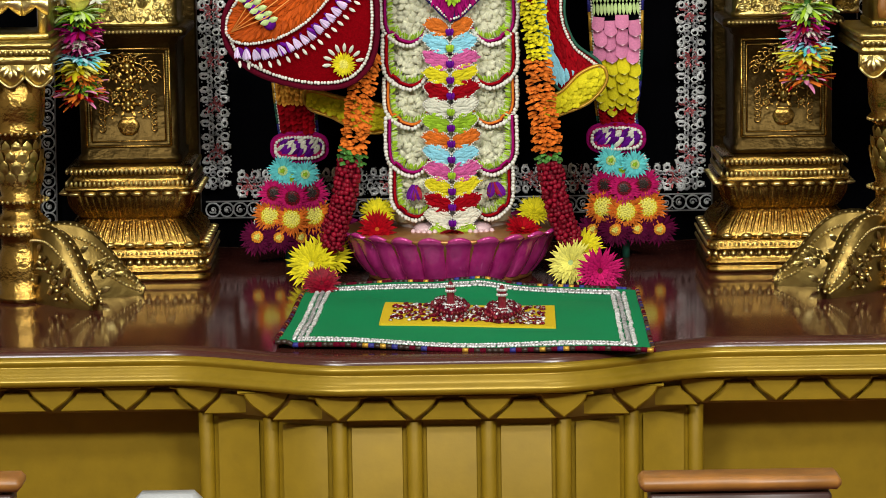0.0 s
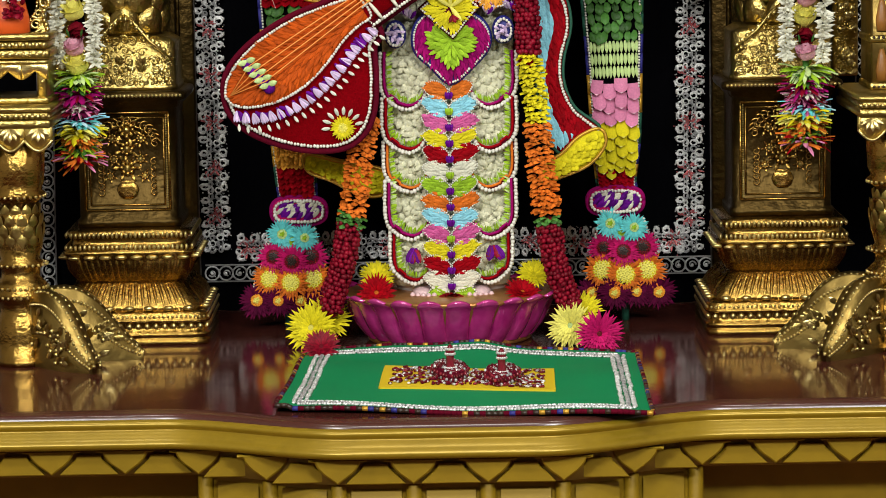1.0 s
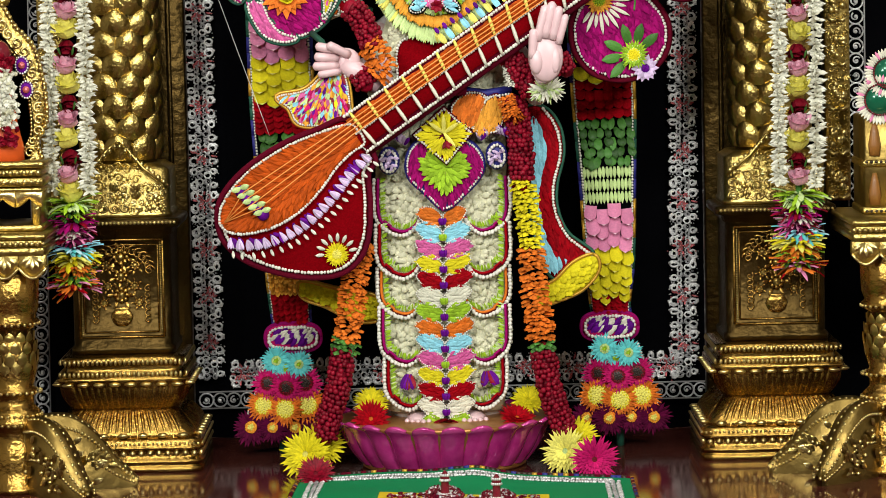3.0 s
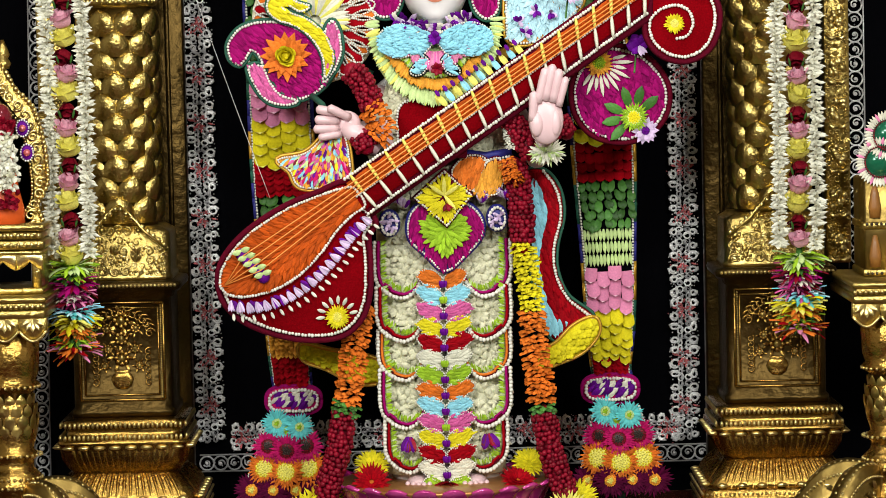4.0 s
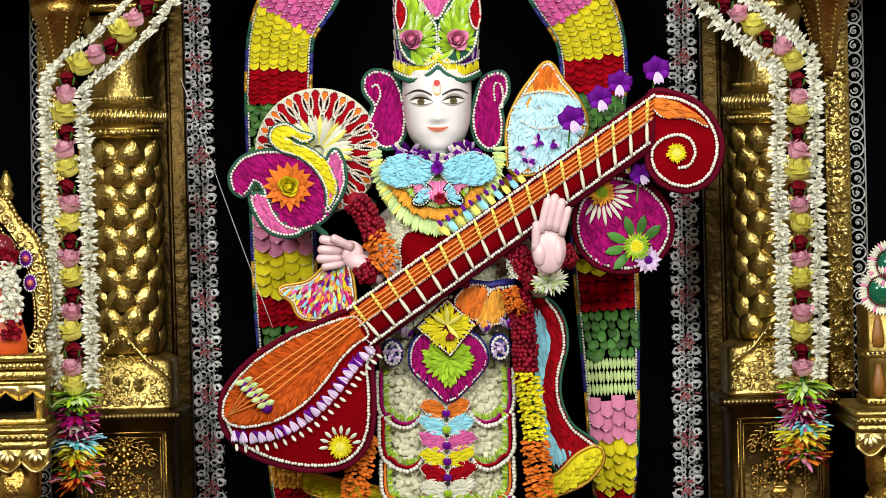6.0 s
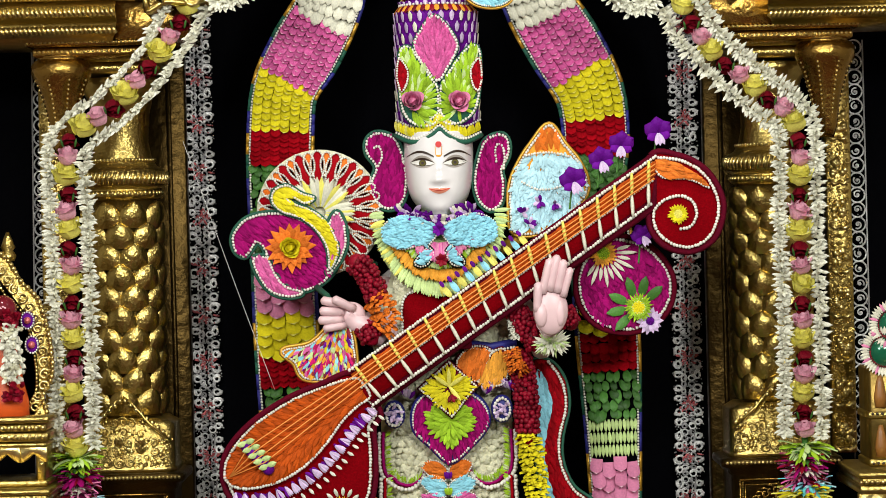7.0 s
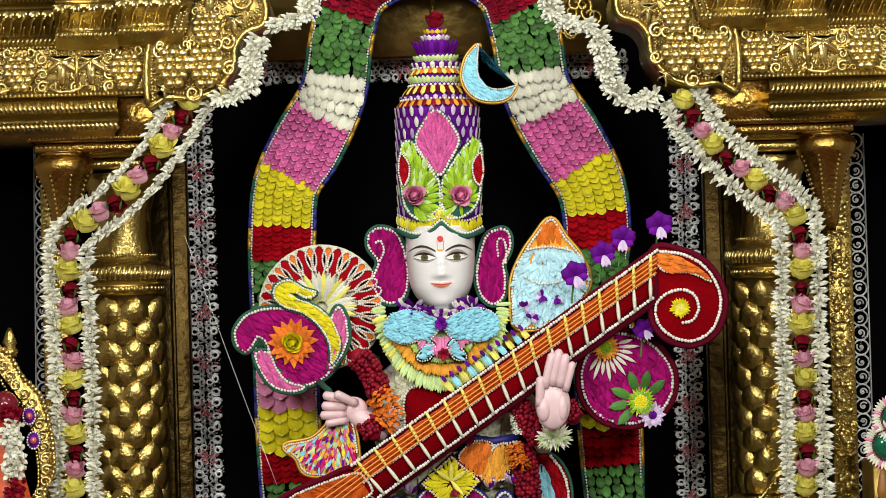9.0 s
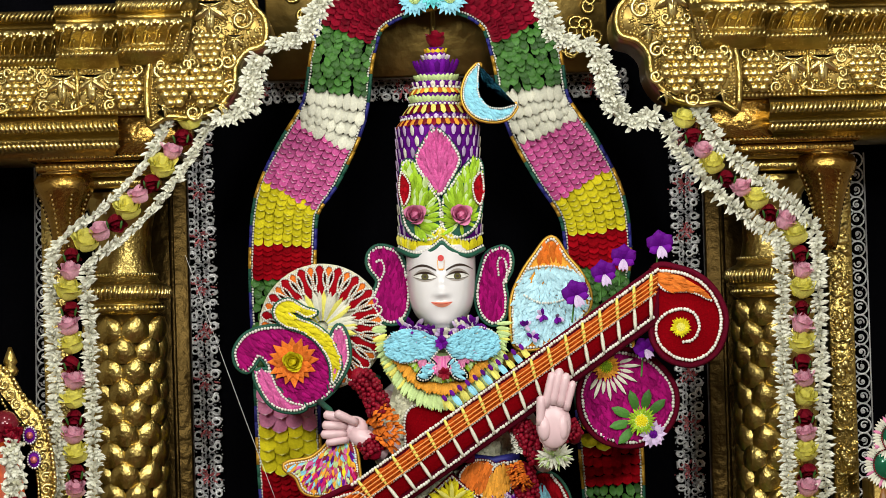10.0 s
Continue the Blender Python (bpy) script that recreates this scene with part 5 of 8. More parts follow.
    box(me, sx - 0.03, sx + 0.03, VY + 0.02, 6.08, sz - 0.03, sz + 0.0, VELVET_EDGE)
    place("bracket", me, root)


veena()


# ---- ornaments round the head ----
def board(root, name, poly, y, thick, backing, edge_mat, petal_mat, length, width, direction, label="", bead=0.0026, gap=None, lift=0.12, edge=0.006, mess=0.3):
    """A padded cut-out: backing with piping, a bed of petals and a string of buds round it."""
    me = Mesh()
    slab(me, grow(poly, edge), y, y + thick, backing, 0.003)
    cord(me, grow(poly, edge * 0.8), y - 0.001, edge * 0.55, edge_mat, True)
    pad = place(name, me, root, label)
    me = Mesh()
    slab(me, poly, y - 0.004, y + 0.002, petal_mat if not callable(petal_mat) else backing, 0.002)
    fill(me, poly, y - 0.005, petal_mat, length, width, direction, gap or width * 0.75, lift, 0.15, mess=mess)
    place(name + "_petals", me, pad)
    if bead:
        me = Mesh()
        beads(me, poly, y - 0.007, bead, BEAD, bead * 1.9, True)
        place(name + "_edging", me, pad, "white bud edging")
    return pad


def crown():
    x, zb = 0.017, 1.925
    cy = 6.10
    root = thing("crown", (x, cy, zb), "tall tiered crown of purple, lime and pink petals", "crown")
    me = Mesh()
    h = 2.168 - zb
    r = 0.077
    lathe(me, (x, cy, zb), [(r * 0.98, 0.0), (r * 1.0, 0.02), (r * 0.98, h * 0.5), (r * 0.94, h), (0.066, h + 0.008), (0.052, h + 0.038), (0.046, h + 0.06), (0.042, h + 0.075), (0.036, h + 0.095), (0.030, h + 0.115), (0.016, h + 0.155)], PURPLE, 36)
    place("core", me, root, "purple core")
    for i in range(10):
        me = Mesh()
        z = zb + 0.02 + i * (h - 0.03) / 10
        n = 24
        for j in range(n):
            a = 2 * math.pi * (j + 0.5 * (i % 2)) / n
            o = Vector((math.cos(a), math.sin(a), 0))
            d = (o.x * 0.05, o.y * 0.05, 1)
            petal(me, Vector((x, cy, z)) + o * (r * 0.985), d, PURPLE, 0.034, 0.021, 0.06, 0.18, out=o, tip=0.9, rows=5)
            petal(me, Vector((x, cy, z + 0.013)) + o * (r * 1.055), d, LILAC if RNG.random() < 0.7 else IVORY, 0.020, 0.010, 0.06, 0.2, out=o, tip=0.9, rows=3)
        place("petal_ring", me, root)
    zt = zb + h
    # tiers upwards: height, radius, the two colours, way the petals point, length
    bands = ((0.012, 0.070, CRIMSON, AMBER, -1, 0.016), (0.010, 0.067, PURPLE, LILAC, 1, 0.013), (0.040, 0.054, WINE, PALE_YELLOW, -1, 0.020), (0.043, 0.048, PALE_GREEN, PALE_GREEN, 1, 0.018),
             (0.073, 0.045, ORANGE, PALE_YELLOW, -1, 0.013), (0.073, 0.042, PURPLE, IVORY, 1, 0.015), (0.087, 0.038, PALE_GREEN, PALE_GREEN, 1, 0.015), (0.100, 0.032, PURPLE, PURPLE, 1, 0.030),
             (0.127, 0.023, IVORY, LILAC, 1, 0.014), (0.138, 0.017, YELLOW, AMBER, 1, 0.015))
    for dz, rad, m1, m2, way, tall in bands:
        me = Mesh()
        n = max(12, int(rad * 2 * math.pi / 0.0085))
        for j in range(n):
            a = 2 * math.pi * (j + 0.5) / n
            o = Vector((math.cos(a), math.sin(a), 0))
            petal(me, Vector((x, cy, zt + dz + (0 if way > 0 else 0.002))) + o * rad, (o.x * (0.25 if way > 0 else 0.55), o.y * (0.25 if way > 0 else 0.55), way), m1 if j % 2 else m2, tall * RNG.uniform(0.92, 1.1), 0.0115, 0.22, 0.3, out=o, tip=0.6)
        if way < 0:
            for j in range(n):
                a = 2 * math.pi * j / n
                ball(me, (x + rad * math.cos(a), cy + rad * math.sin(a), zt + dz + 0.003), 0.0028, BEAD, 5, 4)
        place("crown_tier", me, root)
    me = Mesh()
    rose(me, (x + 0.001, cy - 0.01, zt + 0.168), 0.018, CRIMSON, (0, -0.3, 1))
    place("finial_rose", me, root, "dark red rose finial")
    # pointed pink leaf and two lime paisleys on the front
    yf = cy - r - 0.008
    pink = curve([(0.014, 2.158), (0.044, 2.128), (0.056, 2.097), (0.037, 2.059), (0.017, 2.034), (-0.005, 2.06), (-0.025, 2.099), (-0.013, 2.129)], 5, True)
    c0 = (0.016, 2.049)
    board(root, "pink_leaf", pink, yf, 0.02, GREEN_CORD, GREEN_CORD, PINK, 0.026, 0.007, lambda a, b: (a - c0[0], b - c0[1] + 0.01), "pink petal leaf", 0.0032, edge=0.0035)
    for s, pts, rc in ((-1, ((-0.053, 2.089), (-0.036, 2.099), (-0.018, 2.075), (0.003, 2.041), (0.017, 2.016), (0.012, 1.955), (-0.026, 1.951), (-0.05, 1.979), (-0.055, 2.034)), (-0.031, 1.996)),
                       (1, ((0.098, 2.089), (0.082, 2.098), (0.059, 2.075), (0.036, 2.042), (0.023, 2.015), (0.026, 1.957), (0.061, 1.954), (0.089, 1.981), (0.098, 2.035)), (0.057, 1.994))):
        poly = curve(pts, 5, True)
        cc = rc
        board(root, "lime_paisley", poly, yf - 0.004, 0.03, GREEN_CORD, GREEN_CORD, lambda a, b: PALE_GREEN if RNG.random() < 0.2 else LIME, 0.028, 0.007, lambda a, b: (a - cc[0] + 0.0001, b - cc[1] + 0.012), "lime green petal paisley", 0.003, edge=0.0035)
        me = Mesh()
        rose(me, (rc[0], yf - 0.018, rc[1]), 0.018, ROSE_PINK, (0, -1, 0.2))
        place("crown_rose", me, root, "small pink rose")
        q = (-0.050, 2.044) if s < 0 else (0.092, 2.042)
        drop = curve([(q[0] + s * 0.004, q[1] + 0.032), (q[0] - s * 0.010, q[1] + 0.012), (q[0] - s * 0.009, q[1] - 0.014), (q[0] + s * 0.002, q[1] - 0.030), (q[0] + s * 0.009, q[1] - 0.008), (q[0] + s * 0.009, q[1] + 0.014)], 5, True)
        board(root, "red_drop", drop, yf - 0.012, 0.012, RED, RED, RED, 0.014, 0.007, lambda a, b: (0.1, -1), "dark red petal drop in a bud ring", 0.0024, edge=0.002)
    # brim: yellow and green scallops over the forehead
    brim = curve([(-0.066, 1.944), (-0.032, 1.929), (0.001, 1.940), (0.019, 1.953), (0.036, 1.939), (0.066, 1.927), (0.099, 1.941)], 6)
    me = Mesh()
    bow = lambda q: cy - 0.012 - math.sqrt(max(0.0001, 0.083 ** 2 - (q - x) ** 2))
    for (a, b), u in along(brim, 0.0042):
        petal(me, (a, bow(a), b - 0.001), (jig(0.2), -0.1, 1), YELLOW if RNG.random() < 0.7 else PALE_YELLOW, 0.020, 0.007, 0.15, 0.15)
    place("brim_petals", me, root, "yellow petal brim")
    me = Mesh()
    for off, rr, mt in ((-0.005, 0.0028, BEAD), (0.019, 0.0025, BEAD)):
        for (a, b), u in along([(a, b + off) for a, b in brim], 0.0052):
            ball(me, (a, bow(a) - 0.003, b), rr, mt, 5, 4)
    place("brim_edging", me, root)
    me = Mesh()
    tube(me, [(a, bow(a) + 0.001, b - 0.011) for a, b in brim], 0.0055, GREEN_CORD, 6)
    place("brim_cord", me, root, "dark green cord")
    # crescent moon at the side
    me = Mesh()
    outer = curve([(0.100, 2.284), (0.078, 2.260), (0.068, 2.228), (0.074, 2.201), (0.094, 2.181), (0.126, 2.174), (0.154, 2.181), (0.170, 2.203)], 5)
    innr = curve([(0.150, 2.197), (0.128, 2.196), (0.108, 2.206), (0.096, 2.229), (0.097, 2.264)], 5)
    moon = outer + innr
    board(root, "moon", moon, 6.03, 0.03, AMBER, GOLD_CORD, SKY, 0.016, 0.006, lambda a, b: (0.7, -0.7), "sky blue crescent moon with an amber rim", 0.0022, edge=0.005)
    me = Mesh()
    mx, mz = (0.080, 2.215)
    tube(me, [(mx, 6.045, mz), (x + 0.03, 6.09, mz - 0.01)], 0.005, GOLD_CORD, 6)
    place("moon_stem", me, root)


crown()


def ear_ornament(side, pts, curl):
    poly = curve(pts, 6, True)
    cx = sum(p[0] for p in poly) / len(poly)
    cz = sum(p[1] for p in poly) / len(poly)
    root = thing("ear_ornament", (cx, 6.08, cz), "magenta petal paisley ear ornament with green cord edge", "ear ornament", "ear ornaments")
    board(root, "paisley", poly, 6.085, 0.025, GREEN_CORD, GREEN_CORD, MAGENTA, 0.024, 0.007, lambda a, b: (0.3 * (a - cx) / 0.03 + 0.05, 1), "magenta petal pad", 0.0032, mess=0.5)
    me = Mesh()
    beads(me, curve(curl, 6), 6.076, 0.003, BEAD, 0.0056)
    place("curl", me, root, "curled bud string")
    me = Mesh()
    box(me, cx - side * 0.01 - 0.01, cx - side * 0.01 + 0.01, 6.09, 6.12, cz - 0.02, cz + 0.02, GREEN_CORD)
    place("clip", me, root)


ear_ornament(-1, ((-0.101, 1.938), (-0.07, 1.927), (-0.055, 1.894), (-0.048, 1.844), (-0.057, 1.806), (-0.079, 1.793), (-0.104, 1.804), (-0.114, 1.84), (-0.104, 1.873), (-0.121, 1.901), (-0.12, 1.925)),
             ((-0.102, 1.873), (-0.093, 1.894), (-0.099, 1.913), (-0.109, 1.909)))
ear_ornament(1, ((0.137, 1.93), (0.108, 1.919), (0.095, 1.89), (0.085, 1.841), (0.093, 1.803), (0.114, 1.786), (0.134, 1.799), (0.139, 1.835), (0.136, 1.862), (0.149, 1.889), (0.15, 1.916)),
             ((0.14, 1.862), (0.143, 1.889), (0.137, 1.911), (0.126, 1.906), (0.127, 1.875)))


def collar():
    cx, cz = (0.014, 1.783)
    root = thing("collar", (cx, 6.03, cz - 0.06), "broad collar of lime, orange, pink and sky blue petals", "collar")
    me = Mesh()
    disc = [(cx + 0.125 * math.cos(math.pi * (1 + i / 24)), cz - 0.020 + 0.138 * math.sin(math.pi * (1 + i / 24))) for i in range(25)]
    slab(me, disc, 6.025, 6.075, PALE_GREEN, 0.006)
    place("backing", me, root, "padded backing")
    for name, rad, mats, n, l, w, y in (("lime_rim", 0.106, (PALE_GREEN, PALE_GREEN, PALE_YELLOW), 58, 0.029, 0.008, 6.020), ("orange_band", 0.088, (AMBER,), 50, 0.024, 0.008, 6.016), ("lime_band", 0.074, (LIME, PALE_GREEN), 44, 0.018, 0.007, 6.011),
                                        ("pink_band", 0.050, (PINK, ROSE_PINK, ROSE_PINK), 44, 0.036, 0.010, 6.007)):
        me = Mesh()
        for i in range(n + 1):
            a = math.pi * (1.02 + 0.96 * i / n) if name == "lime_rim" else math.pi * (1.13 + 0.74 * i / n)
            d = (math.cos(a), math.sin(a) * 1.36)
            for q in range(2):
                petal(me, (cx + d[0] * rad, y + 0.002 * q, cz + 0.01 + d[1] * rad), (d[0] + jig(0.2), -0.15, d[1] + jig(0.2)), RNG.choice(mats), l * RNG.uniform(0.85, 1.1), w, 0.2, 0.3)
        place(name, me, root)
    for s, pts in ((-1, ((0.011, 1.745), (-0.014, 1.769), (-0.054, 1.778), (-0.09, 1.762), (-0.093, 1.732), (-0.06, 1.714), (-0.018, 1.721), (0.001, 1.706), (-0.013, 1.682), (-0.034, 1.689))),
                   (1, ((0.017, 1.745), (0.043, 1.77), (0.085, 1.779), (0.12, 1.762), (0.12, 1.731), (0.086, 1.715), (0.045, 1.722), (0.025, 1.705), (0.04, 1.681), (0.06, 1.689)))):
        poly = curve(pts, 5, True)
        me = Mesh()
        slab(me, poly, 6.000, 6.03, SKY, 0.004)
        fill(me, poly, 5.998, SKY, 0.018, 0.006, lambda a, b: (s * 1.0, 0.15), 0.0042, 0.3, 0.25, mess=0.8)
        wg = place("blue_wing", me, root, "sky blue petal wing")
        me = Mesh()
        beads(me, poly, 5.999, 0.0022, BEAD, 0.005, True, 4)
        place("blue_wing_edging", me, wg)
    me = Mesh()
    for i in range(120):
        a = math.pi * (1.05 + 0.9 * RNG.random())
        d = (math.cos(a), math.sin(a))
        rr = RNG.uniform(0.040, 0.066)
        petal(me, (cx + d[0] * rr * 1.15, 6.012 + jig(0.003), cz + 0.008 + d[1] * rr * 0.5), (jig(1), -0.4, jig(1)), RNG.choice((PURPLE, PURPLE, LILAC, IVORY, PURPLE)), 0.022, 0.010, 0.3, 0.3)
    tagged(place("neck_ruff", me, root, "purple and white neck ruff"), kind="stuff")
    me = Mesh()
    for (px, pz) in ((0.013, 1.75), (0.017, 1.692)):
        for i in range(7):
            petal(me, (px, 5.990, pz), (math.cos(i * 0.9), -0.3, math.sin(i * 0.9)), PURPLE if pz > cz - 0.05 else CRIMSON, 0.014, 0.009, 0.3, 0.3)
    tagged(place("centre_tuft", me, root, "dark red centre buds"), kind="stuff")
    me = Mesh()
    for i in range(11):
        t = i / 10
        p = (0.016 + t * 0.148, 1.641 + t * 0.093)
        for q in (0, 1):
            petal(me, (p[0] + q * 0.004, 5.985, p[1]), (0.55, -0.1, -0.75), SKY if i % 2 else PALE_YELLOW, 0.026, 0.009, 0.2, 0.25)
        petal(me, (p[0] - 0.004, 5.982, p[1] + 0.010), (0.55, -0.1, -0.75), PURPLE, 0.014, 0.008, 0.3, 0.3)
    tagged(place("bud_row", me, root, "row of blue and purple buds"), kind="stuff")


collar()


def wheel_ornament():
    """Round feather fan with a swan-necked paisley before it, held by its stem."""
    cx, cz = (-0.216, 1.788)
    root = thing("swan_fan", (cx, 6.08, cz), "round petal fan with a yellow swan and magenta paisley", "fan")
    R = 0.122
    me = Mesh()
    disc = [(cx + R * math.cos(i * math.pi / 24), cz + R * math.sin(i * math.pi / 24)) for i in range(48)]
    slab(me, disc, 6.085, 6.11, CREAM, 0.004)
    fan = place("fan_disc", me, root, "cream disc")
    n = 19
    for i in range(n):
        a = 2 * math.pi * (i + 0.5) / n + 0.1
        for k, mt, (r0, r1), w in ((0, RED, (0.46, 0.98), 0.150), (1, ORANGE, (0.60, 0.97), 0.105)):
            b = a + (0 if k == 0 else math.pi / n)
            poly = []
            for q in range(9):
                t = q / 8
                rr = R * (r0 + (r1 - r0) * t)
                ww = w * math.sin(math.pi * min(1.0, 0.12 + 0.78 * t)) * (1 if t < 1 else 0.6)
                poly.append((rr, ww))
            out = [(cx + rr * math.cos(b + ww), cz + rr * math.sin(b + ww)) for rr, ww in poly] + [(cx + rr * math.cos(b - ww), cz + rr * math.sin(b - ww)) for rr, ww in poly[::-1]]
            me = Mesh()
            slab(me, out, 6.078, 6.088, mt, 0.002)
            beads(me, out, 6.076, 0.0023, BEAD, 0.0044, True, 4)
            place("fan_feather", me, fan)
    me = Mesh()
    for i in range(38):
        a = i * 2 * math.pi / 38 + jig(0.1)
        petal(me, (cx + 0.012 * math.cos(a), 6.070, cz + 0.012 * math.sin(a)), (math.cos(a), -0.15, math.sin(a)), IVORY if i % 3 else PALE_YELLOW, 0.058, 0.013, 0.15, 0.25)
    tagged(place("fan_heart", me, fan, "ivory petal burst"), kind="stuff")
    # magenta paisley
    pais = curve([(-0.185, 1.695), (-0.202, 1.664), (-0.236, 1.643), (-0.269, 1.64), (-0.296, 1.651), (-0.311, 1.681), (-0.321, 1.72), (-0.337, 1.736), (-0.348, 1.722), (-0.362, 1.708), (-0.379, 1.721), (-0.381, 1.748), (-0.36, 1.775),
                  (-0.325, 1.787), (-0.281, 1.786), (-0.238, 1.767), (-0.206, 1.737)], 5, True)
    board(root, "paisley", pais, 6.055, 0.03, GREEN_CORD, GREEN_CORD, MAGENTA, 0.026, 0.007, lambda a, b: (0.6, -0.6), "magenta petal paisley", 0.0032)
    pk = curve([(-0.344, 1.701), (-0.318, 1.703), (-0.306, 1.676), (-0.285, 1.648), (-0.252, 1.636), (-0.274, 1.629), (-0.307, 1.637), (-0.33, 1.663)], 5, True)
    board(root, "pink_wing", pk, 6.050, 0.02, GREEN_CORD, GREEN_CORD, PINK, 0.026, 0.007, lambda a, b: (-0.5, 0.8), "pink petal wing", 0.003)
    pk = curve([(-0.183, 1.787), (-0.17, 1.765), (-0.167, 1.727), (-0.18, 1.695), (-0.202, 1.671), (-0.193, 1.717), (-0.197, 1.76)], 5, True)
    board(root, "pink_wing", pk, 6.050, 0.02, GREEN_CORD, GREEN_CORD, PINK, 0.026, 0.007, lambda a, b: (0.1, 1), "pink petal wing", 0.003)
    swan = curve([(-0.224, 1.816), (-0.248, 1.825), (-0.275, 1.841), (-0.3, 1.833), (-0.305, 1.812), (-0.287, 1.792), (-0.249, 1.778), (-0.219, 1.752), (-0.201, 1.717), (-0.197, 1.679), (-0.181, 1.716), (-0.195, 1.758),
                  (-0.224, 1.788), (-0.264, 1.806), (-0.277, 1.815), (-0.267, 1.821), (-0.243, 1.807)], 5, True)
    board(root, "swan", swan, 6.044, 0.022, GREEN_CORD, GREEN_CORD, YELLOW, 0.024, 0.007, lambda a, b: (0.8, -0.5), "yellow petal swan", 0.0026, edge=0.004)
    fx, fz = (-0.272, 1.723)
    me = Mesh()
    gerbera(me, (fx, 6.044, fz), 0.044, ORANGE, None, 16, layers=2)
    tagged(place("marigold", me, root, "orange gerbera"), kind="stuff")
    me = Mesh()
    rose(me, (fx, 6.030, fz), 0.018, YELLOW)
    place("yellow_rose", me, root, "small yellow rose")
    me = Mesh()
    tube(me, [(-0.225, 6.05, 1.646), (-0.203, 6.0, 1.629), (-0.188, 5.965, 1.596), (-0.186, 5.97, 1.563)], 0.006, GREEN_CORD, 8)
    tube(me, [(cx, 6.10, cz - 0.05), (-0.109, 6.11, 1.682)], 0.008, GREEN_CORD, 8)
    place("stem", me, root, "dark green wrapped stem")
    # spray of small coloured petals below the hand
    tail = curve([(-0.186, 1.591), (-0.164, 1.574), (-0.154, 1.53), (-0.158, 1.475), (-0.213, 1.471), (-0.251, 1.477), (-0.266, 1.505), (-0.288, 1.527), (-0.238, 1.537), (-0.205, 1.564)], 5, True)
    tx, tz = (-0.181, 1.591)
    pick = (YELLOW, HOT_PINK, CRIMSON, SKY, PALE_GREEN, PINK, AMBER, PURPLE)
    board(root, "tail_spray", tail, 5.975, 0.03, AMBER, GOLD_CORD, lambda a, b: RNG.choice(pick), 0.020, 0.0065, lambda a, b: (a - tx, b - tz - 0.004), "many-coloured petal spray", 0.0024)


wheel_ornament()


def bell_ornament():
    poly = curve([(0.16, 1.741), (0.152, 1.785), (0.155, 1.834), (0.174, 1.877), (0.197, 1.91), (0.23, 1.945), (0.257, 1.908), (0.283, 1.875), (0.299, 1.836), (0.287, 1.798), (0.22, 1.745)], 6, True)
    cx, cz = (0.224, 1.816)
    root = thing("bell_ornament", (cx, 6.08, cz), "sky blue petal bell with an orange tip", "ornament")
    split = 1.893
    board(root, "bell", poly, 6.07, 0.04, AMBER, GOLD_CORD, lambda a, b: ORANGE if b > split else PALE_SKY, 0.026, 0.008, lambda a, b: ((a - cx) * 8, 1 if b > split else -0.6), "sky blue petal bell", 0.003, mess=0.8)
    me = Mesh()
    beads(me, curve([(0.182, 1.888), (0.226, 1.893), (0.27, 1.883)], 5), 6.060, 0.0028, BEAD, 0.0055)
    beads(me, curve([(0.173, 1.839), (0.206, 1.822), (0.25, 1.827), (0.272, 1.848)], 5), 6.060, 0.0028, BEAD, 0.0055)
    place("bell_lines", me, root)
    for k, (px, pz) in enumerate(((0.175, 1.779), (0.208, 1.798), (0.188, 1.757), (0.238, 1.794))):
        me = Mesh()
        for i in range(5):
            petal(me, (px, 6.055, pz), (jig(1), -0.3, jig(1)), LILAC if i % 2 else PURPLE, 0.015, 0.008, 0.3, 0.3)
        place("small_bud", me, root)
    me = Mesh()
    tube(me, [(cx - 0.03, 6.09, cz - 0.07), (0.132, 6.10, 1.709)], 0.012, GOLD_CORD, 8)
    place("stem", me, root)


bell_ornament()


def orchid(px, pz, size, lean, y=6.0):
    root = thing("orchid", (px, y, pz), "deep purple orchid blossom with a white throat", "flower", "orchids along the veena neck")
    me = Mesh()
    for a, l, w in ((1.57, 1.0, 0.9), (2.5, 0.95, 0.95), (0.65, 0.95, 0.95), (3.5, 0.75, 0.6), (-0.35, 0.75, 0.6)):
        a += lean
        petal(me, (px, y, pz), (math.cos(a), -0.1, math.sin(a)), PURPLE, size * l, size * w, 0.3, 0.3, tip=0.4)
    place("petals", me, root)
    me = Mesh()
    for a in (-1.9, -1.57, -1.2):
        petal(me, (px, y - 0.006, pz), (math.cos(a + lean), -0.3, math.sin(a + lean)), LILAC, size * 0.8, size * 0.3, 0.2, 0.3)
    place("throat", me, root, "white throat")
    me = Mesh()
    tube(me, [(px, y, pz), (px - 0.005, y + 0.02, pz - 0.02), (px - 0.01, 5.965 if y < 6.02 else y + 0.03, pz - 0.05)], 0.002, LEAF, 5)
    place("stalk", me, root)


for (px, pz), s, ln in (((0.271, 1.833), 0.032, 0.3), ((0.325, 1.871), 0.030, 0.2), ((0.362, 1.899), 0.030, -0.1), ((0.433, 1.922), 0.032, 0.1), ((0.399, 1.727), 0.026, 0.5)):
    orchid(px, pz, s, ln, 5.975)


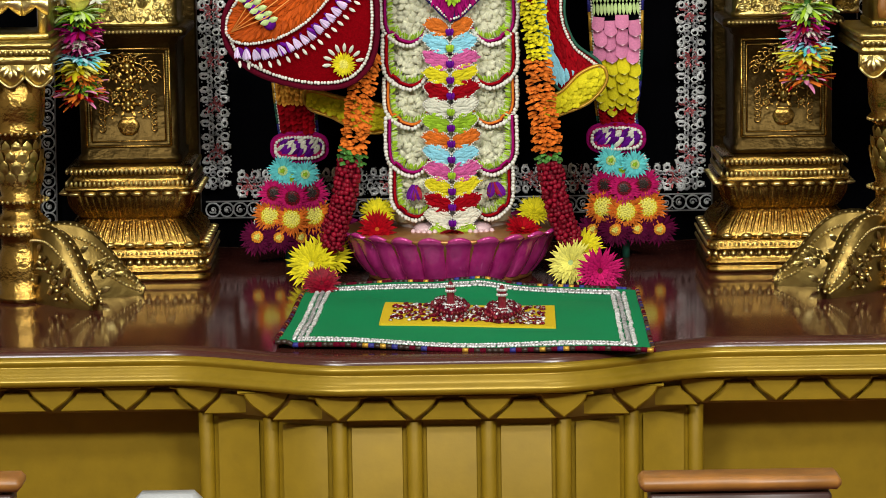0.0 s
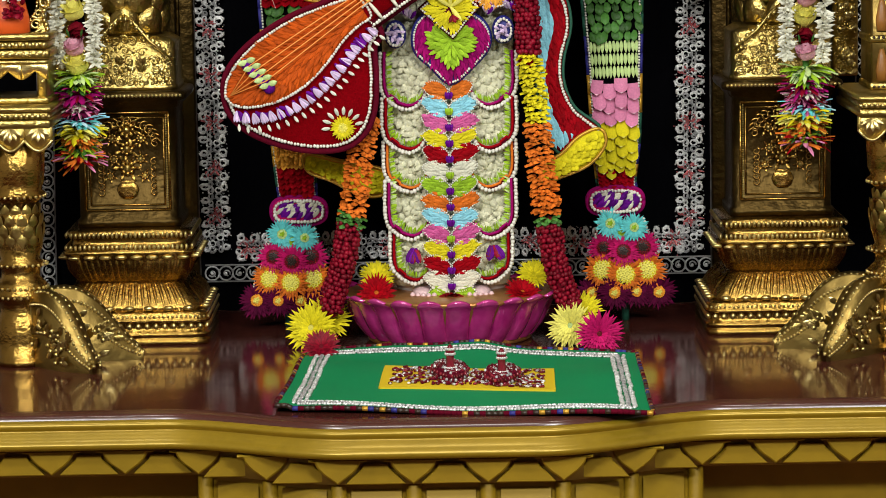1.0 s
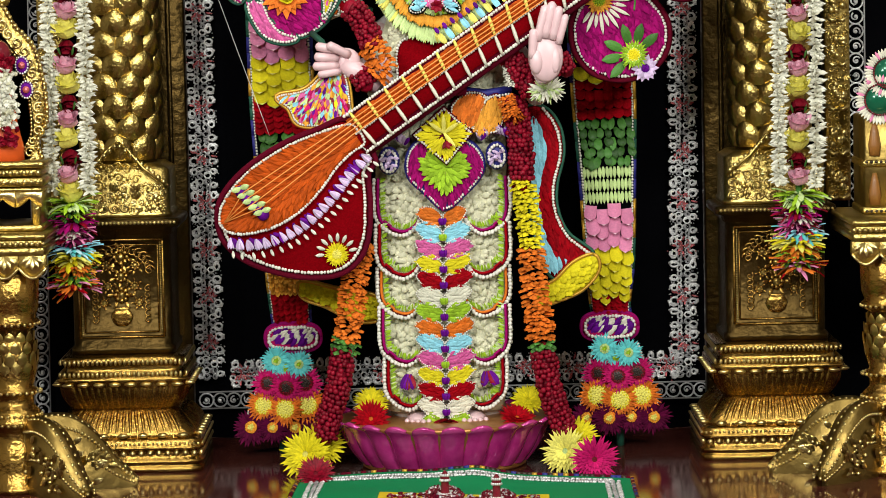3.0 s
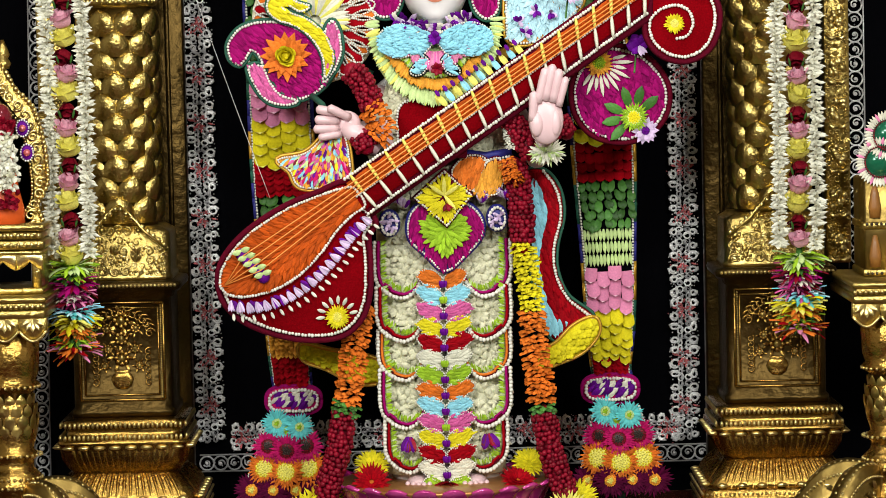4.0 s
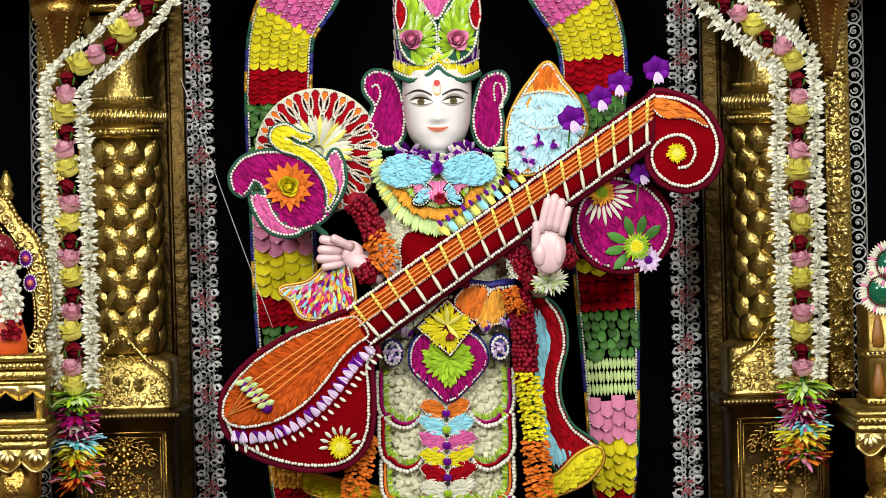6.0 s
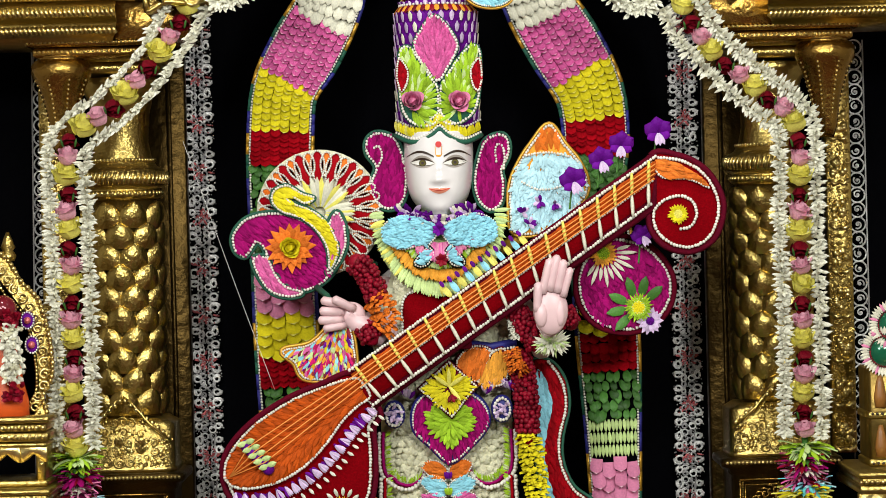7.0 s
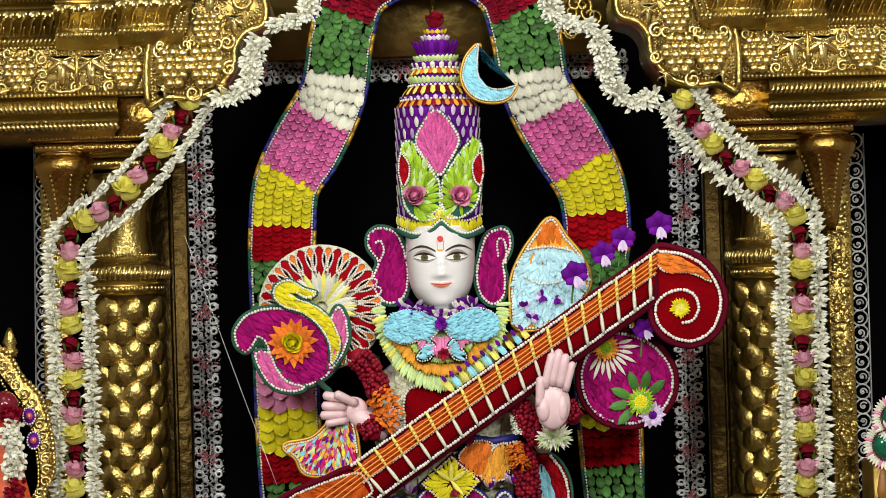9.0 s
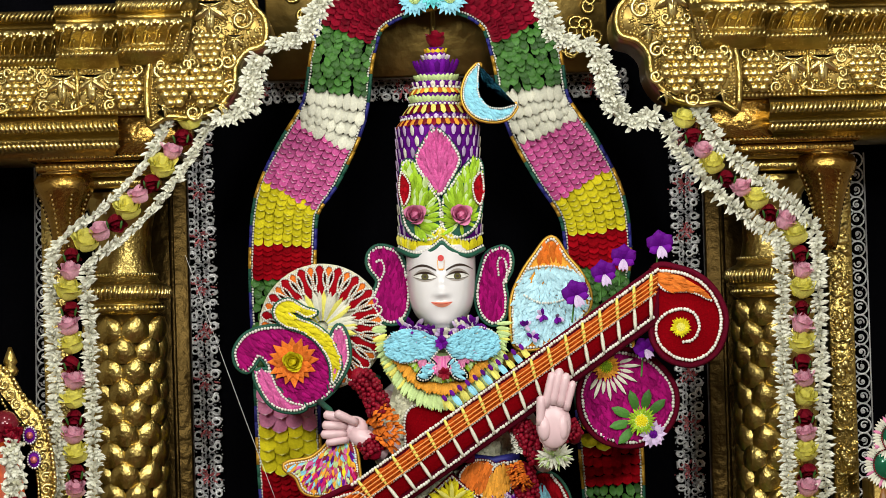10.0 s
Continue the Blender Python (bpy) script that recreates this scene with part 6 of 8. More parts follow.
def daisy_pad():
    poly = curve([(0.329, 1.721), (0.378, 1.717), (0.422, 1.692), (0.45, 1.647), (0.445, 1.598), (0.413, 1.563), (0.364, 1.551), (0.315, 1.565), (0.285, 1.602), (0.28, 1.651), (0.296, 1.689)], 6, True)
    cx, cz = (0.366, 1.633)
    root = thing("daisy_pad", (cx, 6.06, cz), "heart-shaped magenta petal pad with daisies", "ornament")
    board(root, "pad", poly, 6.02, 0.07, VELVET_EDGE, VELVET_EDGE, MAGENTA, 0.026, 0.008, lambda a, b: (0.2, -1), "magenta petal pad", 0.0034, edge=0.010, mess=0.6)
    dx, dz = (0.325, 1.697)
    me = Mesh()
    gerbera(me, (dx, 6.008, dz), 0.026, AMBER, YELLOW, 22, heart_r=0.62, core=LIME)
    for i in range(11):
        a = -2.2 + i * 0.245
        petal(me, (dx + 0.024 * math.cos(a), 6.010, dz + 0.024 * math.sin(a)), (math.cos(a), -0.08, math.sin(a)), IVORY, 0.042 if i % 2 else 0.030, 0.007, 0.12, 0.35)
    place("orange_daisy", me, root, "orange daisy with ivory rays")
    dx, dz = (0.389, 1.592)
    me = Mesh()
    for a in (1.9, 1.3, 0.7, 2.7, 3.3, 3.9):
        petal(me, (dx + 0.02 * math.cos(a), 6.010, dz + 0.02 * math.sin(a)), (math.cos(a), -0.1, math.sin(a)), LEAF, 0.042, 0.018, 0.15, 0.15)
    place("leaves", me, root, "green leaves")
    me = Mesh()
    gerbera(me, (dx, 6.002, dz), 0.026, LIME, PALE_GREEN, 26, heart_r=0.7, core=YELLOW)
    place("green_daisy", me, root, "lime green button daisy")
    me = Mesh()
    dx, dz = (0.411, 1.566)
    gerbera(me, (dx, 6.006, dz), 0.024, LILAC, PURPLE, 14, heart_r=0.3)
    place("white_daisy", me, root, "white daisy tinged purple")


daisy_pad()


# ---- floral arch behind the statue ----
AY = 6.27


def band_at(line, t):
    """Point, across direction and half width at a fraction of a strip's length."""
    n = len(line) - 1
    i = min(int(t * n), n - 1)
    f = t * n - i
    a, b = line[i], line[i + 1]
    p = [a[k] + (b[k] - a[k]) * f for k in range(3)]
    d = (b[0] - a[0], b[1] - a[1])
    k = math.hypot(*d) or 1
    return (p[0], p[1]), (d[0] / k, d[1] / k), p[2]


def arch_strip(root, line, sections):
    """A ribbon of cloth sewn with rows of petals; line runs downwards with half widths."""
    line = [(x, z, w * 0.95) for x, z, w in curve(line, 10)]
    length = sum(math.dist(a[:2], b[:2]) for a, b in zip(line, line[1:]))
    edge_l, edge_r = [], []
    for i in range(61):
        p, d, w = band_at(line, i / 60)
        edge_l.append((p[0] + d[1] * w, p[1] - d[0] * w))
        edge_r.append((p[0] - d[1] * w, p[1] + d[0] * w))
    me = Mesh()
    vs = [(x, AY, z) for x, z in edge_l] + [(x, AY, z) for x, z in edge_r]
    me.add(vs, grid_faces(2, 61), BLACK)
    me.add([(x, AY + 0.02, z) for x, z in edge_l] + [(x, AY + 0.02, z) for x, z in edge_r], grid_faces(2, 61, False, True), BLACK)
    rb = place("ribbon", me, root, "dark backing ribbon")
    # pieced gold, green and blue edging
    for e, s in ((edge_l, 1), (edge_r, -1)):
        me = Mesh()
        for i in range(60):
            mt = (GOLD_CORD, GREEN_CORD, BLUE_CORD)[i // 2 % 3]
            a, b = e[i], e[i + 1]
            tube(me, [(a[0], AY - 0.001, a[1]), (b[0], AY - 0.001, b[1])], 0.0048, mt, 5)
        place("edging", me, rb, "pieced gold, green and blue edging")
        me = Mesh()
        ins = [(x + (q[0] - x) * 0.035, z + (q[1] - z) * 0.035) for (x, z), q in zip(e, edge_r if s == 1 else edge_l)]
        beads(me, ins, AY - 0.010, 0.0027, BEAD, 0.0058, False, 4)
        place("bead_line", me, rb)
    heights = [band_at(line, i / 400)[0][1] for i in range(401)]
    t = 0.0
    for (low, mt, style) in sections:
        end = next((i / 400 for i in range(401) if heights[i] < low), 1.0)
        share = end - t
        if share <= 0.004:
            continue
        me = Mesh()
        l = share * length
        step = {"scale": 0.0115, "leaf": 0.0135, "bud": 0.021, "cup": 0.0125, "thin": 0.0195, "shell": 0.019, "wide": 0.0135}[style]
        rows = max(1, round(l / step))
        for i in range(rows):
            p, d, w = band_at(line, min(1, t + share * (i + 0.15) / rows))
            across = (-d[1], d[0])
            cols = {"scale": 8, "leaf": 7, "bud": 8, "cup": 6, "thin": 13, "shell": 4, "wide": 6}[style]
            cw = 2 * w * 0.90 / cols
            for j in range(cols):
                off = (j + 0.5) / cols * 2 - 1
                if style in ("leaf", "bud") and i % 2:
                    off += 0.5 / cols
                q = (p[0] + across[0] * off * w * 0.90, p[1] + across[1] * off * w * 0.90)
                yy = AY - 0.006 - 0.003 * RNG.random()
                dd = (d[0] + jig(0.1), -0.28, d[1] + jig(0.1))
                if style in ("scale", "cup", "shell", "wide"):
                    lag = step * (0.45 if style == "shell" and j % 2 else 0.15 * jig(1) + 0.12 * (j % 2))
                    # paler lip colours stand in for light on the curled petal ends
                    shell(me, (q[0] + d[0] * lag, yy + 0.002 * (j % 2), q[1] + d[1] * lag), (d[0] + jig(0.16 if style == "shell" else 0.08), -0.22 + jig(0.10), d[1] + jig(0.08)), mt, step * RNG.uniform(1.55, 1.9),
                          cw * (RNG.uniform(0.94, 1.02) if style in ("scale", "wide") else RNG.uniform(1.02, 1.2)), {PINK: PALE_PINK, ROSE_PINK: PALE_PINK, YELLOW: PALE_YELLOW}.get(mt), 0.45, 0.14 if style != "shell" else 0.22)
                elif style == "leaf":
                    petal(me, (q[0], yy, q[1]), (d[0] + jig(0.45), -0.22 + jig(0.12), d[1] + jig(0.4)), mt, step * RNG.uniform(1.5, 2.1), cw * RNG.uniform(0.9, 1.25), 0.22, 0.15, tip=0.6)
                elif style == "bud":
                    petal(me, (q[0], yy, q[1]), (d[0] + jig(0.12), -0.24 + jig(0.05), d[1] + jig(0.12)), mt, step * RNG.uniform(1.6, 2.0), cw * RNG.uniform(1.1, 1.35), 0.2, 0.36, tip=0.85, rows=5)
                else:
                    petal(me, (q[0], yy, q[1]), (d[0] + jig(0.05), -0.12, d[1]), mt, step * 1.25, cw * 1.0, 0.2, 0.5, tip=0.3)
        place("petal_section", me, root)
        t += share


def cuff(root, c, w, h):
    me = Mesh()
    oval = [(c[0] + w * math.copysign(abs(math.cos(a)) ** 0.6, math.cos(a)), c[1] + h * math.copysign(abs(math.sin(a)) ** 0.75, math.sin(a))) for a in [2 * math.pi * i / 36 for i in range(36)]]
    slab(me, oval, AY - 0.025, AY + 0.01, HOT_PINK, 0.008)
    cord(me, oval, AY - 0.015, 0.005, MAGENTA, True)
    cf = place("cuff", me, root, "magenta rimmed oval cuff")
    me = Mesh()
    beads(me, grow(oval, -0.007), AY - 0.028, 0.004, BEAD, 0.0065, True)
    place("cuff_bead_ring", me, cf, "white bud ring")
    me = Mesh()
    ins = grow(oval, -0.010)
    fill(me, ins, AY - 0.027, lambda x, z: PURPLE if math.sin((x - c[0]) * 260 + z * 90) > -0.2 else IVORY, 0.020, 0.009, lambda x, z: (0.7, 0.6), 0.006, 0.3, 0.3)
    place("cuff_petals", me, cf, "purple and white petals")


def tassel(root, top, bottom, half_top, half_bottom):
    """Bell of gerberas in four rows: turquoise, crimson, orange, dark magenta."""
    n = 14
    me = Mesh()
    poly = [(top[0] - half_top, top[1]), (top[0] + half_top, top[1]), (bottom[0] + half_bottom, bottom[1]), (bottom[0] - half_bottom, bottom[1])]
    slab(me, poly, AY - 0.01, AY + 0.01, VELVET_EDGE, 0.004)
    for a, b in ((poly[0], poly[3]), (poly[1], poly[2])):
        beads(me, [a, b], AY - 0.014, 0.0032, BEAD, 0.0062)
    place("tassel_board", me, root, "dark red tassel board")
    at = lambda s, t: (top[0] + (bottom[0] - top[0]) * t + s * (half_top + (half_bottom - half_top) * t), top[1] + (bottom[1] - top[1]) * t)
    rows = ((0.06, (-0.55, 0.5), TEAL, PALE_GREEN, 0.029, LIME), (0.16, (0.0,), TEAL, LIME, 0.026, LIME), (0.37, (-0.66, 0.0, 0.68), HOT_PINK, CRIMSON, 0.033, LINE_DARK),
            (0.66, (-0.62, 0.02, 0.66), ORANGE, YELLOW, 0.036, PALE_YELLOW), (0.95, (-0.80, -0.26, 0.28, 0.82), MAROON, AMBER, 0.034, PALE_YELLOW))
    for t, offs, mt, heart, r, core in rows:
        for k, s in enumerate(offs):
            x, z = at(s, t)
            me = Mesh()
            gerbera(me, (x, AY - 0.020 - 0.008 * (1 - t) - (0.006 if k == 1 else 0), z - (0.008 if k == 1 and t < 0.9 else 0)), r * RNG.uniform(0.93, 1.07), mt, heart, 30, (jig(0.15), -1, jig(0.15)), 2, 0.62 if mt is ORANGE else (0.5 if mt is HOT_PINK else 0.30), core)
            place("gerbera", me, root)


def arch():
    root = thing("floral_arch", (0.012, AY, TOP), "tall arch of petal bands ending in gerbera tassels", "floral arch")
    left = [(*(0.026, 2.469), 0.051), (*(-0.07, 2.451), 0.056), (*(-0.139, 2.411), 0.063), (*(-0.169, 2.327), 0.064), (*(-0.189, 2.215), 0.067), (*(-0.242, 2.115), 0.074),
            (*(-0.286, 2.037), 0.067), (*(-0.297, 1.947), 0.067), (*(-0.299, 1.853), 0.067), (*(-0.297, 1.685), 0.065), (*(-0.295, 1.55), 0.065), (*(-0.292, 1.437), 0.063),
            (*(-0.289, 1.234), 0.052), (*(-0.29, 1.132), 0.042), (*(-0.285, 1.06), 0.038)]
    right = [(*(0.026, 2.469), 0.051), (*(0.11, 2.446), 0.056), (*(0.169, 2.403), 0.065), (*(0.199, 2.317), 0.07), (*(0.216, 2.21), 0.07), (*(0.27, 2.112), 0.076),
             (*(0.318, 2.021), 0.07), (*(0.33, 1.93), 0.067), (*(0.324, 1.839), 0.065), (*(0.337, 1.67), 0.065), (*(0.345, 1.501), 0.064), (*(0.35, 1.332), 0.056),
             (*(0.352, 1.174), 0.049), (*(0.351, 1.095), 0.04), (*(0.355, 1.064), 0.038)]
    arch_strip(root, left, ((2.381, CRIMSON, "cup"), (2.26, LEAF, "leaf"), (2.179, IVORY, "bud"), (2.061, PINK, "scale"), (1.964, YELLOW, "wide"),
                            (1.898, RED, "cup"), (1.685, LEAF, "leaf"), (1.604, ROSE_PINK, "shell"), (1.525, YELLOW, "shell"), (1.451, RED, "cup"),
                            (1.358, LEAF, "leaf"), (1.234, ROSE_PINK, "scale"), (1.135, AMBER, "scale"), (0.0, RED, "cup")))
    arch_strip(root, right, ((2.38, CRIMSON, "cup"), (2.263, LEAF, "leaf"), (2.179, IVORY, "bud"), (2.065, PINK, "scale"), (1.972, YELLOW, "wide"),
                             (1.903, RED, "cup"), (1.67, LEAF, "leaf"), (1.546, YELLOW, "shell"), (1.467, RED, "cup"), (1.371, LEAF, "leaf"),
                             (1.298, PALE_GREEN, "thin"), (1.214, ROSE_PINK, "shell"), (1.122, YELLOW, "shell"), (0.0, RED, "cup")))
    cuff(root, (-0.283, 1.037), 0.055, 0.028)
    cuff(root, (0.349, 1.046), 0.056, 0.028)
    tassel(root, (-0.293, 1.003), (-0.307, 0.851), 0.04, 0.083)
    tassel(root, (0.361, 1.012), (0.366, 0.856), 0.043, 0.085)
    # keystone blossoms
    cx, cz = (0.014, 2.435)
    for k in (-1, 0, 1):
        me = Mesh()
        gerbera(me, (cx + k * 0.035, AY - 0.03, cz + 0.012 * (k == 0)), 0.034, SKY if k else TEAL, PALE_GREEN, 20)
        place("keystone_flower", me, root, "sky blue flower at the top")
    for x, z in (((-0.31, 0.844)), ((0.369, 0.849))):
        me = Mesh()
        tube(me, [(x, AY + 0.015, z - 0.0), (x, AY + 0.02, TOP + 0.001)], 0.008, GREEN_CORD, 8)
        place("foot_rod", me, root)


arch()


def long_garland(name, parts, y, label):
    first = parts[-1][0][-1]
    root = thing("garland", (first[0], y, first[1]), label, "garland", "garlands down the robe")
    for pts, r, mt in parts:
        me = Mesh()
        garland(me, pts, y, r, mt, r * 0.33)
        place(name, me, root)
    return root


long_garland("petal_length", ((((-0.132, 1.255), (-0.143, 1.219), (-0.168, 1.065)), 0.026, ORANGE), (((-0.168, 1.063), (-0.175, 1.041)), 0.026, LEAF),
                              (((-0.175, 1.043), (-0.188, 0.966), (-0.204, 0.916), (-0.216, 0.871)), 0.027, CRIMSON)), 6.0, "garland of orange marigold and dark red petals beside the robe")
long_garland("petal_length", ((((0.157, 1.509), (0.17, 1.443), (0.172, 1.361)), 0.027, CRIMSON), (((0.172, 1.361), (0.182, 1.3), (0.188, 1.232)), 0.023, YELLOW), (((0.188, 1.232), (0.193, 1.146), (0.204, 1.052)), 0.026, ORANGE),
                              (((0.204, 1.049), (0.206, 1.033)), 0.026, LEAF), (((0.206, 1.033), (0.216, 0.968), (0.234, 0.907), (0.25, 0.867)), 0.027, CRIMSON)), 6.0,
             "garland of crimson, yellow and orange petals beside the robe")


def sash():
    poly = curve([(0.187, 1.489), (0.22, 1.488), (0.245, 1.455), (0.252, 1.405), (0.238, 1.345), (0.238, 1.296), (0.259, 1.246), (0.307, 1.206), (0.265, 1.191), (0.235, 1.164), (0.209, 1.214), (0.194, 1.302), (0.202, 1.39), (0.181, 1.445)], 6, True)
    cx, cz = (0.211, 1.324)
    root = thing("sash", (cx, 6.12, cz), "red velvet sash with a sky blue stripe and yellow hem", "sash")
    board(root, "sash_cloth", poly, 6.08, 0.04, VELVET, GREEN_CORD, RED, 0.026, 0.008, lambda a, b: (0.2, -1), "red petal sash", 0.0, lift=0.06)
    line = curve([(0.215, 1.493), (0.241, 1.455), (0.249, 1.405), (0.235, 1.345), (0.236, 1.296), (0.259, 1.244), (0.309, 1.204)], 6)
    me = Mesh()
    beads(me, line, 6.068, 0.0034, BEAD, 0.006)
    place("sash_edging", me, root, "white bud edging")
    stripe = curve([(0.198, 1.478), (0.216, 1.445), (0.221, 1.39), (0.206, 1.324), (0.212, 1.258), (0.236, 1.208), (0.261, 1.196), (0.235, 1.172), (0.211, 1.198), (0.194, 1.28), (0.197, 1.379), (0.19, 1.445)], 5, True)
    me = Mesh()
    slab(me, stripe, 6.072, 6.085, SKY, 0.002)
    fill(me, stripe, 6.071, SKY, 0.026, 0.008, lambda a, b: (0.1, -1), 0.006, 0.08, 0.12)
    place("blue_stripe", me, root, "sky blue petal stripe")
    hem = curve([(0.309, 1.203), (0.315, 1.176), (0.284, 1.141), (0.234, 1.12), (0.201, 1.11), (0.207, 1.137), (0.24, 1.158), (0.272, 1.189)], 5, True)
    board(root, "yellow_hem", hem, 6.066, 0.03, YELLOW, GOLD_CORD, YELLOW, 0.013, 0.012, lambda a, b: (0.6, -0.8), "yellow petal hem", 0, 0.0075, 0.55)
    left = curve([(-0.257, 1.16), (-0.197, 1.145), (-0.11, 1.125), (-0.111, 1.088), (-0.155, 1.087), (-0.209, 1.115), (-0.253, 1.133)], 5, True)
    board(root, "yellow_hem", left, 6.11, 0.03, AMBER, GOLD_CORD, YELLOW, 0.013, 0.012, lambda a, b: (0.2, -1), "yellow petal hem", 0, 0.0075, 0.55)
    me = Mesh()
    box(me, 0.147, cx, 6.10, 6.14, cz, cz + 0.05, VELVET)
    place("tie", me, root)


sash()


# ---- mat, sandals and loose flowers ----
def mat():
    corners = ((-0.288, 5.293), (0.349, 5.183), (0.362, 5.825), (-0.262, 5.942))
    at = lambda u, v: tuple((corners[0][k] * (1 - u) + corners[1][k] * u) * (1 - v) + (corners[3][k] * (1 - u) + corners[2][k] * u) * v for k in (0, 1))
    root = thing("mat", (*at(0.5, 0.5), TOP), "green satin prayer mat with silver braid and yellow centre", "mat")
    high = lambda u, v: TOP + 0.006 + 0.004 * math.sin(u * 9 + v * 4) * math.sin(v * 7 + 1) + (0.010 * abs(math.sin(u * 6.3)) + 0.016 * math.exp(-((u - 0.52) / 0.09) ** 2)) * max(0, v - 0.80) / 0.20 + (0.006 if u < 0.04 and v < 0.1 else 0)
    n = 40

    def sheet(u0, u1, v0, v1, mt, lift, parent, name, label=""):
        me = Mesh()
        vs = []
        for i in range(n + 1):
            for j in range(n + 1):
                u, v = u0 + (u1 - u0) * j / n, v0 + (v1 - v0) * i / n
                vs.append((*at(u, v), high(u, v) + lift))
        me.add(vs, grid_faces(n + 1, n + 1), mt)
        ring = [i for i in range(n + 1)] + [(i + 1) * (n + 1) - 1 for i in range(1, n + 1)] + [n * (n + 1) + i for i in range(n - 1, -1, -1)] + [i * (n + 1) for i in range(n - 1, 0, -1)]
        low = [(vs[i][0], vs[i][1], vs[i][2] - 0.004) for i in ring]
        k = len(ring)
        me.add([vs[i] for i in ring] + low, grid_faces(2, k, True, True), mt)
        return place(name, me, parent, label)
    sheet(0.0, 1.0, 0.0, 1.0, GREEN_SATIN, 0, root, "satin", "green satin cloth")
    sheet(0.26, 0.75, 0.33, 0.68, YELLOW_SATIN, 0.0035, root, "centre_panel", "yellow satin panel")
    # silver braid
    for a, b in (((0.06, 0.06), (0.94, 0.06)), ((0.94, 0.06), (0.94, 0.93)), ((0.94, 0.93), (0.06, 0.93)), ((0.06, 0.93), (0.06, 0.06))):
        me = Mesh()
        for k in range(110):
            t = k / 109
            for w in (-1, 0, 1):
                du, dv = (0.0, 0.018 * w) if a[1] == b[1] else (0.016 * w, 0.0)
                u, v = a[0] + (b[0] - a[0]) * t + du, a[1] + (b[1] - a[1]) * t + dv
                ball(me, (*at(u + jig(0.003), v + jig(0.003)), high(u, v) + 0.002), 0.0042, SILVER if w else SILVER_DIM, 5, 3, 1, 1, 0.6)
        place("braid", me, root, "silver braid")
    for a, b in (((0, 0), (1, 0)), ((1, 0), (1, 1)), ((1, 1), (0, 1)), ((0, 1), (0, 0))):
        me = Mesh()
        for k in range(64):
            t, t2 = k / 64, (k + 1) / 64
            p, q = [(a[0] + (b[0] - a[0]) * s, a[1] + (b[1] - a[1]) * s) for s in (t, t2)]
            tube(me, [(*at(*p), high(*p)), (*at(*q), high(*q))], 0.0045, RNG.choice((VELVET_EDGE, BLUE_CORD, LINE_DARK, LINE_DARK, LINE_DARK, VELVET_EDGE, VELVET_EDGE, GOLD_CORD)), 5)
        tagged(place("piping", me, root, "patchwork piping"), kind="stuff")
    # beaded pattern beside the sandals
    me = Mesh()
    for k in range(1500):
        u, v = RNG.uniform(0.29, 0.72), RNG.uniform(0.36, 0.65)
        if math.sin((v + 0.12 * math.sin(u * 25)) * 75) > -0.35:
            ball(me, (*at(u, v), high(u, v) + 0.006), RNG.uniform(0.0025, 0.0045), RNG.choice((GARNET, GARNET, VELVET_EDGE, SILVER_DIM, VELVET_EDGE, GARNET, SILVER)), 5, 3, 1, 1, 0.6)
    tagged(place("beadwork", me, root, "garnet and silver beadwork"), kind="stuff")
    return at, high


MAT_AT, MAT_HIGH = mat()


def sandal(u, v, s):
    x, y = MAT_AT(u, v)
    z = MAT_HIGH(u, v) + 0.004
    root = thing("sandal", (x, y, z), "small beaded ceremonial sandal with a toe knob", "sandal", "pair of sandals on the mat")
    me = Mesh()
    n = 28
    ring = []
    for i in range(n):
        a = 2 * math.pi * i / n
        w = 0.031 * (1 + 0.25 * math.sin(a)) if math.sin(a) < 0 else 0.031 * (1 + 0.12 * math.sin(a))
        ring.append((x + w * math.cos(a) + 0.006 * s * math.sin(a), y + 0.085 * math.sin(a)))
    vs = []
    for h, k in ((0.0, 0.94), (0.003, 1.0), (0.013, 1.0), (0.016, 0.95)):
        vs += [(x + (a - x) * k, y + (b - y) * k, z + h) for a, b in ring]
    me.add(vs, grid_faces(4, n, True) + [tuple(range(n))[::-1], tuple(range(3 * n, 4 * n))], VELVET_EDGE)
    place("sole", me, root, "dark red sole")
    me = Mesh()
    for i in range(70):
        a = 2 * math.pi * i / 70
        k = int(i * n / 70) % n
        ball(me, (ring[k][0] + jig(0.002), ring[k][1] + jig(0.002), z + 0.006 + 0.007 * (i % 2)), 0.0036, GARNET if i % 4 else SILVER_DIM, 5, 4)
    for i in range(220):
        q = ring[RNG.randrange(n)]
        k = math.sqrt(RNG.random()) * 0.92
        ball(me, (x + (q[0] - x) * k, y + (q[1] - y) * k, z + 0.017 + 0.003 * (1 - k)), 0.0034, RNG.choice((GARNET, GARNET, SILVER_DIM, VELVET_EDGE, VELVET_EDGE, SILVER)), 5, 4)
    place("beading", me, root, "garnet and silver beading")
    me = Mesh()
    lathe(me, (x, y - 0.03, z + 0.014), [(0.010, 0), (0.0095, 0.006), (0.0075, 0.010), (0.007, 0.030), (0.0085, 0.033), (0.0085, 0.039), (0.005, 0.043), (0.002, 0.048)], GARNET, 14)
    place("toe_knob", me, root, "dark red toe knob")
    me = Mesh()
    for h, r in ((0.020, 0.010), (0.045, 0.008), (0.054, 0.008)):
        for i in range(14):
            a = 2 * math.pi * i / 14
            ball(me, (x + r * math.cos(a), y - 0.03 + r * math.sin(a), z + h), 0.003, SILVER, 5, 3)
    place("knob_rings", me, root)


sandal(0.455, 0.52, -1)
sandal(0.600, 0.50, 1)


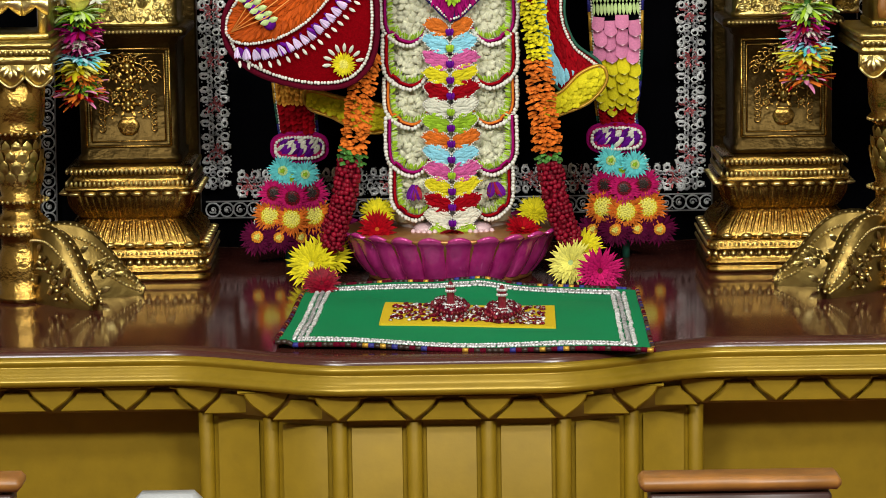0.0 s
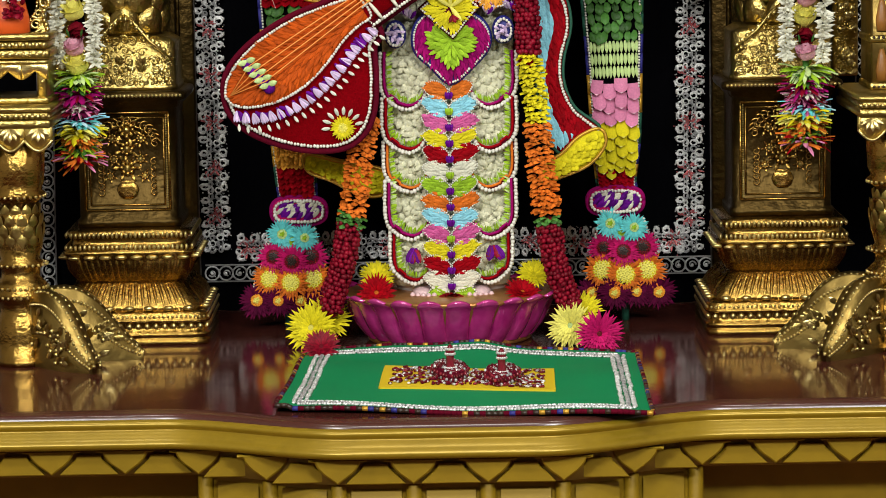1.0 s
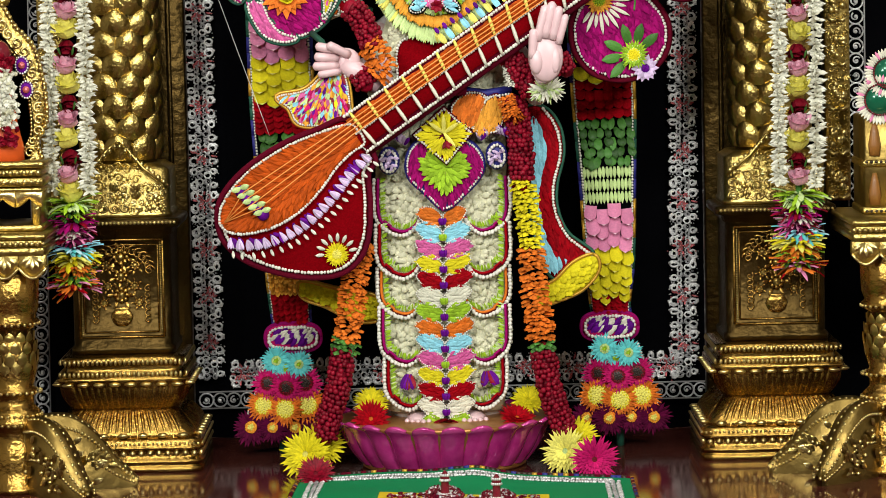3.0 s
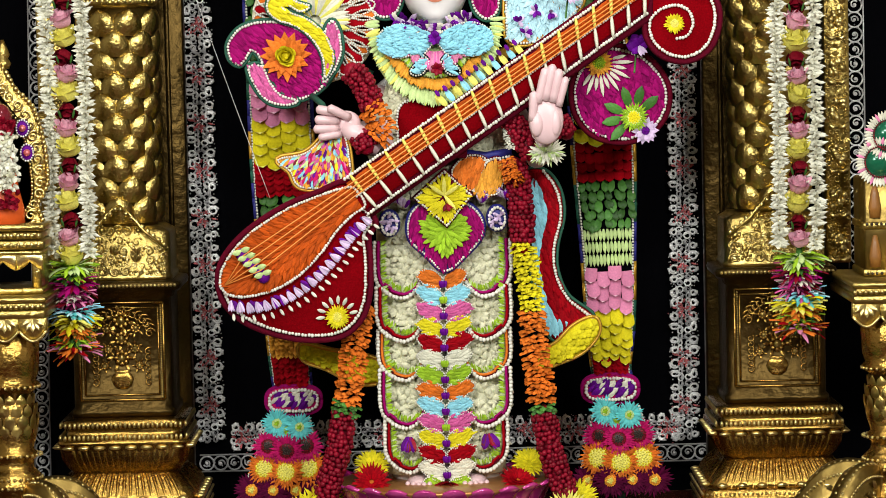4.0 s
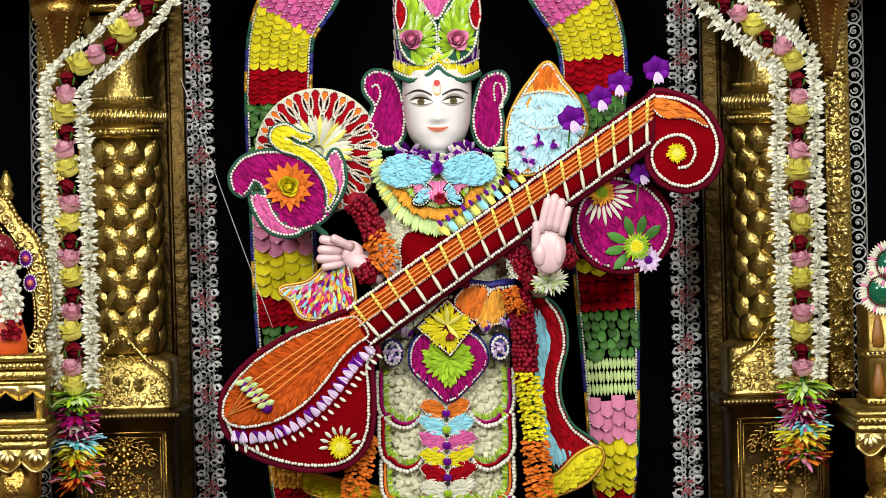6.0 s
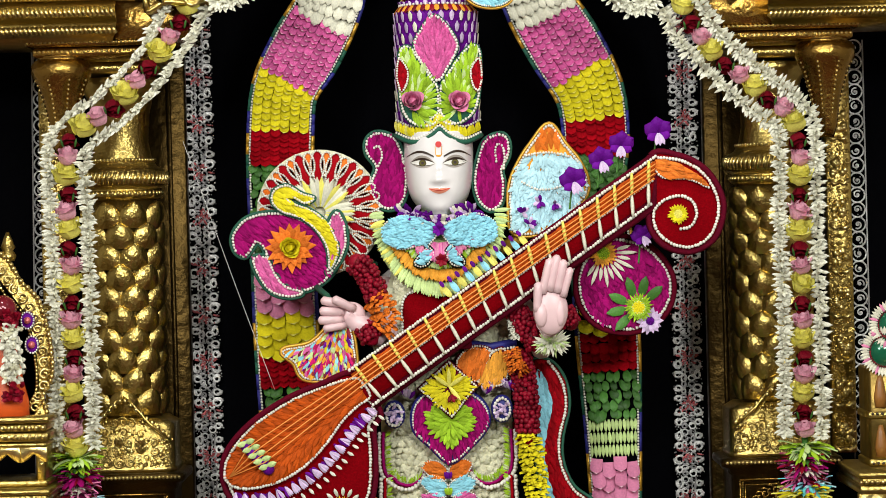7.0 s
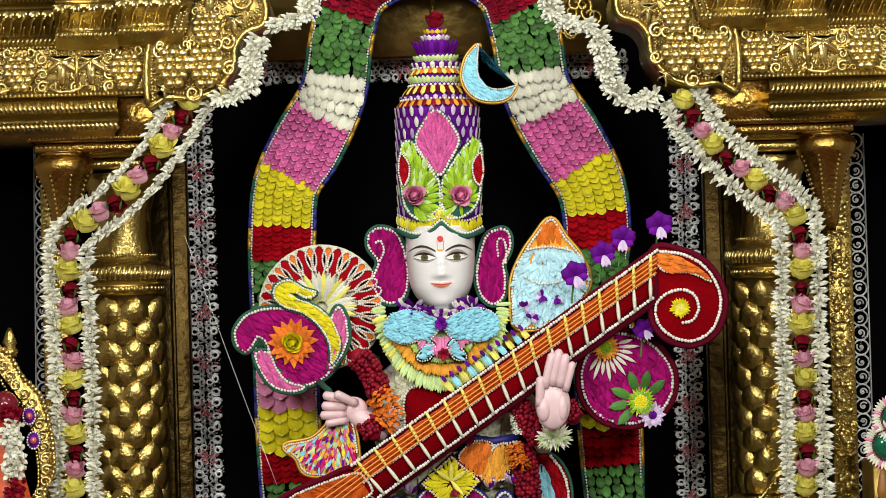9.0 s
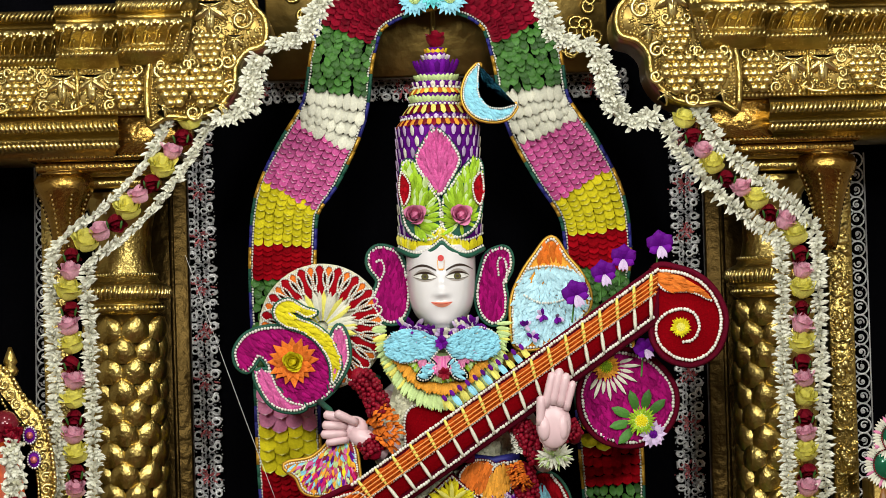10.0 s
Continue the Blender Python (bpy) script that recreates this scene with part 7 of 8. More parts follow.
def cut_flower(c, r, mt, heart, out, label, count=34, core=None, layers=4):
    root = thing("gerbera", c, label, "flower", "flowers at the lotus")
    me = Mesh()
    gerbera(me, c, r, mt, None, count, out, layers)
    place("petals", me, root)
    me = Mesh()
    gerbera(me, c, r * 0.3, heart, heart, 10, out, 1, 0.8, core)
    place("heart", me, root)
    me = Mesh()
    o = Vector(out).normalized()
    p = Vector(c)
    tube(me, [p - o * 0.002, p - o * 0.02, (p.x - o.x * 0.03, p.y - o.y * 0.03, max(TOP + 0.004, p.z - 0.03))], 0.003, LEAF, 6)
    place("stalk", me, root)


lz = LOTUS_TOP
for c, r, mt, heart, out, label in (
        ((-0.126, 6.00, lz + 0.018), 0.036, RED, ORANGE, (0, -1, 0.45), "scarlet gerbera lying on the lotus"),
        ((-0.126, 6.06, lz + 0.042), 0.034, YELLOW, YELLOW, (0, -0.8, 0.8), "yellow gerbera lying on the lotus"),
        ((0.154, 6.00, lz + 0.014), 0.034, RED, ORANGE, (0.2, -0.6, 0.9), "scarlet gerbera lying on the lotus"),
        ((0.178, 6.06, lz + 0.040), 0.034, YELLOW, YELLOW, (0, -0.8, 0.8), "yellow gerbera lying on the lotus"),
        ((*(-0.252, 5.989), TOP + 0.040), 0.048, YELLOW, PALE_YELLOW, (-0.3, -1, 0.4), "yellow chrysanthemum beside the lotus"),
        ((*(-0.224, 6.035), TOP + 0.050), 0.046, YELLOW, AMBER, (0.2, -0.8, 0.6), "yellow chrysanthemum beside the lotus"),
        ((*(-0.23, 5.884), TOP + 0.018), 0.036, CRIMSON, CRIMSON, (0, -0.8, 0.7), "dark red gerbera lying on the granite"),
        ((*(0.246, 5.974), TOP + 0.038), 0.046, PALE_YELLOW, PALE_GREEN, (-0.5, -1, 0.3), "pale yellow chrysanthemum beside the lotus"),
        ((*(0.268, 6.028), TOP + 0.058), 0.042, YELLOW, YELLOW, (0.0, -0.7, 0.8), "yellow chrysanthemum beside the lotus"),
        ((*(0.295, 5.879), TOP + 0.036), 0.043, HOT_PINK, CRIMSON, (0.1, -1, 0.12), "hot pink gerbera facing the hall")):
    cut_flower(c, r, mt, heart, out, label)


# ---- hanging garlands ----
def tassel_skirt(me, c, r, mats, count, drop):
    """A loose ruff of narrow petals of uneven length and droop."""
    for i in range(count):
        a = 2 * math.pi * i / count + jig(0.25)
        b = RNG.uniform(0.45, 1.0)
        petal(me, (c[0] + 0.007 * math.cos(a), c[1] + 0.007 * math.sin(a), c[2] + jig(0.006)), (math.cos(a) * b, math.sin(a) * b, -drop * RNG.uniform(-0.1, 0.9)), RNG.choice(mats), r * RNG.uniform(0.5, 0.95),
              r * RNG.uniform(0.13, 0.24), RNG.uniform(0.1, 0.35), 0.25, out=(math.cos(a) * 0.3, math.sin(a) * 0.3, 1), rows=4)


def hanging_garland(line, gap, y, tass, label):
    root = thing("hanging_garland", (*[line[0][0]], y, line[0][1]), label, "garland", "garlands hung from the beam")
    path = curve(line, 12)
    for s in (-1, 1):
        me = Mesh()
        side = []
        for i, p in enumerate(path):
            a, b = path[max(0, i - 1)], path[min(len(path) - 1, i + 1)]
            k = math.dist(a, b)
            side.append((p[0] - s * gap * (b[1] - a[1]) / k, p[1] + s * gap * (b[0] - a[0]) / k))
        for (x, z), u in along(side, 0.0085):
            for q in range(9):
                a = RNG.uniform(0, 6.28)
                o = Vector((math.cos(a) * abs(u[1]) + 0.2 * jig(1), -abs(math.sin(a)) if RNG.random() < 0.75 else math.sin(a), math.cos(a) * abs(u[0]) + jig(0.5)))
                petal(me, Vector((x + jig(0.003), y, z + jig(0.003))), o, BUD if RNG.random() < 0.88 else IVORY, RNG.uniform(0.013, 0.0235), 0.0064, 0.3, 0.4, rows=3, tip=0.4)
        place("jasmine_string", me, root, "string of white jasmine")
    seq = (PALE_YELLOW, WINE, HALF_PINK)
    for k, ((x, z), u) in enumerate(along(path, 0.0345)):
        me = Mesh()
        mt = seq[k % 3]
        r = {PALE_YELLOW: 0.0235, WINE: 0.0175, HALF_PINK: 0.0195}[mt] * RNG.uniform(0.92, 1.08)
        rose(me, (x + jig(0.003), y - 0.006, z), r, mt, (jig(0.35), -0.45, (0.85 if mt is not WINE else -0.85) + jig(0.25)))
        if mt is WINE:
            for q in (-1, 1):
                petal(me, (x + q * 0.011, y - 0.019, z - 0.014), (q * 0.25, -0.1, 1), LEAF, 0.017, 0.0045, 0.2, 0.2)
        place("rose", me, root)
    x, z0 = tass[0]
    z1 = tass[1]
    skirts = (((LIME, PALE_GREEN), 0.062, 1.0), ((LIME, LEAF), 0.052, 1.3), ((MAGENTA, CRIMSON), 0.060, 0.8), ((IVORY, ROSE_PINK), 0.050, 1.4), ((CRIMSON, MAROON, PINK), 0.050, 0.9), ((SKY, TEAL, PALE_SKY), 0.056, 0.8), ((YELLOW, PALE_YELLOW), 0.064, 0.6), ((AMBER, ORANGE), 0.054, 1.2),
              ((LEAF, LIME), 0.050, 0.9), ((RED, ORANGE, ROSE_PINK), 0.058, 0.6))
    for k, (mts, r, drop) in enumerate(skirts):
        me = Mesh()
        tassel_skirt(me, (x + jig(0.004), y + 0.01, z0 + (z1 - z0) * k / 9), r * 0.94, mts, 64, drop)
        place("petal_skirt", me, root)
    me = Mesh()
    tube(me, [(x, y + 0.01, z0 + 0.03), (x, y + 0.01, z1)], 0.006, LEAF, 6)
    place("tassel_cord", me, root)


hanging_garland([(-0.445, 2.202), (-0.517, 2.087), (-0.600, 1.999), (-0.673, 1.950), (-0.692, 1.903), (-0.689, 1.756), (-0.687, 1.643), (-0.688, 1.350)], 0.034, 6.0,
                ((-0.687, 1.33), 1.174), "garland of white jasmine and roses ending in a rainbow tassel")
hanging_garland([(0.476, 2.177), (0.53, 2.089), (0.611, 2.011), (0.69, 1.944), (0.699, 1.879), (0.697, 1.718), (0.7, 1.61), (0.698, 1.334)], 0.035, 6.0,
                ((0.701, 1.321), 1.184), "garland of white jasmine and roses ending in a rainbow tassel")


def jasmine_loop(pts, y, r):
    root = thing("jasmine_loop", (pts[0][0], y, pts[0][1]), "thick loop of white jasmine buds hung on gold", "garland", "jasmine loops on the beam")
    me = Mesh()
    for (x, z), u in along(curve(list(pts), 8), 0.008):
        for q in range(13):
            a = RNG.uniform(0, 6.28)
            o = Vector((math.cos(a), -abs(math.sin(a)), jig(0.8)))
            petal(me, Vector((x, y, z)) + o * r * 0.5, o + Vector((0, 0, -0.3)), BUD, 0.016, 0.0065, 0.3, 0.4, rows=3, tip=0.4)
    tagged(place("jasmine", me, root), kind="stuff")
    me = Mesh()
    tube(me, [(x, y + 0.004, z) for x, z in curve(list(pts), 6)], r * 0.45, IVORY, 6)
    place("thread", me, root)


jasmine_loop(((-0.179, 2.429), (-0.207, 2.387), (-0.235, 2.339), (-0.284, 2.324)), 5.97, 0.020)
jasmine_loop(((-0.315, 2.303), (-0.331, 2.261), (-0.34, 2.213), (-0.379, 2.189), (-0.4, 2.193)), 5.97, 0.022)
jasmine_loop(((0.212, 2.418), (0.232, 2.364), (0.253, 2.32), (0.311, 2.308)), 5.97, 0.020)
jasmine_loop(((0.322, 2.297), (0.338, 2.243), (0.356, 2.183), (0.398, 2.157), (0.426, 2.176)), 5.97, 0.022)


# ---- beam over the pillars ----
MID = (PILLAR_L + PILLAR_R) / 2


def grapes(me, c, size, y, rng):
    """A hanging bunch: plump rows that narrow downwards, under two curled leaves."""
    for row in range(5):
        n = (3, 4, 4, 3, 2)[row]
        for k in range(n):
            u = k - (n - 1) / 2
            ball(me, (c[0] + u * size * 0.215, y - size * (0.12 - 0.035 * abs(u)), c[1] + size * (0.34 - row * 0.185) + rng.uniform(-0.012, 0.012) * size), size * 0.150, GOLD_RAISED, 9, 6, 0.95, 0.75, 0.78)
    ball(me, (c[0], y + size * 0.02, c[1]), size * 0.46, GOLD, 12, 8, 0.9, 0.22, 1.0)
    for q in (-1, 1):
        scroll(me, (c[0] + q * size * 0.30, c[1] + size * 0.54), size * 0.17, y - 0.003, GOLD_RAISED, 1.2, q, 1.57 + q * 1.57, size * 0.045)


def vine_leaf(me, c, size, y):
    """A five-lobed leaf with toothed, pointed lobes and a raised vein on each."""
    lobes = ((-1.57, 0.62), (-0.62, 0.50), (-2.52, 0.50), (0.40, 0.40), (2.74, 0.40))
    hub = (c[0], c[1] + size * 0.16)
    poly = []
    for i in range(72):
        a = 2 * math.pi * i / 72
        r = 0.17
        for b, l in lobes:
            d = abs((a - b + math.pi) % (2 * math.pi) - math.pi)
            r = max(r, l * max(0.0, 1 - d / 0.62) ** 0.75 + 0.02)
        r *= 1.0 if i % 2 else 0.90
        poly.append((hub[0] + size * r * math.cos(a), hub[1] + size * r * math.sin(a)))
    slab(me, poly, y - 0.007, y + 0.002, GOLD_RAISED, 0.003)
    for a, l in lobes:
        tube(me, [(hub[0] + math.cos(a) * size * l * q, y - 0.007 - 0.003 * (1 - q), hub[1] + math.sin(a) * size * l * q) for q in (0.0, 0.3, 0.6, 0.9)], size * 0.03, GOLD_RAISED, 5, lambda t: 1.2 - 0.9 * t)


def beam(s, name_side):
    mx = lambda x: MID + s * abs(x - MID)
    rng = random.Random(3)
    zf0, zf1 = 2.202, 2.299
    root = thing("beam", (mx(PILLAR_L), 6.1, zf0), "embossed gold beam with grapes and vine leaves ending in a scroll bracket", "beam", "beams over the pillars")
    xa, xb = mx(-1.05), mx(-0.492)
    x0, x1 = min(xa, xb), max(xa, xb)
    me = Mesh()
    box(me, x0, x1, 6.0, 6.35, zf0, zf1, GOLD_DULL, 0.002)
    place("frieze", me, root)
    # mouldings under the frieze, above the capital: smooth slope, roped shelf, cove, rope, abacus
    me = Mesh()
    bx1 = mx(-0.590)
    prof = [(0.30, 0.0), (0.008, 0.0), (0.002, -0.006), (-0.022, -0.012), (-0.030, -0.013), (-0.032, -0.018), (-0.030, -0.031), (-0.022, -0.033), (-0.002, -0.040), (0.004, -0.048), (-0.014, -0.052), (-0.018, -0.057), (-0.014, -0.063),
            (0.010, -0.066), (0.018, -0.070), (0.022, -0.076), (0.30, -0.078)]
    vs = []
    for o, h in prof:
        inset = s * max(0.0, o) * 0.5
        vs += [(xa, 6.0 + o, zf0 + h), (bx1 + inset, 6.0 + o, zf0 + h)]
    me.add(vs, grid_faces(len(prof), 2, False, s > 0) + [tuple(range(1, 2 * len(prof), 2))], GOLD)
    for i in range(52):
        q = xa + (bx1 - xa) * (i + 0.5) / 52
        tube(me, [(q - s * 0.003, 5.969, zf0 - 0.031), (q + s * 0.002, 5.966, zf0 - 0.024), (q + s * 0.004, 5.970, zf0 - 0.015)], 0.0036, GOLD_RAISED, 5)
        tube(me, [(q - s * 0.004, 5.986, zf0 - 0.063), (q, 5.981, zf0 - 0.057), (q + s * 0.004, 5.987, zf0 - 0.051)], 0.0042, GOLD_RAISED, 5)
    place("shelf", me, root, "roped gold shelf")
    me = Mesh()
    a, b = mx(-0.770), mx(-0.505)
    for z, h, y0, e in ((2.118, 0.012, 6.035, 0.0), (2.098, 0.018, 6.05, 0.012)):
        box(me, min(a, b) + e, max(a, b) - e, y0, 6.33, z, z + h, GOLD_COPPERY, 0.004)
        bead_row(me, min(a, b) + e, max(a, b) - e, y0 - 0.001, z + h * 0.6, 0.0032, GOLD_RAISED, 0.0085, 0.8)
    a, b = mx(-0.60), mx(-0.455)
    box(me, min(a, b), max(a, b), 6.03, 6.33, 2.128, zf0, GOLD_COPPERY, 0.004)
    place("abacus", me, root, "square gold slab over the drop")
    # frieze relief: grapes and leaves in turn, with a break where the beam steps forward
    me = Mesh()
    zc, hh = (zf0 + zf1) / 2, zf1 - zf0
    for q, what in ((-0.572, 0), (-0.640, 1), (-0.696, 1), (-0.776, 0), (-0.845, 1), (-0.915, 0), (-0.985, 1)):
        if what:
            vine_leaf(me, (mx(q), zc + 0.006), hh * 0.78, 5.996)
        else:
            grapes(me, (mx(q), zc - 0.002), hh * 0.74, 5.995, rng)
    for q in (-0.606, -0.668, -0.733, -0.812, -0.880, -0.950):
        for dz, r in ((0.024, 0.013), (-0.006, 0.011), (-0.030, 0.012)):
            scroll(me, (mx(q), zc + dz), r, 5.996, GOLD_RAISED, 1.3, rng.choice((-1, 1)), rng.uniform(0, 6.28), 0.0030)
    relief(me, x0, x1, zf0 + 0.010, zf1 - 0.004, 5.999, GOLD, rng, 0.015)
    bead_row(me, x0, x1, 5.998, zf0 + 0.004, 0.0035, GOLD_RAISED, 0.008)
    bead_row(me, x0, x1, 5.998, zf1 - 0.002, 0.0030, GOLD_RAISED, 0.007)
    tube(me, [(mx(-0.667), 5.997, zf0 + 0.004), (mx(-0.667), 5.990, zc), (mx(-0.667), 5.997, zf1)], 0.0045, GOLD, 6)
    for k in range(3):
        q = -0.60 - 0.068 * k * 2
        tube(me, [(mx(q - 0.05), 5.996, zf0 + 0.022), (mx(q - 0.075), 5.993, zf0 + 0.010), (mx(q - 0.10), 5.993, zf0 + 0.008), (mx(q - 0.13), 5.996, zf0 + 0.020)], 0.0032, GOLD_RAISED, 5)
    place("grape_relief", me, root, "embossed grapes and vine leaves")
    # cornice: three lengths, each standing further forward; stamped hollow, leafy lip, rope and capping
    for i, (qa, qb, yo, up) in enumerate(((-1.05, -0.704, 0.0, 0.0), (-0.704, -0.585, -0.022, 0.008), (-0.585, -0.458, -0.036, 0.012))):
        me = Mesh()
        a, b = sorted((mx(qa), mx(qb)))
        y, z = 6.0 + yo, zf1 + up
        prof = [(0.30, -0.016), (0.004, -0.016), (-0.004, 0.004), (-0.010, 0.008), (-0.008, 0.014), (0.006, 0.018), (0.004, 0.026), (-0.006, 0.038), (-0.024, 0.050), (-0.034, 0.056), (-0.036, 0.064), (-0.030, 0.068), (0.0, 0.070),
                (0.004, 0.076), (-0.012, 0.080), (-0.020, 0.084), (-0.022, 0.100), (-0.016, 0.104), (0.30, 0.106)]
        vs = []
        for o, h in prof:
            lean = (z + h - 2.318) * 0.30 if i == 2 else 0.0
            pair = [(a, y + o, z + h), (b, y + o, z + h)]
            inner = 1 if s < 0 else 0
            p = pair[inner]
            pair[inner] = (p[0] - s * lean, p[1], p[2])
            vs += pair
        me.add(vs, grid_faces(len(prof), 2, False, True) + [tuple(range(0, 2 * len(prof), 2)), tuple(range(1, 2 * len(prof), 2))[::-1]], GOLD)
        n = int((b - a) / 0.0085)
        for j in range(n):
            p = a + (b - a) * (j + 0.5) / n
            tube(me, [(p - 0.003, y - 0.008, z + 0.006), (p, y - 0.012, z + 0.009), (p + 0.003, y - 0.009, z + 0.014)], 0.0028, GOLD_RAISED, 5)
            tube(me, [(p - 0.004, y - 0.021, z + 0.084), (p - 0.001, y - 0.025, z + 0.091), (p + 0.006, y - 0.023, z + 0.100)], 0.0026, GOLD_RAISED, 5)
        n = int((b - a) / 0.019)
        for j in range(n):
            p = a + (b - a) * (j + 0.5) / n
            tube(me, [(p - 0.006, y + 0.004, z + 0.022), (p - 0.001, y - 0.005, z + 0.034), (p + 0.003, y - 0.020, z + 0.046), (p + 0.010, y - 0.030, z + 0.052)], 0.0022, GOLD_RAISED, 5, lambda t: 0.5 + 0.8 * t)
            tube(me, [(p + 0.003, y + 0.003, z + 0.022), (p + 0.006, y - 0.008, z + 0.038)], 0.0013, GOLD, 5)
        n = int((b - a) / 0.024)
        for j in range(n):
            p = a + (b - a) * (j + 0.5) / n
            for q in (-0.9, -0.3, 0.3, 0.9):
                petal(me, (p, y - 0.036, z + 0.064), (math.sin(q), -0.25, -0.35 - 0.3 * math.cos(q)), GOLD_RAISED, 0.014, 0.0075, 0.3, 0.25, rows=3)
        place("cornice_step", me, root)
    # scroll bracket
    pts = [(-0.535, 2.176), (-0.494, 2.188), (-0.456, 2.185), (-0.413, 2.194), (-0.38, 2.219), (-0.361, 2.253), (-0.357, 2.286), (-0.338, 2.309), (-0.307, 2.321), (-0.297, 2.349), (-0.303, 2.382), (-0.326, 2.409),
           (-0.336, 2.447), (-0.379, 2.481), (-0.438, 2.483), (-0.462, 2.375), (-0.478, 2.316), (-0.532, 2.299)]
    pts = [(mx(x), z) for x, z in pts]
    sm = curve(pts, 5, True)
    me = Mesh()
    slab(me, sm, 5.975, 6.2, GOLD_DULL, 0.006)
    br = place("scroll_bracket", me, root, "leaf-edged gold bracket")
    me = Mesh()
    cord(me, grow(sm, -0.006), 5.974, 0.0058, GOLD, True, 6)
    beads(me, grow(sm, -0.016), 5.973, 0.0030, GOLD_RAISED, 0.0064, True)
    place("bracket_rim", me, br)
    me = Mesh()
    inn = grow(sm, -0.020)
    relief(me, min(p[0] for p in sm), max(p[0] for p in sm), 2.175, 2.47, 5.974, GOLD, rng, 0.0155, inn)
    for c, q in (((-0.480, 2.250), 0.078), ((-0.421, 2.250), 0.080), ((-0.416, 2.322), 0.064)):
        grapes(me, (mx(c[0]), c[1]), q, 5.970, rng)
    for c, q in (((-0.410, 2.385), 0.085), ((-0.363, 2.330), 0.050), ((-0.392, 2.205), 0.040), ((-0.500, 2.206), 0.040)):
        vine_leaf(me, (mx(c[0]), c[1]), q, 5.971)
    for c, r, h in (((-0.350, 2.375), 0.022, 1), ((-0.352, 2.420), 0.020, -1), ((-0.445, 2.200), 0.018, 1), ((-0.505, 2.280), 0.016, -1), ((-0.378, 2.295), 0.016, 1), ((-0.375, 2.245), 0.015, -1)):
        scroll(me, (mx(c[0]), c[1]), r, 5.970, GOLD_RAISED, 1.4, h * s, 1.0, 0.0042)
    place("bracket_relief", me, br, "embossed grapes and leaves")
    # banded jamb above the bracket
    me = Mesh()
    for k in range(2):
        w = 0.012 * k
        p = [(mx(x), z) for x, z in ((-0.462, 2.312), (-0.449, 2.36), (-0.430, 2.457))]
        tube(me, [(x + s * w, 5.955, z) for x, z in p], 0.0035, GOLD_RAISED, 6)
        beads(me, [(x + s * (w + 0.006), z) for x, z in p], 5.953, 0.0032, GOLD_RAISED, 0.0065)
    place("jamb_bead", me, root)
    # hanging bell below the shelf
    me = Mesh()
    bxx, bz = mx(-0.708), 2.06
    lathe(me, (bxx, 6.09, bz), [(0.014, -0.15), (0.020, -0.13), (0.024, -0.105), (0.031, -0.065), (0.041, -0.032), (0.049, -0.012), (0.056, 0.000), (0.059, 0.012), (0.058, 0.024), (0.051, 0.033), (0.043, 0.036), (0.048, 0.039), (0.048, 0.042)], GOLD_COPPERY, 28)
    bell = place("hanging_bell", me, root, "smooth gold bell-shaped drop")
    me = Mesh()
    for i in range(8):
        a = 2 * math.pi * (i + 0.5) / 8
        o = Vector((math.cos(a), math.sin(a), 0))
        side = Vector((-o.y, o.x, 0))
        c = Vector((bxx, 6.09, bz))
        for q in (-1, 1):
            for k in range(3):
                petal(me, c + o * 0.057 + side * q * 0.004 * k + Vector((0, 0, 0.022 - 0.002 * k)), side * q * (0.12 + 0.14 * k) - o * 0.12 + Vector((0, 0, -0.9)), GOLD, 0.020 - 0.003 * k, 0.0045, 0.03, 0.1, out=o, rows=3)
        for k in range(14):
            t = k / 13
            r = 0.053 - 0.034 * t ** 0.75
            ball(me, c + o * r + Vector((0, 0, -0.006 - 0.115 * t)), 0.0024, GOLD_RAISED, 5, 3)
    place("bell_leaves", me, bell)
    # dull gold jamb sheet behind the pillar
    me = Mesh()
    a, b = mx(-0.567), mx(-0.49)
    box(me, min(a, b), max(a, b), 6.33, 6.38, TOP + 0.001, zf0 - 0.02, GOLD_DARK, 0.003)
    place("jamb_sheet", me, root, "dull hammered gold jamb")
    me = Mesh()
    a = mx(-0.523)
    tube(me, [(a, 6.325, TOP + 0.02), (a + 0.002, 6.325, (TOP + zf0) / 2), (a, 6.325, zf0 - 0.03)], 0.005, GOLD_DARK, 6)
    place("jamb_bead", me, root)
    # carved outer strip with bunches of leaves
    me = Mesh()
    a = mx(0.807)
    box(me, a - 0.025, a + 0.025, 6.24, 6.30, 1.288, zf0 - 0.06, GOLD, 0.003)
    relief(me, a - 0.023, a + 0.023, 1.292, zf0 - 0.062, 6.239, GOLD, rng, 0.0155)
    z = 1.299
    while z < zf0 - 0.08:
        for k in range(11):
            ball(me, (a + jig(0.013), 6.238, z + 0.03 + jig(0.018)), 0.0075, GOLD_RAISED, 6, 4)
        for q in (-1, 1):
            tube(me, [(a, 6.236, z - 0.002), (a + q * 0.010, 6.232, z - 0.006), (a + q * 0.021, 6.236, z + 0.003)], 0.004, GOLD_RAISED, 5)
        z += 0.088
    place("carved_strip", me, root, "gold strip embossed with leaf bunches")
    return root


beam(-1, "L")
beam(1, "R")


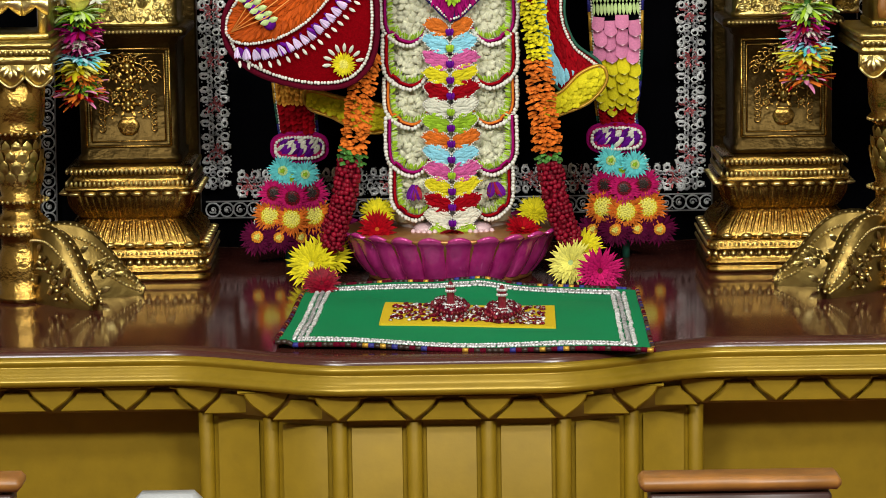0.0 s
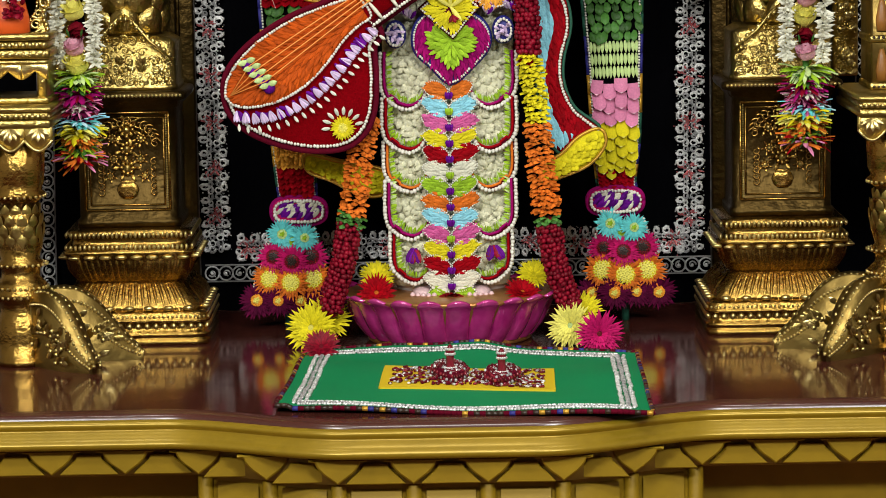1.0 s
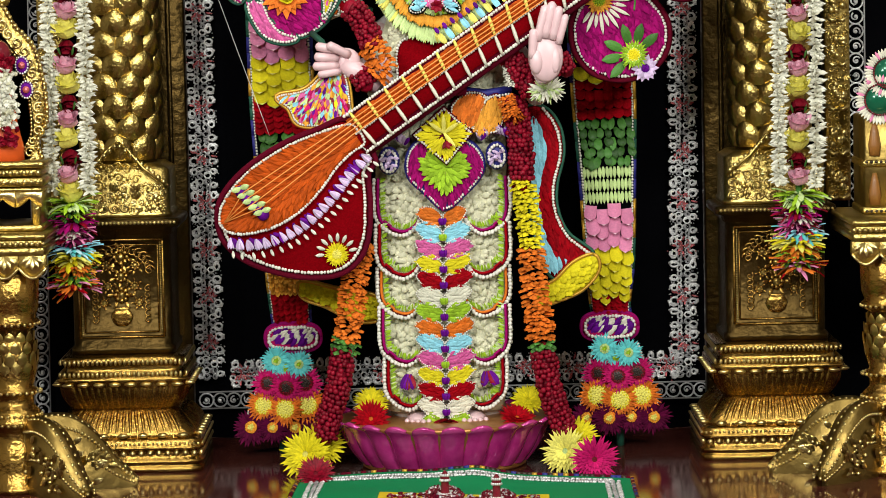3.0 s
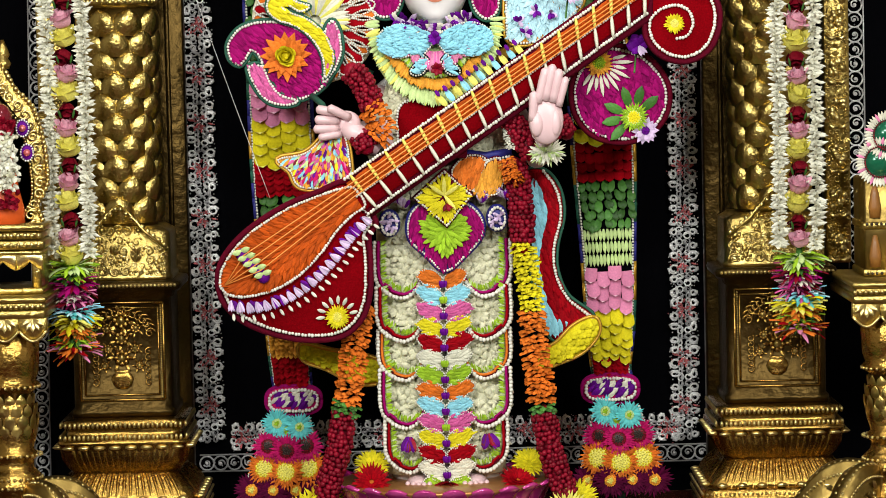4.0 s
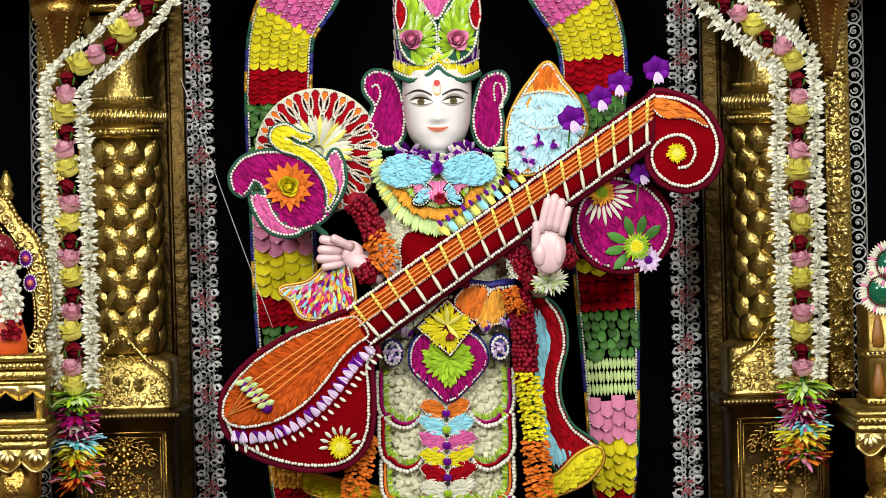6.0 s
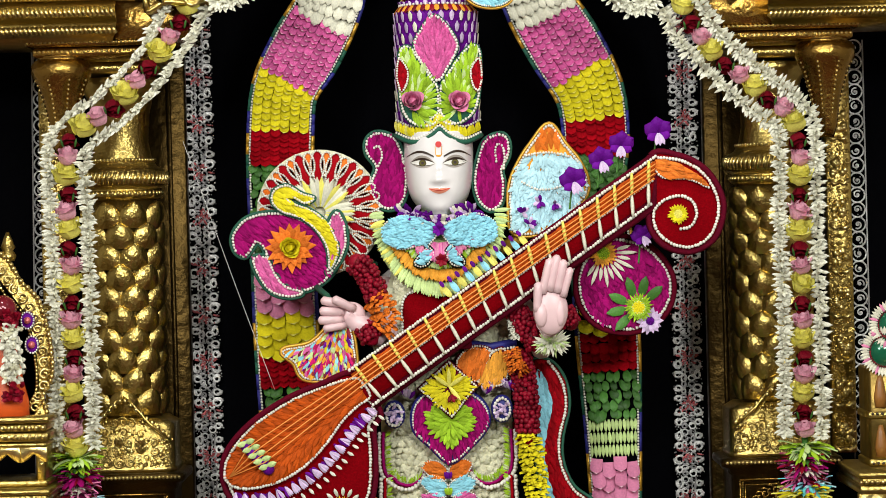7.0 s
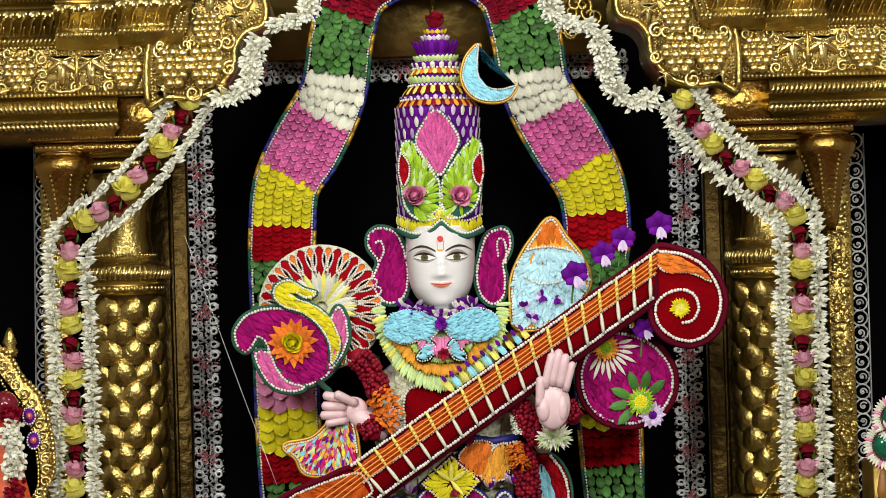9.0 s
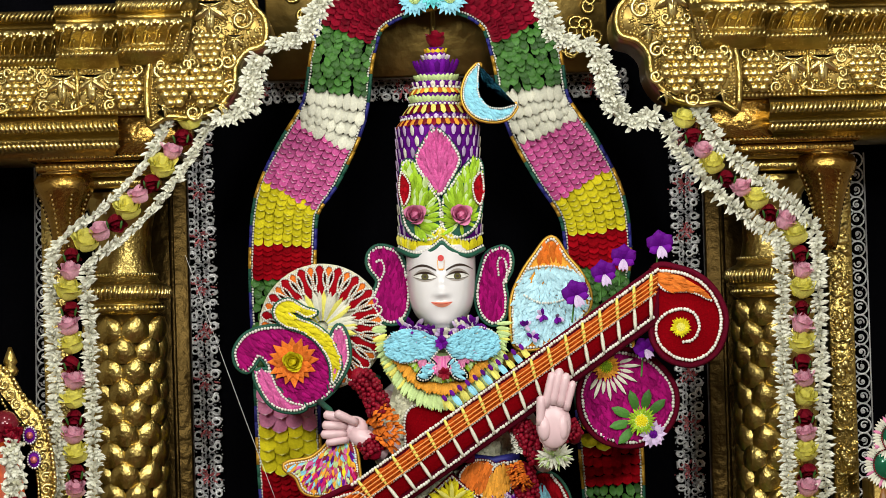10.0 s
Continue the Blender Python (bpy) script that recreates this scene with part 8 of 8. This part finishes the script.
# dark gold arch head between the brackets, behind the floral arch
def arch_head():
    root = thing("arch_head", (MID, 6.4, 2.38), "dark gold arch head behind the floral arch", "arch")
    me = Mesh()
    x0, x1 = -0.327, 0.369
    box(me, x0, x1, 6.40, 6.46, 2.294, 2.611, GOLD_DULL, 0.004)
    place("sheet", me, root, "dull hammered gold sheet")
    me = Mesh()
    for s in (-1, 1):
        c = (MID + s * (0.27), 2.403)
        for k in range(10):
            scroll(me, (c[0] + jig(0.05), c[1] + jig(0.07)), 0.018, 6.397, GOLD, 1.3, s, k, 0.004)
    tube(me, [(MID - 0.02, 6.396, 2.3), (MID - 0.015, 6.39, 2.403), (MID - 0.02, 6.396, 2.565)], 0.005, GOLD, 6)
    place("scrollwork", me, root)


arch_head()


# ---- lace ----
def lace_motif(red, seed=1):
    """Wired silver scrolls crowded with small beads; every other motif carries a spray of pink sequins."""
    me = Mesh()
    rg = random.Random(seed)
    for s in (-1, 1):
        for q in (-1, 1):
            for cx, cz, r0, w0 in ((0.0200, 0.0150, 0.0105, rg.uniform(-0.9, 0.9)), (0.0085, 0.0070, 0.0085, rg.uniform(0, 6.28)), (0.0085, 0.0215, 0.0070, rg.uniform(0, 6.28))):
                pts = []
                wx, wz = rg.uniform(0.7, 1.15), rg.uniform(0.7, 1.2)
                for i in range(11):
                    a = i / 10 * 1.35 * 2 * math.pi
                    r = r0 * (1 - 0.5 * i / 10)
                    pts.append((s * (cx + wx * r * math.cos(a + w0)), -0.002 - 0.002 * rg.random(), q * (cz + wz * r * math.sin(a + w0))))
                tube(me, pts, 0.0027 if r0 > 0.009 else 0.0020, SILVER if r0 > 0.009 or rg.random() < 0.4 else SILVER_DIM, 5)
    for k in range(46):
        ball(me, (rg.uniform(-0.031, 0.031), -0.004, rg.uniform(-0.028, 0.028)), rg.uniform(0.0011, 0.0022), SILVER if k % 3 == 0 else SILVER_DIM, 5, 3)
    if red:
        for k in range(22):
            a, d = rg.uniform(0, 6.28), rg.uniform(0, 0.018)
            petal(me, (d * math.cos(a), -0.004, d * math.sin(a)), (math.cos(a + rg.uniform(-1, 1)), -0.2, math.sin(a + rg.uniform(-1, 1))), LACE_RED, rg.uniform(0.006, 0.012), 0.0045, 0.25, 0.2, rows=3)
        for k in range(26):
            ball(me, (rg.gauss(0, 0.012), -0.006, rg.gauss(0, 0.012)), 0.0018, LACE_RED if k % 3 else SILVER, 5, 3)
    return me


def lace_band(a, b, y, parent, name, wide=1.0, pitch=0.049, reds=True):
    """A run of lace motifs from a to b, each an object on one shared mesh."""
    made = []
    base = Vector(parent["spot"])
    for k, ((x, z), u) in enumerate(along([a, b], pitch)):
        red = reds and k % 2 == 0
        data = LACE[(1 if red else 0) + 2 * RNG.randrange(3)]
        ob = new(name, data)
        ob.parent = parent
        ob["spot"] = tuple(base)
        ang = math.atan2(u[0], u[1])
        ob.matrix_local = Matrix.Translation(Vector((x, y, z)) - base) @ Matrix.Rotation(ang, 4, "Y") @ Matrix.Diagonal((wide, 1, pitch / 0.054, 1))
        made.append(ob)
    return made


def mesh_data(name, me):
    data = bpy.data.meshes.new(name)
    data.from_pydata(me.v, [], me.f)
    for mt in me.mats:
        data.materials.append(mt)
    data.polygons.foreach_set("material_index", me.m)
    data.polygons.foreach_set("use_smooth", [True] * len(me.f))
    return data


LACE = [mesh_data("lace_motif", lace_motif(k % 2 == 1, k)) for k in range(6)]
LY = 6.495
lace_band((-0.478, 2.299), (-0.466, 0.931), LY, curtain, "lace_motif")
lace_band((0.524, 2.283), (0.516, 0.927), LY, curtain, "lace_motif")
lace_band((-0.37, 2.284), (0.401, 2.277), LY, curtain, "lace_motif")
lace_band((-0.425, 0.936), (0.491, 0.937), LY, curtain, "lace_motif")


def ring_lace(a, b, y, parent, r=0.0135, dim=False):
    """A chain of wired rings, each with a bead at its heart, between two cords."""
    me = Mesh()
    mt = SILVER_DIM if dim else SILVER
    for (x, z), u in along([a, b], r * 1.9):
        ring = [(x + r * 0.98 * math.cos(q * math.pi / 6), y + 0.001 * (q % 2), z + r * 0.98 * math.sin(q * math.pi / 6)) for q in range(13)]
        tube(me, ring, 0.0020, mt, 5)
        scroll(me, (x + jig(0.001), z + jig(0.001)), r * 0.55, y, mt, 1.1, 1, RNG.uniform(0, 6.28), 0.0018)
        ball(me, (x, y - 0.002, z), r * 0.22, SILVER, 6, 4)
        for q in range(3):
            ball(me, (x + jig(r), y - 0.001, z + jig(r)), 0.0016, SILVER_DIM, 5, 3)
    for s in (-1, 1):
        k = math.dist(a, b)
        n = ((b[1] - a[1]) / k, -(b[0] - a[0]) / k)
        tube(me, [(p[0] + s * n[0] * r * 1.15, y, p[1] + s * n[1] * r * 1.15) for p in (a, b)], 0.0018, SILVER_DIM, 5)
    tagged(place("lace_edge", me, parent, "silver ring lace"), kind="stuff")


ring_lace((-0.491, 0.882), (0.559, 0.883), LY, curtain, 0.015, True)
ring_lace((-0.799, 2.158), (-0.817, 0.863), LY, curtain, 0.014, True)
ring_lace((0.877, 2.12), (0.879, 1.258), LY, curtain, 0.016)
lace_band((-0.953, 2.288), (-0.825, 2.308), LY, curtain, "lace_motif")
lace_band((0.889, 2.185), (1.006, 2.186), LY, curtain, "lace_motif")


def curtain_thread():
    me = Mesh()
    (ax, az), (bx, bz) = (-0.467, 1.93), (-0.304, 1.456)
    n = 12
    tube(me, [(ax + (bx - ax) * i / n, 5.96 - 0.02 * i / n, az + (bz - az) * i / n - 0.004 * math.sin(math.pi * i / n)) for i in range(n + 1)], 0.00045, SILVER, 5)
    solid("thread", me, "thin silver thread tied from the pillar to the veena", "thread")


curtain_thread()


# ---- side thrones ----
def side_table(s, ztop):
    """Gold side throne: scalloped table on a turned leg with leaf-shaped feet."""
    mx = lambda x: MID + s * abs(x - MID)
    xl = mx(-0.791)
    cy = 5.87
    root = thing("side_throne", (xl, cy, TOP), "gold side throne with a scalloped apron on a turned leg", "throne", "side thrones")
    edge = mx(-0.715)
    far = mx(-1.25)
    a, b = min(edge, far), max(edge, far)
    me = Mesh()
    for dz, h, e in ((0.0, 0.010, 0.0), (-0.014, 0.014, 0.006), (-0.030, 0.016, 0.002)):
        box(me, a + (e if s > 0 else 0), b - (0 if s > 0 else e), 5.80 + e, 6.15, ztop + dz - 0.010, ztop + dz - 0.010 + h, GOLD, 0.003)
    bead_row(me, a, b, 5.803, ztop - 0.018, 0.0048, GOLD_RAISED, 0.010)
    place("table_top", me, root, "beaded gold table top")
    me = Mesh()
    n = 9
    w = 0.052
    x = edge
    for k in range(n):
        x0, x1 = x, x + s * w
        pts = [(x0, ztop - 0.038)] + [(x0 + (x1 - x0) * i / 8, ztop - 0.062 - 0.020 * math.sin(math.pi * i / 8)) for i in range(9)] + [(x1, ztop - 0.038)]
        slab(me, pts, 5.806, 5.82, GOLD, 0.002)
        cord(me, pts[1:-1], 5.804, 0.003, GOLD_RAISED)
        for i in range(5):
            aa = math.pi * (1.15 + 0.7 * i / 4)
            petal(me, ((x0 + x1) / 2, 5.804, ztop - 0.042), (math.cos(aa), -0.1, math.sin(aa)), GOLD_RAISED, 0.024, 0.010, 0.25, 0.25, rows=3)
        x = x1
    place("apron", me, root, "scalloped embossed apron")
    # turned leg
    zl = ztop - 0.045 - TOP
    me = Mesh()
    lathe(me, (xl, cy, TOP), [(0.052, 0.0), (0.052, 0.012), (0.046, 0.016), (0.050, 0.05), (0.046, 0.085), (0.040, 0.10), (0.040, 0.118), (0.050, 0.124), (0.052, 0.136), (0.047, 0.142), (0.050, 0.152), (0.044, 0.158), (0.036, 0.166), (0.036, 0.180),
                              (0.043, 0.186), (0.043, 0.194), (0.036, 0.200), (0.043, 0.225), (0.046, 0.255), (0.041, 0.285), (0.034, 0.305), (0.044, 0.312), (0.052, 0.322), (0.044, 0.330), (0.050, 0.345), (0.055, zl)], GOLD_COPPERY, 32)
    leg = place("leg", me, root, "turned gold leg")
    me = Mesh()
    for i in range(5):
        for j in range(12):
            aa = 2 * math.pi * (j + 0.5 * (i % 2)) / 12
            o = Vector((math.cos(aa), math.sin(aa), 0))
            r = (0.037, 0.043, 0.046, 0.044, 0.039)[i]
            petal(me, Vector((xl, cy, TOP + 0.204 + 0.018 * i)) + o * r, (0, 0, 1), GOLD, 0.028, 0.020, 0.12, 0.12, out=o)
    for z in (0.130, 0.147, 0.190, 0.318):
        for j in range(26):
            aa = 2 * math.pi * j / 26
            ball(me, (xl + 0.051 * math.cos(aa), cy + 0.051 * math.sin(aa), TOP + z), 0.0035, GOLD_RAISED, 5, 3)
    place("leg_leaves", me, leg, "embossed leaf scales")
    # curved feet, one forward, one to the inner side
    for k, (dx, dy, l) in enumerate(((-s * 0.62, -0.55, 0.17), (-s * 0.95, 0.15, 0.19))):
        me = Mesh()
        d = Vector((dx, dy, 0)).normalized()
        nrm = Vector((-d.y, d.x, 0))
        vs = []
        for i in range(13):
            t = i / 12
            r = 0.035 + l * t
            top = 0.122 * (1 - t) ** 0.8 * (1 + 0.35 * math.sin(math.pi * t)) + 0.012 + 0.030 * math.sin(math.pi * min(1, t * 1.25)) * t
            wv = 0.012 + 0.010 * math.sin(math.pi * t)
            base = Vector((xl, cy, TOP)) + d * r
            vs += [base - nrm * wv, base - nrm * wv + Vector((0, 0, top)), base + Vector((0, 0, top + 0.008)), base + nrm * wv + Vector((0, 0, top)), base + nrm * wv]
        me.add(vs, grid_faces(13, 5) + [(0, 1, 2, 3, 4), tuple(range(64, 59, -1))], GOLD_DULL)
        ft = place("foot", me, root, "leaf-shaped curved foot")
        me = Mesh()
        for q in (-1, 1):
            rng = random.Random(k)
            for i in range(34):
                t = rng.uniform(0.0, 0.72)
                h = rng.uniform(0.12, 0.75)
                top = 0.122 * (1 - t) ** 0.8 * (1 + 0.35 * math.sin(math.pi * t)) + 0.012
                wv = 0.0125 + 0.010 * math.sin(math.pi * t)
                p = Vector((xl, cy, TOP + top * h)) + d * (0.035 + l * t) + nrm * q * (wv + 0.003)
                up = rng.uniform(-0.2, 1.0)
                petal(me, p, d * 0.7 + Vector((0, 0, up)) + nrm * q * 0.1, GOLD_RAISED if i % 3 == 0 else GOLD, rng.uniform(0.016, 0.026), 0.011, 0.12, 0.15, out=nrm * q, rows=3)
                if i % 2:
                    ball(me, p, 0.0045, GOLD_RAISED, 6, 4)
            for i in range(60):
                # beaded ribs that follow the curve of the foot
                t, h = (i % 30) / 29 * 0.96, (0.48, 0.86)[i // 30]
                top = 0.122 * (1 - t) ** 0.8 * (1 + 0.35 * math.sin(math.pi * t)) + 0.012 + 0.030 * math.sin(math.pi * min(1, t * 1.25)) * t
                wv = 0.0125 + 0.010 * math.sin(math.pi * t)
                ball(me, Vector((xl, cy, TOP + top * h)) + d * (0.035 + l * t) + nrm * q * wv, 0.0034, GOLD_RAISED, 5, 4)
            for i in range(18):
                t = i / 17
                top = 0.122 * (1 - t) ** 0.8 * (1 + 0.35 * math.sin(math.pi * t)) + 0.014 + 0.030 * math.sin(math.pi * min(1, t * 1.25)) * t
                p = Vector((xl, cy, TOP + top)) + d * (0.035 + l * t) + nrm * q * 0.008
                ball(me, p, 0.0042, GOLD_RAISED, 5, 4)
        place("foot_relief", me, ft)
    return root, mx


ZT_L = 1.289
ZT_R = 1.282
side_table(-1, ZT_L)
side_table(1, ZT_R)


def small_throne():
    """Gold seat with an arched back on the left side table."""
    e = -0.727
    z0 = ZT_L
    root = thing("small_throne", (e - 0.1, 5.95, z0), "small gold throne with an arched back and banded seat", "throne")
    me = Mesh()
    zs = 1.42
    for za, zb, o in ((z0, z0 + 0.012, 0.0), (zs - 0.058, zs - 0.048, 0.0), (zs - 0.046, zs - 0.030, -0.004), (zs - 0.028, zs - 0.014, 0.0), (zs - 0.012, zs, -0.006)):
        box(me, e - 0.30, e - o, 5.87 + o, 6.05, za, zb, GOLD, 0.003)
    for zz in (zs - 0.038, zs - 0.021):
        bead_row(me, e - 0.28, e, 5.868, zz, 0.0055, GOLD_RAISED, 0.0125)
    box(me, e - 0.022, e - 0.004, 5.875, 6.04, z0 + 0.01, zs - 0.05, GOLD, 0.004)
    place("seat", me, root, "banded gold seat")
    me = Mesh()
    x = e
    for k in range(5):
        pts = [(x, zs - 0.056)] + [(x - 0.05 * i / 8, zs - 0.070 - 0.016 * abs(math.cos(math.pi * i / 8))) for i in range(9)] + [(x - 0.05, zs - 0.056)]
        slab(me, pts, 5.872, 5.882, GOLD_RAISED, 0.002)
        x -= 0.05
    place("seat_apron", me, root)
    arc = curve([(-0.84, 1.741), (-0.804, 1.716), (-0.778, 1.672), (-0.745, 1.634), (-0.728, 1.57), (-0.723, 1.495), (-0.742, 1.453), (-0.732, 1.418)], 7)
    inner = [(x - 0.030, z - 0.025) for x, z in arc]
    me = Mesh()
    slab(me, arc + inner[::-1], 5.95, 5.98, GOLD, 0.004)
    beads(me, arc, 5.947, 0.005, GOLD_RAISED, 0.009)
    beads(me, inner, 5.947, 0.0036, GOLD_RAISED, 0.007)
    mid = [((a[0] + b[0]) / 2, (a[1] + b[1]) / 2) for a, b in zip(arc, inner)]
    for (x, z), u in along(mid, 0.022):
        scroll(me, (x, z), 0.011, 5.947, GOLD_RAISED, 1.3, 1, RNG.uniform(0, 6), 0.003)
    place("arched_back", me, root, "leafy arched gold back")
    for px, pz in ((-0.765, 1.598), (-0.758, 1.552)):
        me = Mesh()
        petal_ring = [(px + 0.012 * math.cos(i * 0.4), pz + 0.016 * math.sin(i * 0.4)) for i in range(16)]
        slab(me, petal_ring, 5.93, 5.955, PURPLE, 0.003)
        ball(me, (px, 5.928, pz), 0.007, LACE_RED, 8, 6)
        beads(me, petal_ring, 5.928, 0.0022, SILVER, 0.005, True)
        place("jewel", me, root, "purple jewel with a pink heart")
    me = Mesh()
    lathe(me, (-0.803, 5.965, 1.71), [(0.012, 0), (0.016, 0.01), (0.010, 0.02), (0.014, 0.026), (0.009, 0.04), (0.003, 0.055)], GOLD, 12)
    place("finial", me, root)


small_throne()


def small_figure():
    """A plain draped figure in orange with a white garland, mostly out of view."""
    me = Mesh()
    x, z = -0.81, 1.419
    lathe(me, (x, 5.93, z), [(0.045, 0.0), (0.044, 0.03), (0.034, 0.07), (0.030, 0.11), (0.026, 0.15), (0.012, 0.17)], ORANGE_SATIN, 20, sy=0.7)
    ball(me, (x, 5.92, z + 0.20), 0.028, GARNET, 14, 10)
    solid("statue", me, "small draped figure in orange satin on the throne", "statue")
    root = thing("garland", (x, 5.90, z + 0.09), "thick white flower garland on the small figure", "garland")
    me = Mesh()
    for k in range(150):
        t = RNG.random()
        petal(me, (x + 0.020 + jig(0.016), 5.892 + jig(0.006), z + 0.07 + 0.10 * t), (jig(1), -0.6, jig(1)), BUD if RNG.random() < 0.85 else CREAM, 0.018, 0.009, 0.3, 0.3, rows=3)
    for k in range(40):
        petal(me, (x + 0.024 + jig(0.012), 5.890 + jig(0.005), z + 0.045 + jig(0.014)), (jig(1), -0.6, jig(1)), CRIMSON, 0.016, 0.010, 0.3, 0.3, rows=3)
        petal(me, (x + 0.016 + jig(0.014), 5.890 + jig(0.005), z + 0.185 + jig(0.012)), (jig(1), -0.6, jig(1)), CRIMSON, 0.016, 0.010, 0.3, 0.3, rows=3)
    tagged(place("blossoms", me, root), kind="stuff")


small_figure()


def right_seat():
    x0 = 0.818
    z0 = ZT_R
    zc = 1.469
    root = thing("carved_seat", (x0 + 0.1, 6.0, z0), "small carved seat with painted relief panels", "seat")
    me = Mesh()
    box(me, x0, x0 + 0.25, 5.95, 6.1, z0, zc, GOLD_DULL, 0.004)
    box(me, x0 - 0.004, x0 + 0.25, 5.945, 6.1, (z0 + zc) / 2 - 0.004, (z0 + zc) / 2 + 0.010, GOLD, 0.003)
    box(me, x0 - 0.004, x0 + 0.25, 5.945, 6.1, z0, z0 + 0.014, GOLD, 0.003)
    place("body", me, root, "dull gold body")
    for row in range(2):
        me = Mesh()
        zz = z0 + 0.018 + row * (zc - z0) / 2
        for k in range(4):
            x = x0 + 0.020 + k * 0.034
            lathe(me, (x, 5.948, zz), [(0.010, 0), (0.012, 0.02), (0.008, 0.045), (0.004, 0.06)], (WOOD, EMERALD, GARNET, WOOD)[k], 10, sy=0.6)
        bead_row(me, x0, x0 + 0.2, 5.944, zz - 0.012, 0.003, LINE_DARK, 0.009)
        place("relief_band", me, root, "painted relief figures as plain shapes")
    cush = thing("cushion", (x0 + 0.05, 5.95, zc), "green enamel scalloped back with a pale pink frill", "cushion")
    for c, r in (((0.849, 1.499), 0.030), ((0.866, 1.549), 0.030)):
        me = Mesh()
        lathe(me, (c[0], 5.95, c[1]), [(0.001, -0.004), (r, -0.003), (r, 0.003), (0.001, 0.004)], EMERALD, 20)
        me.v = [(x, 5.95 + (z - c[1]), c[1] + (y - 5.95)) for x, y, z in me.v]
        lobe = place("lobe", me, cush, "green enamel lobe")
        me = Mesh()
        for i in range(44):
            a = 2 * math.pi * i / 44
            petal(me, (c[0] + r * math.cos(a), 5.947, c[1] + r * math.sin(a)), (math.cos(a), -0.1, math.sin(a)), ROSE_PINK if i % 5 == 0 else IVORY, 0.018, 0.006, 0.1, 0.2, rows=3)
            ball(me, (c[0] + r * 0.96 * math.cos(a), 5.943, c[1] + r * 0.96 * math.sin(a)), 0.0022, GARNET, 5, 3)
        place("frill", me, lobe, "pale pink frill")
    me = Mesh()
    box(me, x0 + 0.02, x0 + 0.1, 5.955, 5.975, zc - 0.004, zc + 0.07, EMERALD, 0.004)
    place("backing", me, cush)


right_seat()


# ---- in front of the altar ----
def barrier_post(x, y, ztop, w):
    root = thing("barrier_post", (x, y, 0), "brown varnished barrier post with a dark shaft and flat cap", "post", "barrier posts before the altar")
    me = Mesh()
    box(me, x - w / 2, x + w / 2, y - 0.03, y + 0.03, ztop - 0.018, ztop, WOOD, 0.008)
    place("cap", me, root, "light brown wooden cap")
    me = Mesh()
    box(me, x - w / 2 + 0.012, x + w / 2 - 0.012, y - 0.022, y + 0.022, 0.0, ztop - 0.022, WOOD_DARK, 0.004)
    place("shaft", me, root, "dark wooden shaft")


barrier_post(0.379, 4.0, 0.857, 0.26)
barrier_post(-0.645, 4.0, 0.87, 0.194)


def grey_box():
    root = thing("speaker_box", (-0.448, 4.95, 0), "grey rounded box standing before the altar", "box")
    me = Mesh()
    x0, x1, z = -0.508, -0.385, 0.634
    box(me, x0, x1, 4.9, 4.97, 0.0, z, GREY_BOX, 0.02)
    place("body", me, root, "grey plastic body")
    me = Mesh()
    box(me, x0 + 0.01, x1 - 0.01, 4.898, 4.902, 0.05, z - 0.02, SILVER_DIM, 0.001)
    place("grille", me, root, "darker grille")


grey_box()
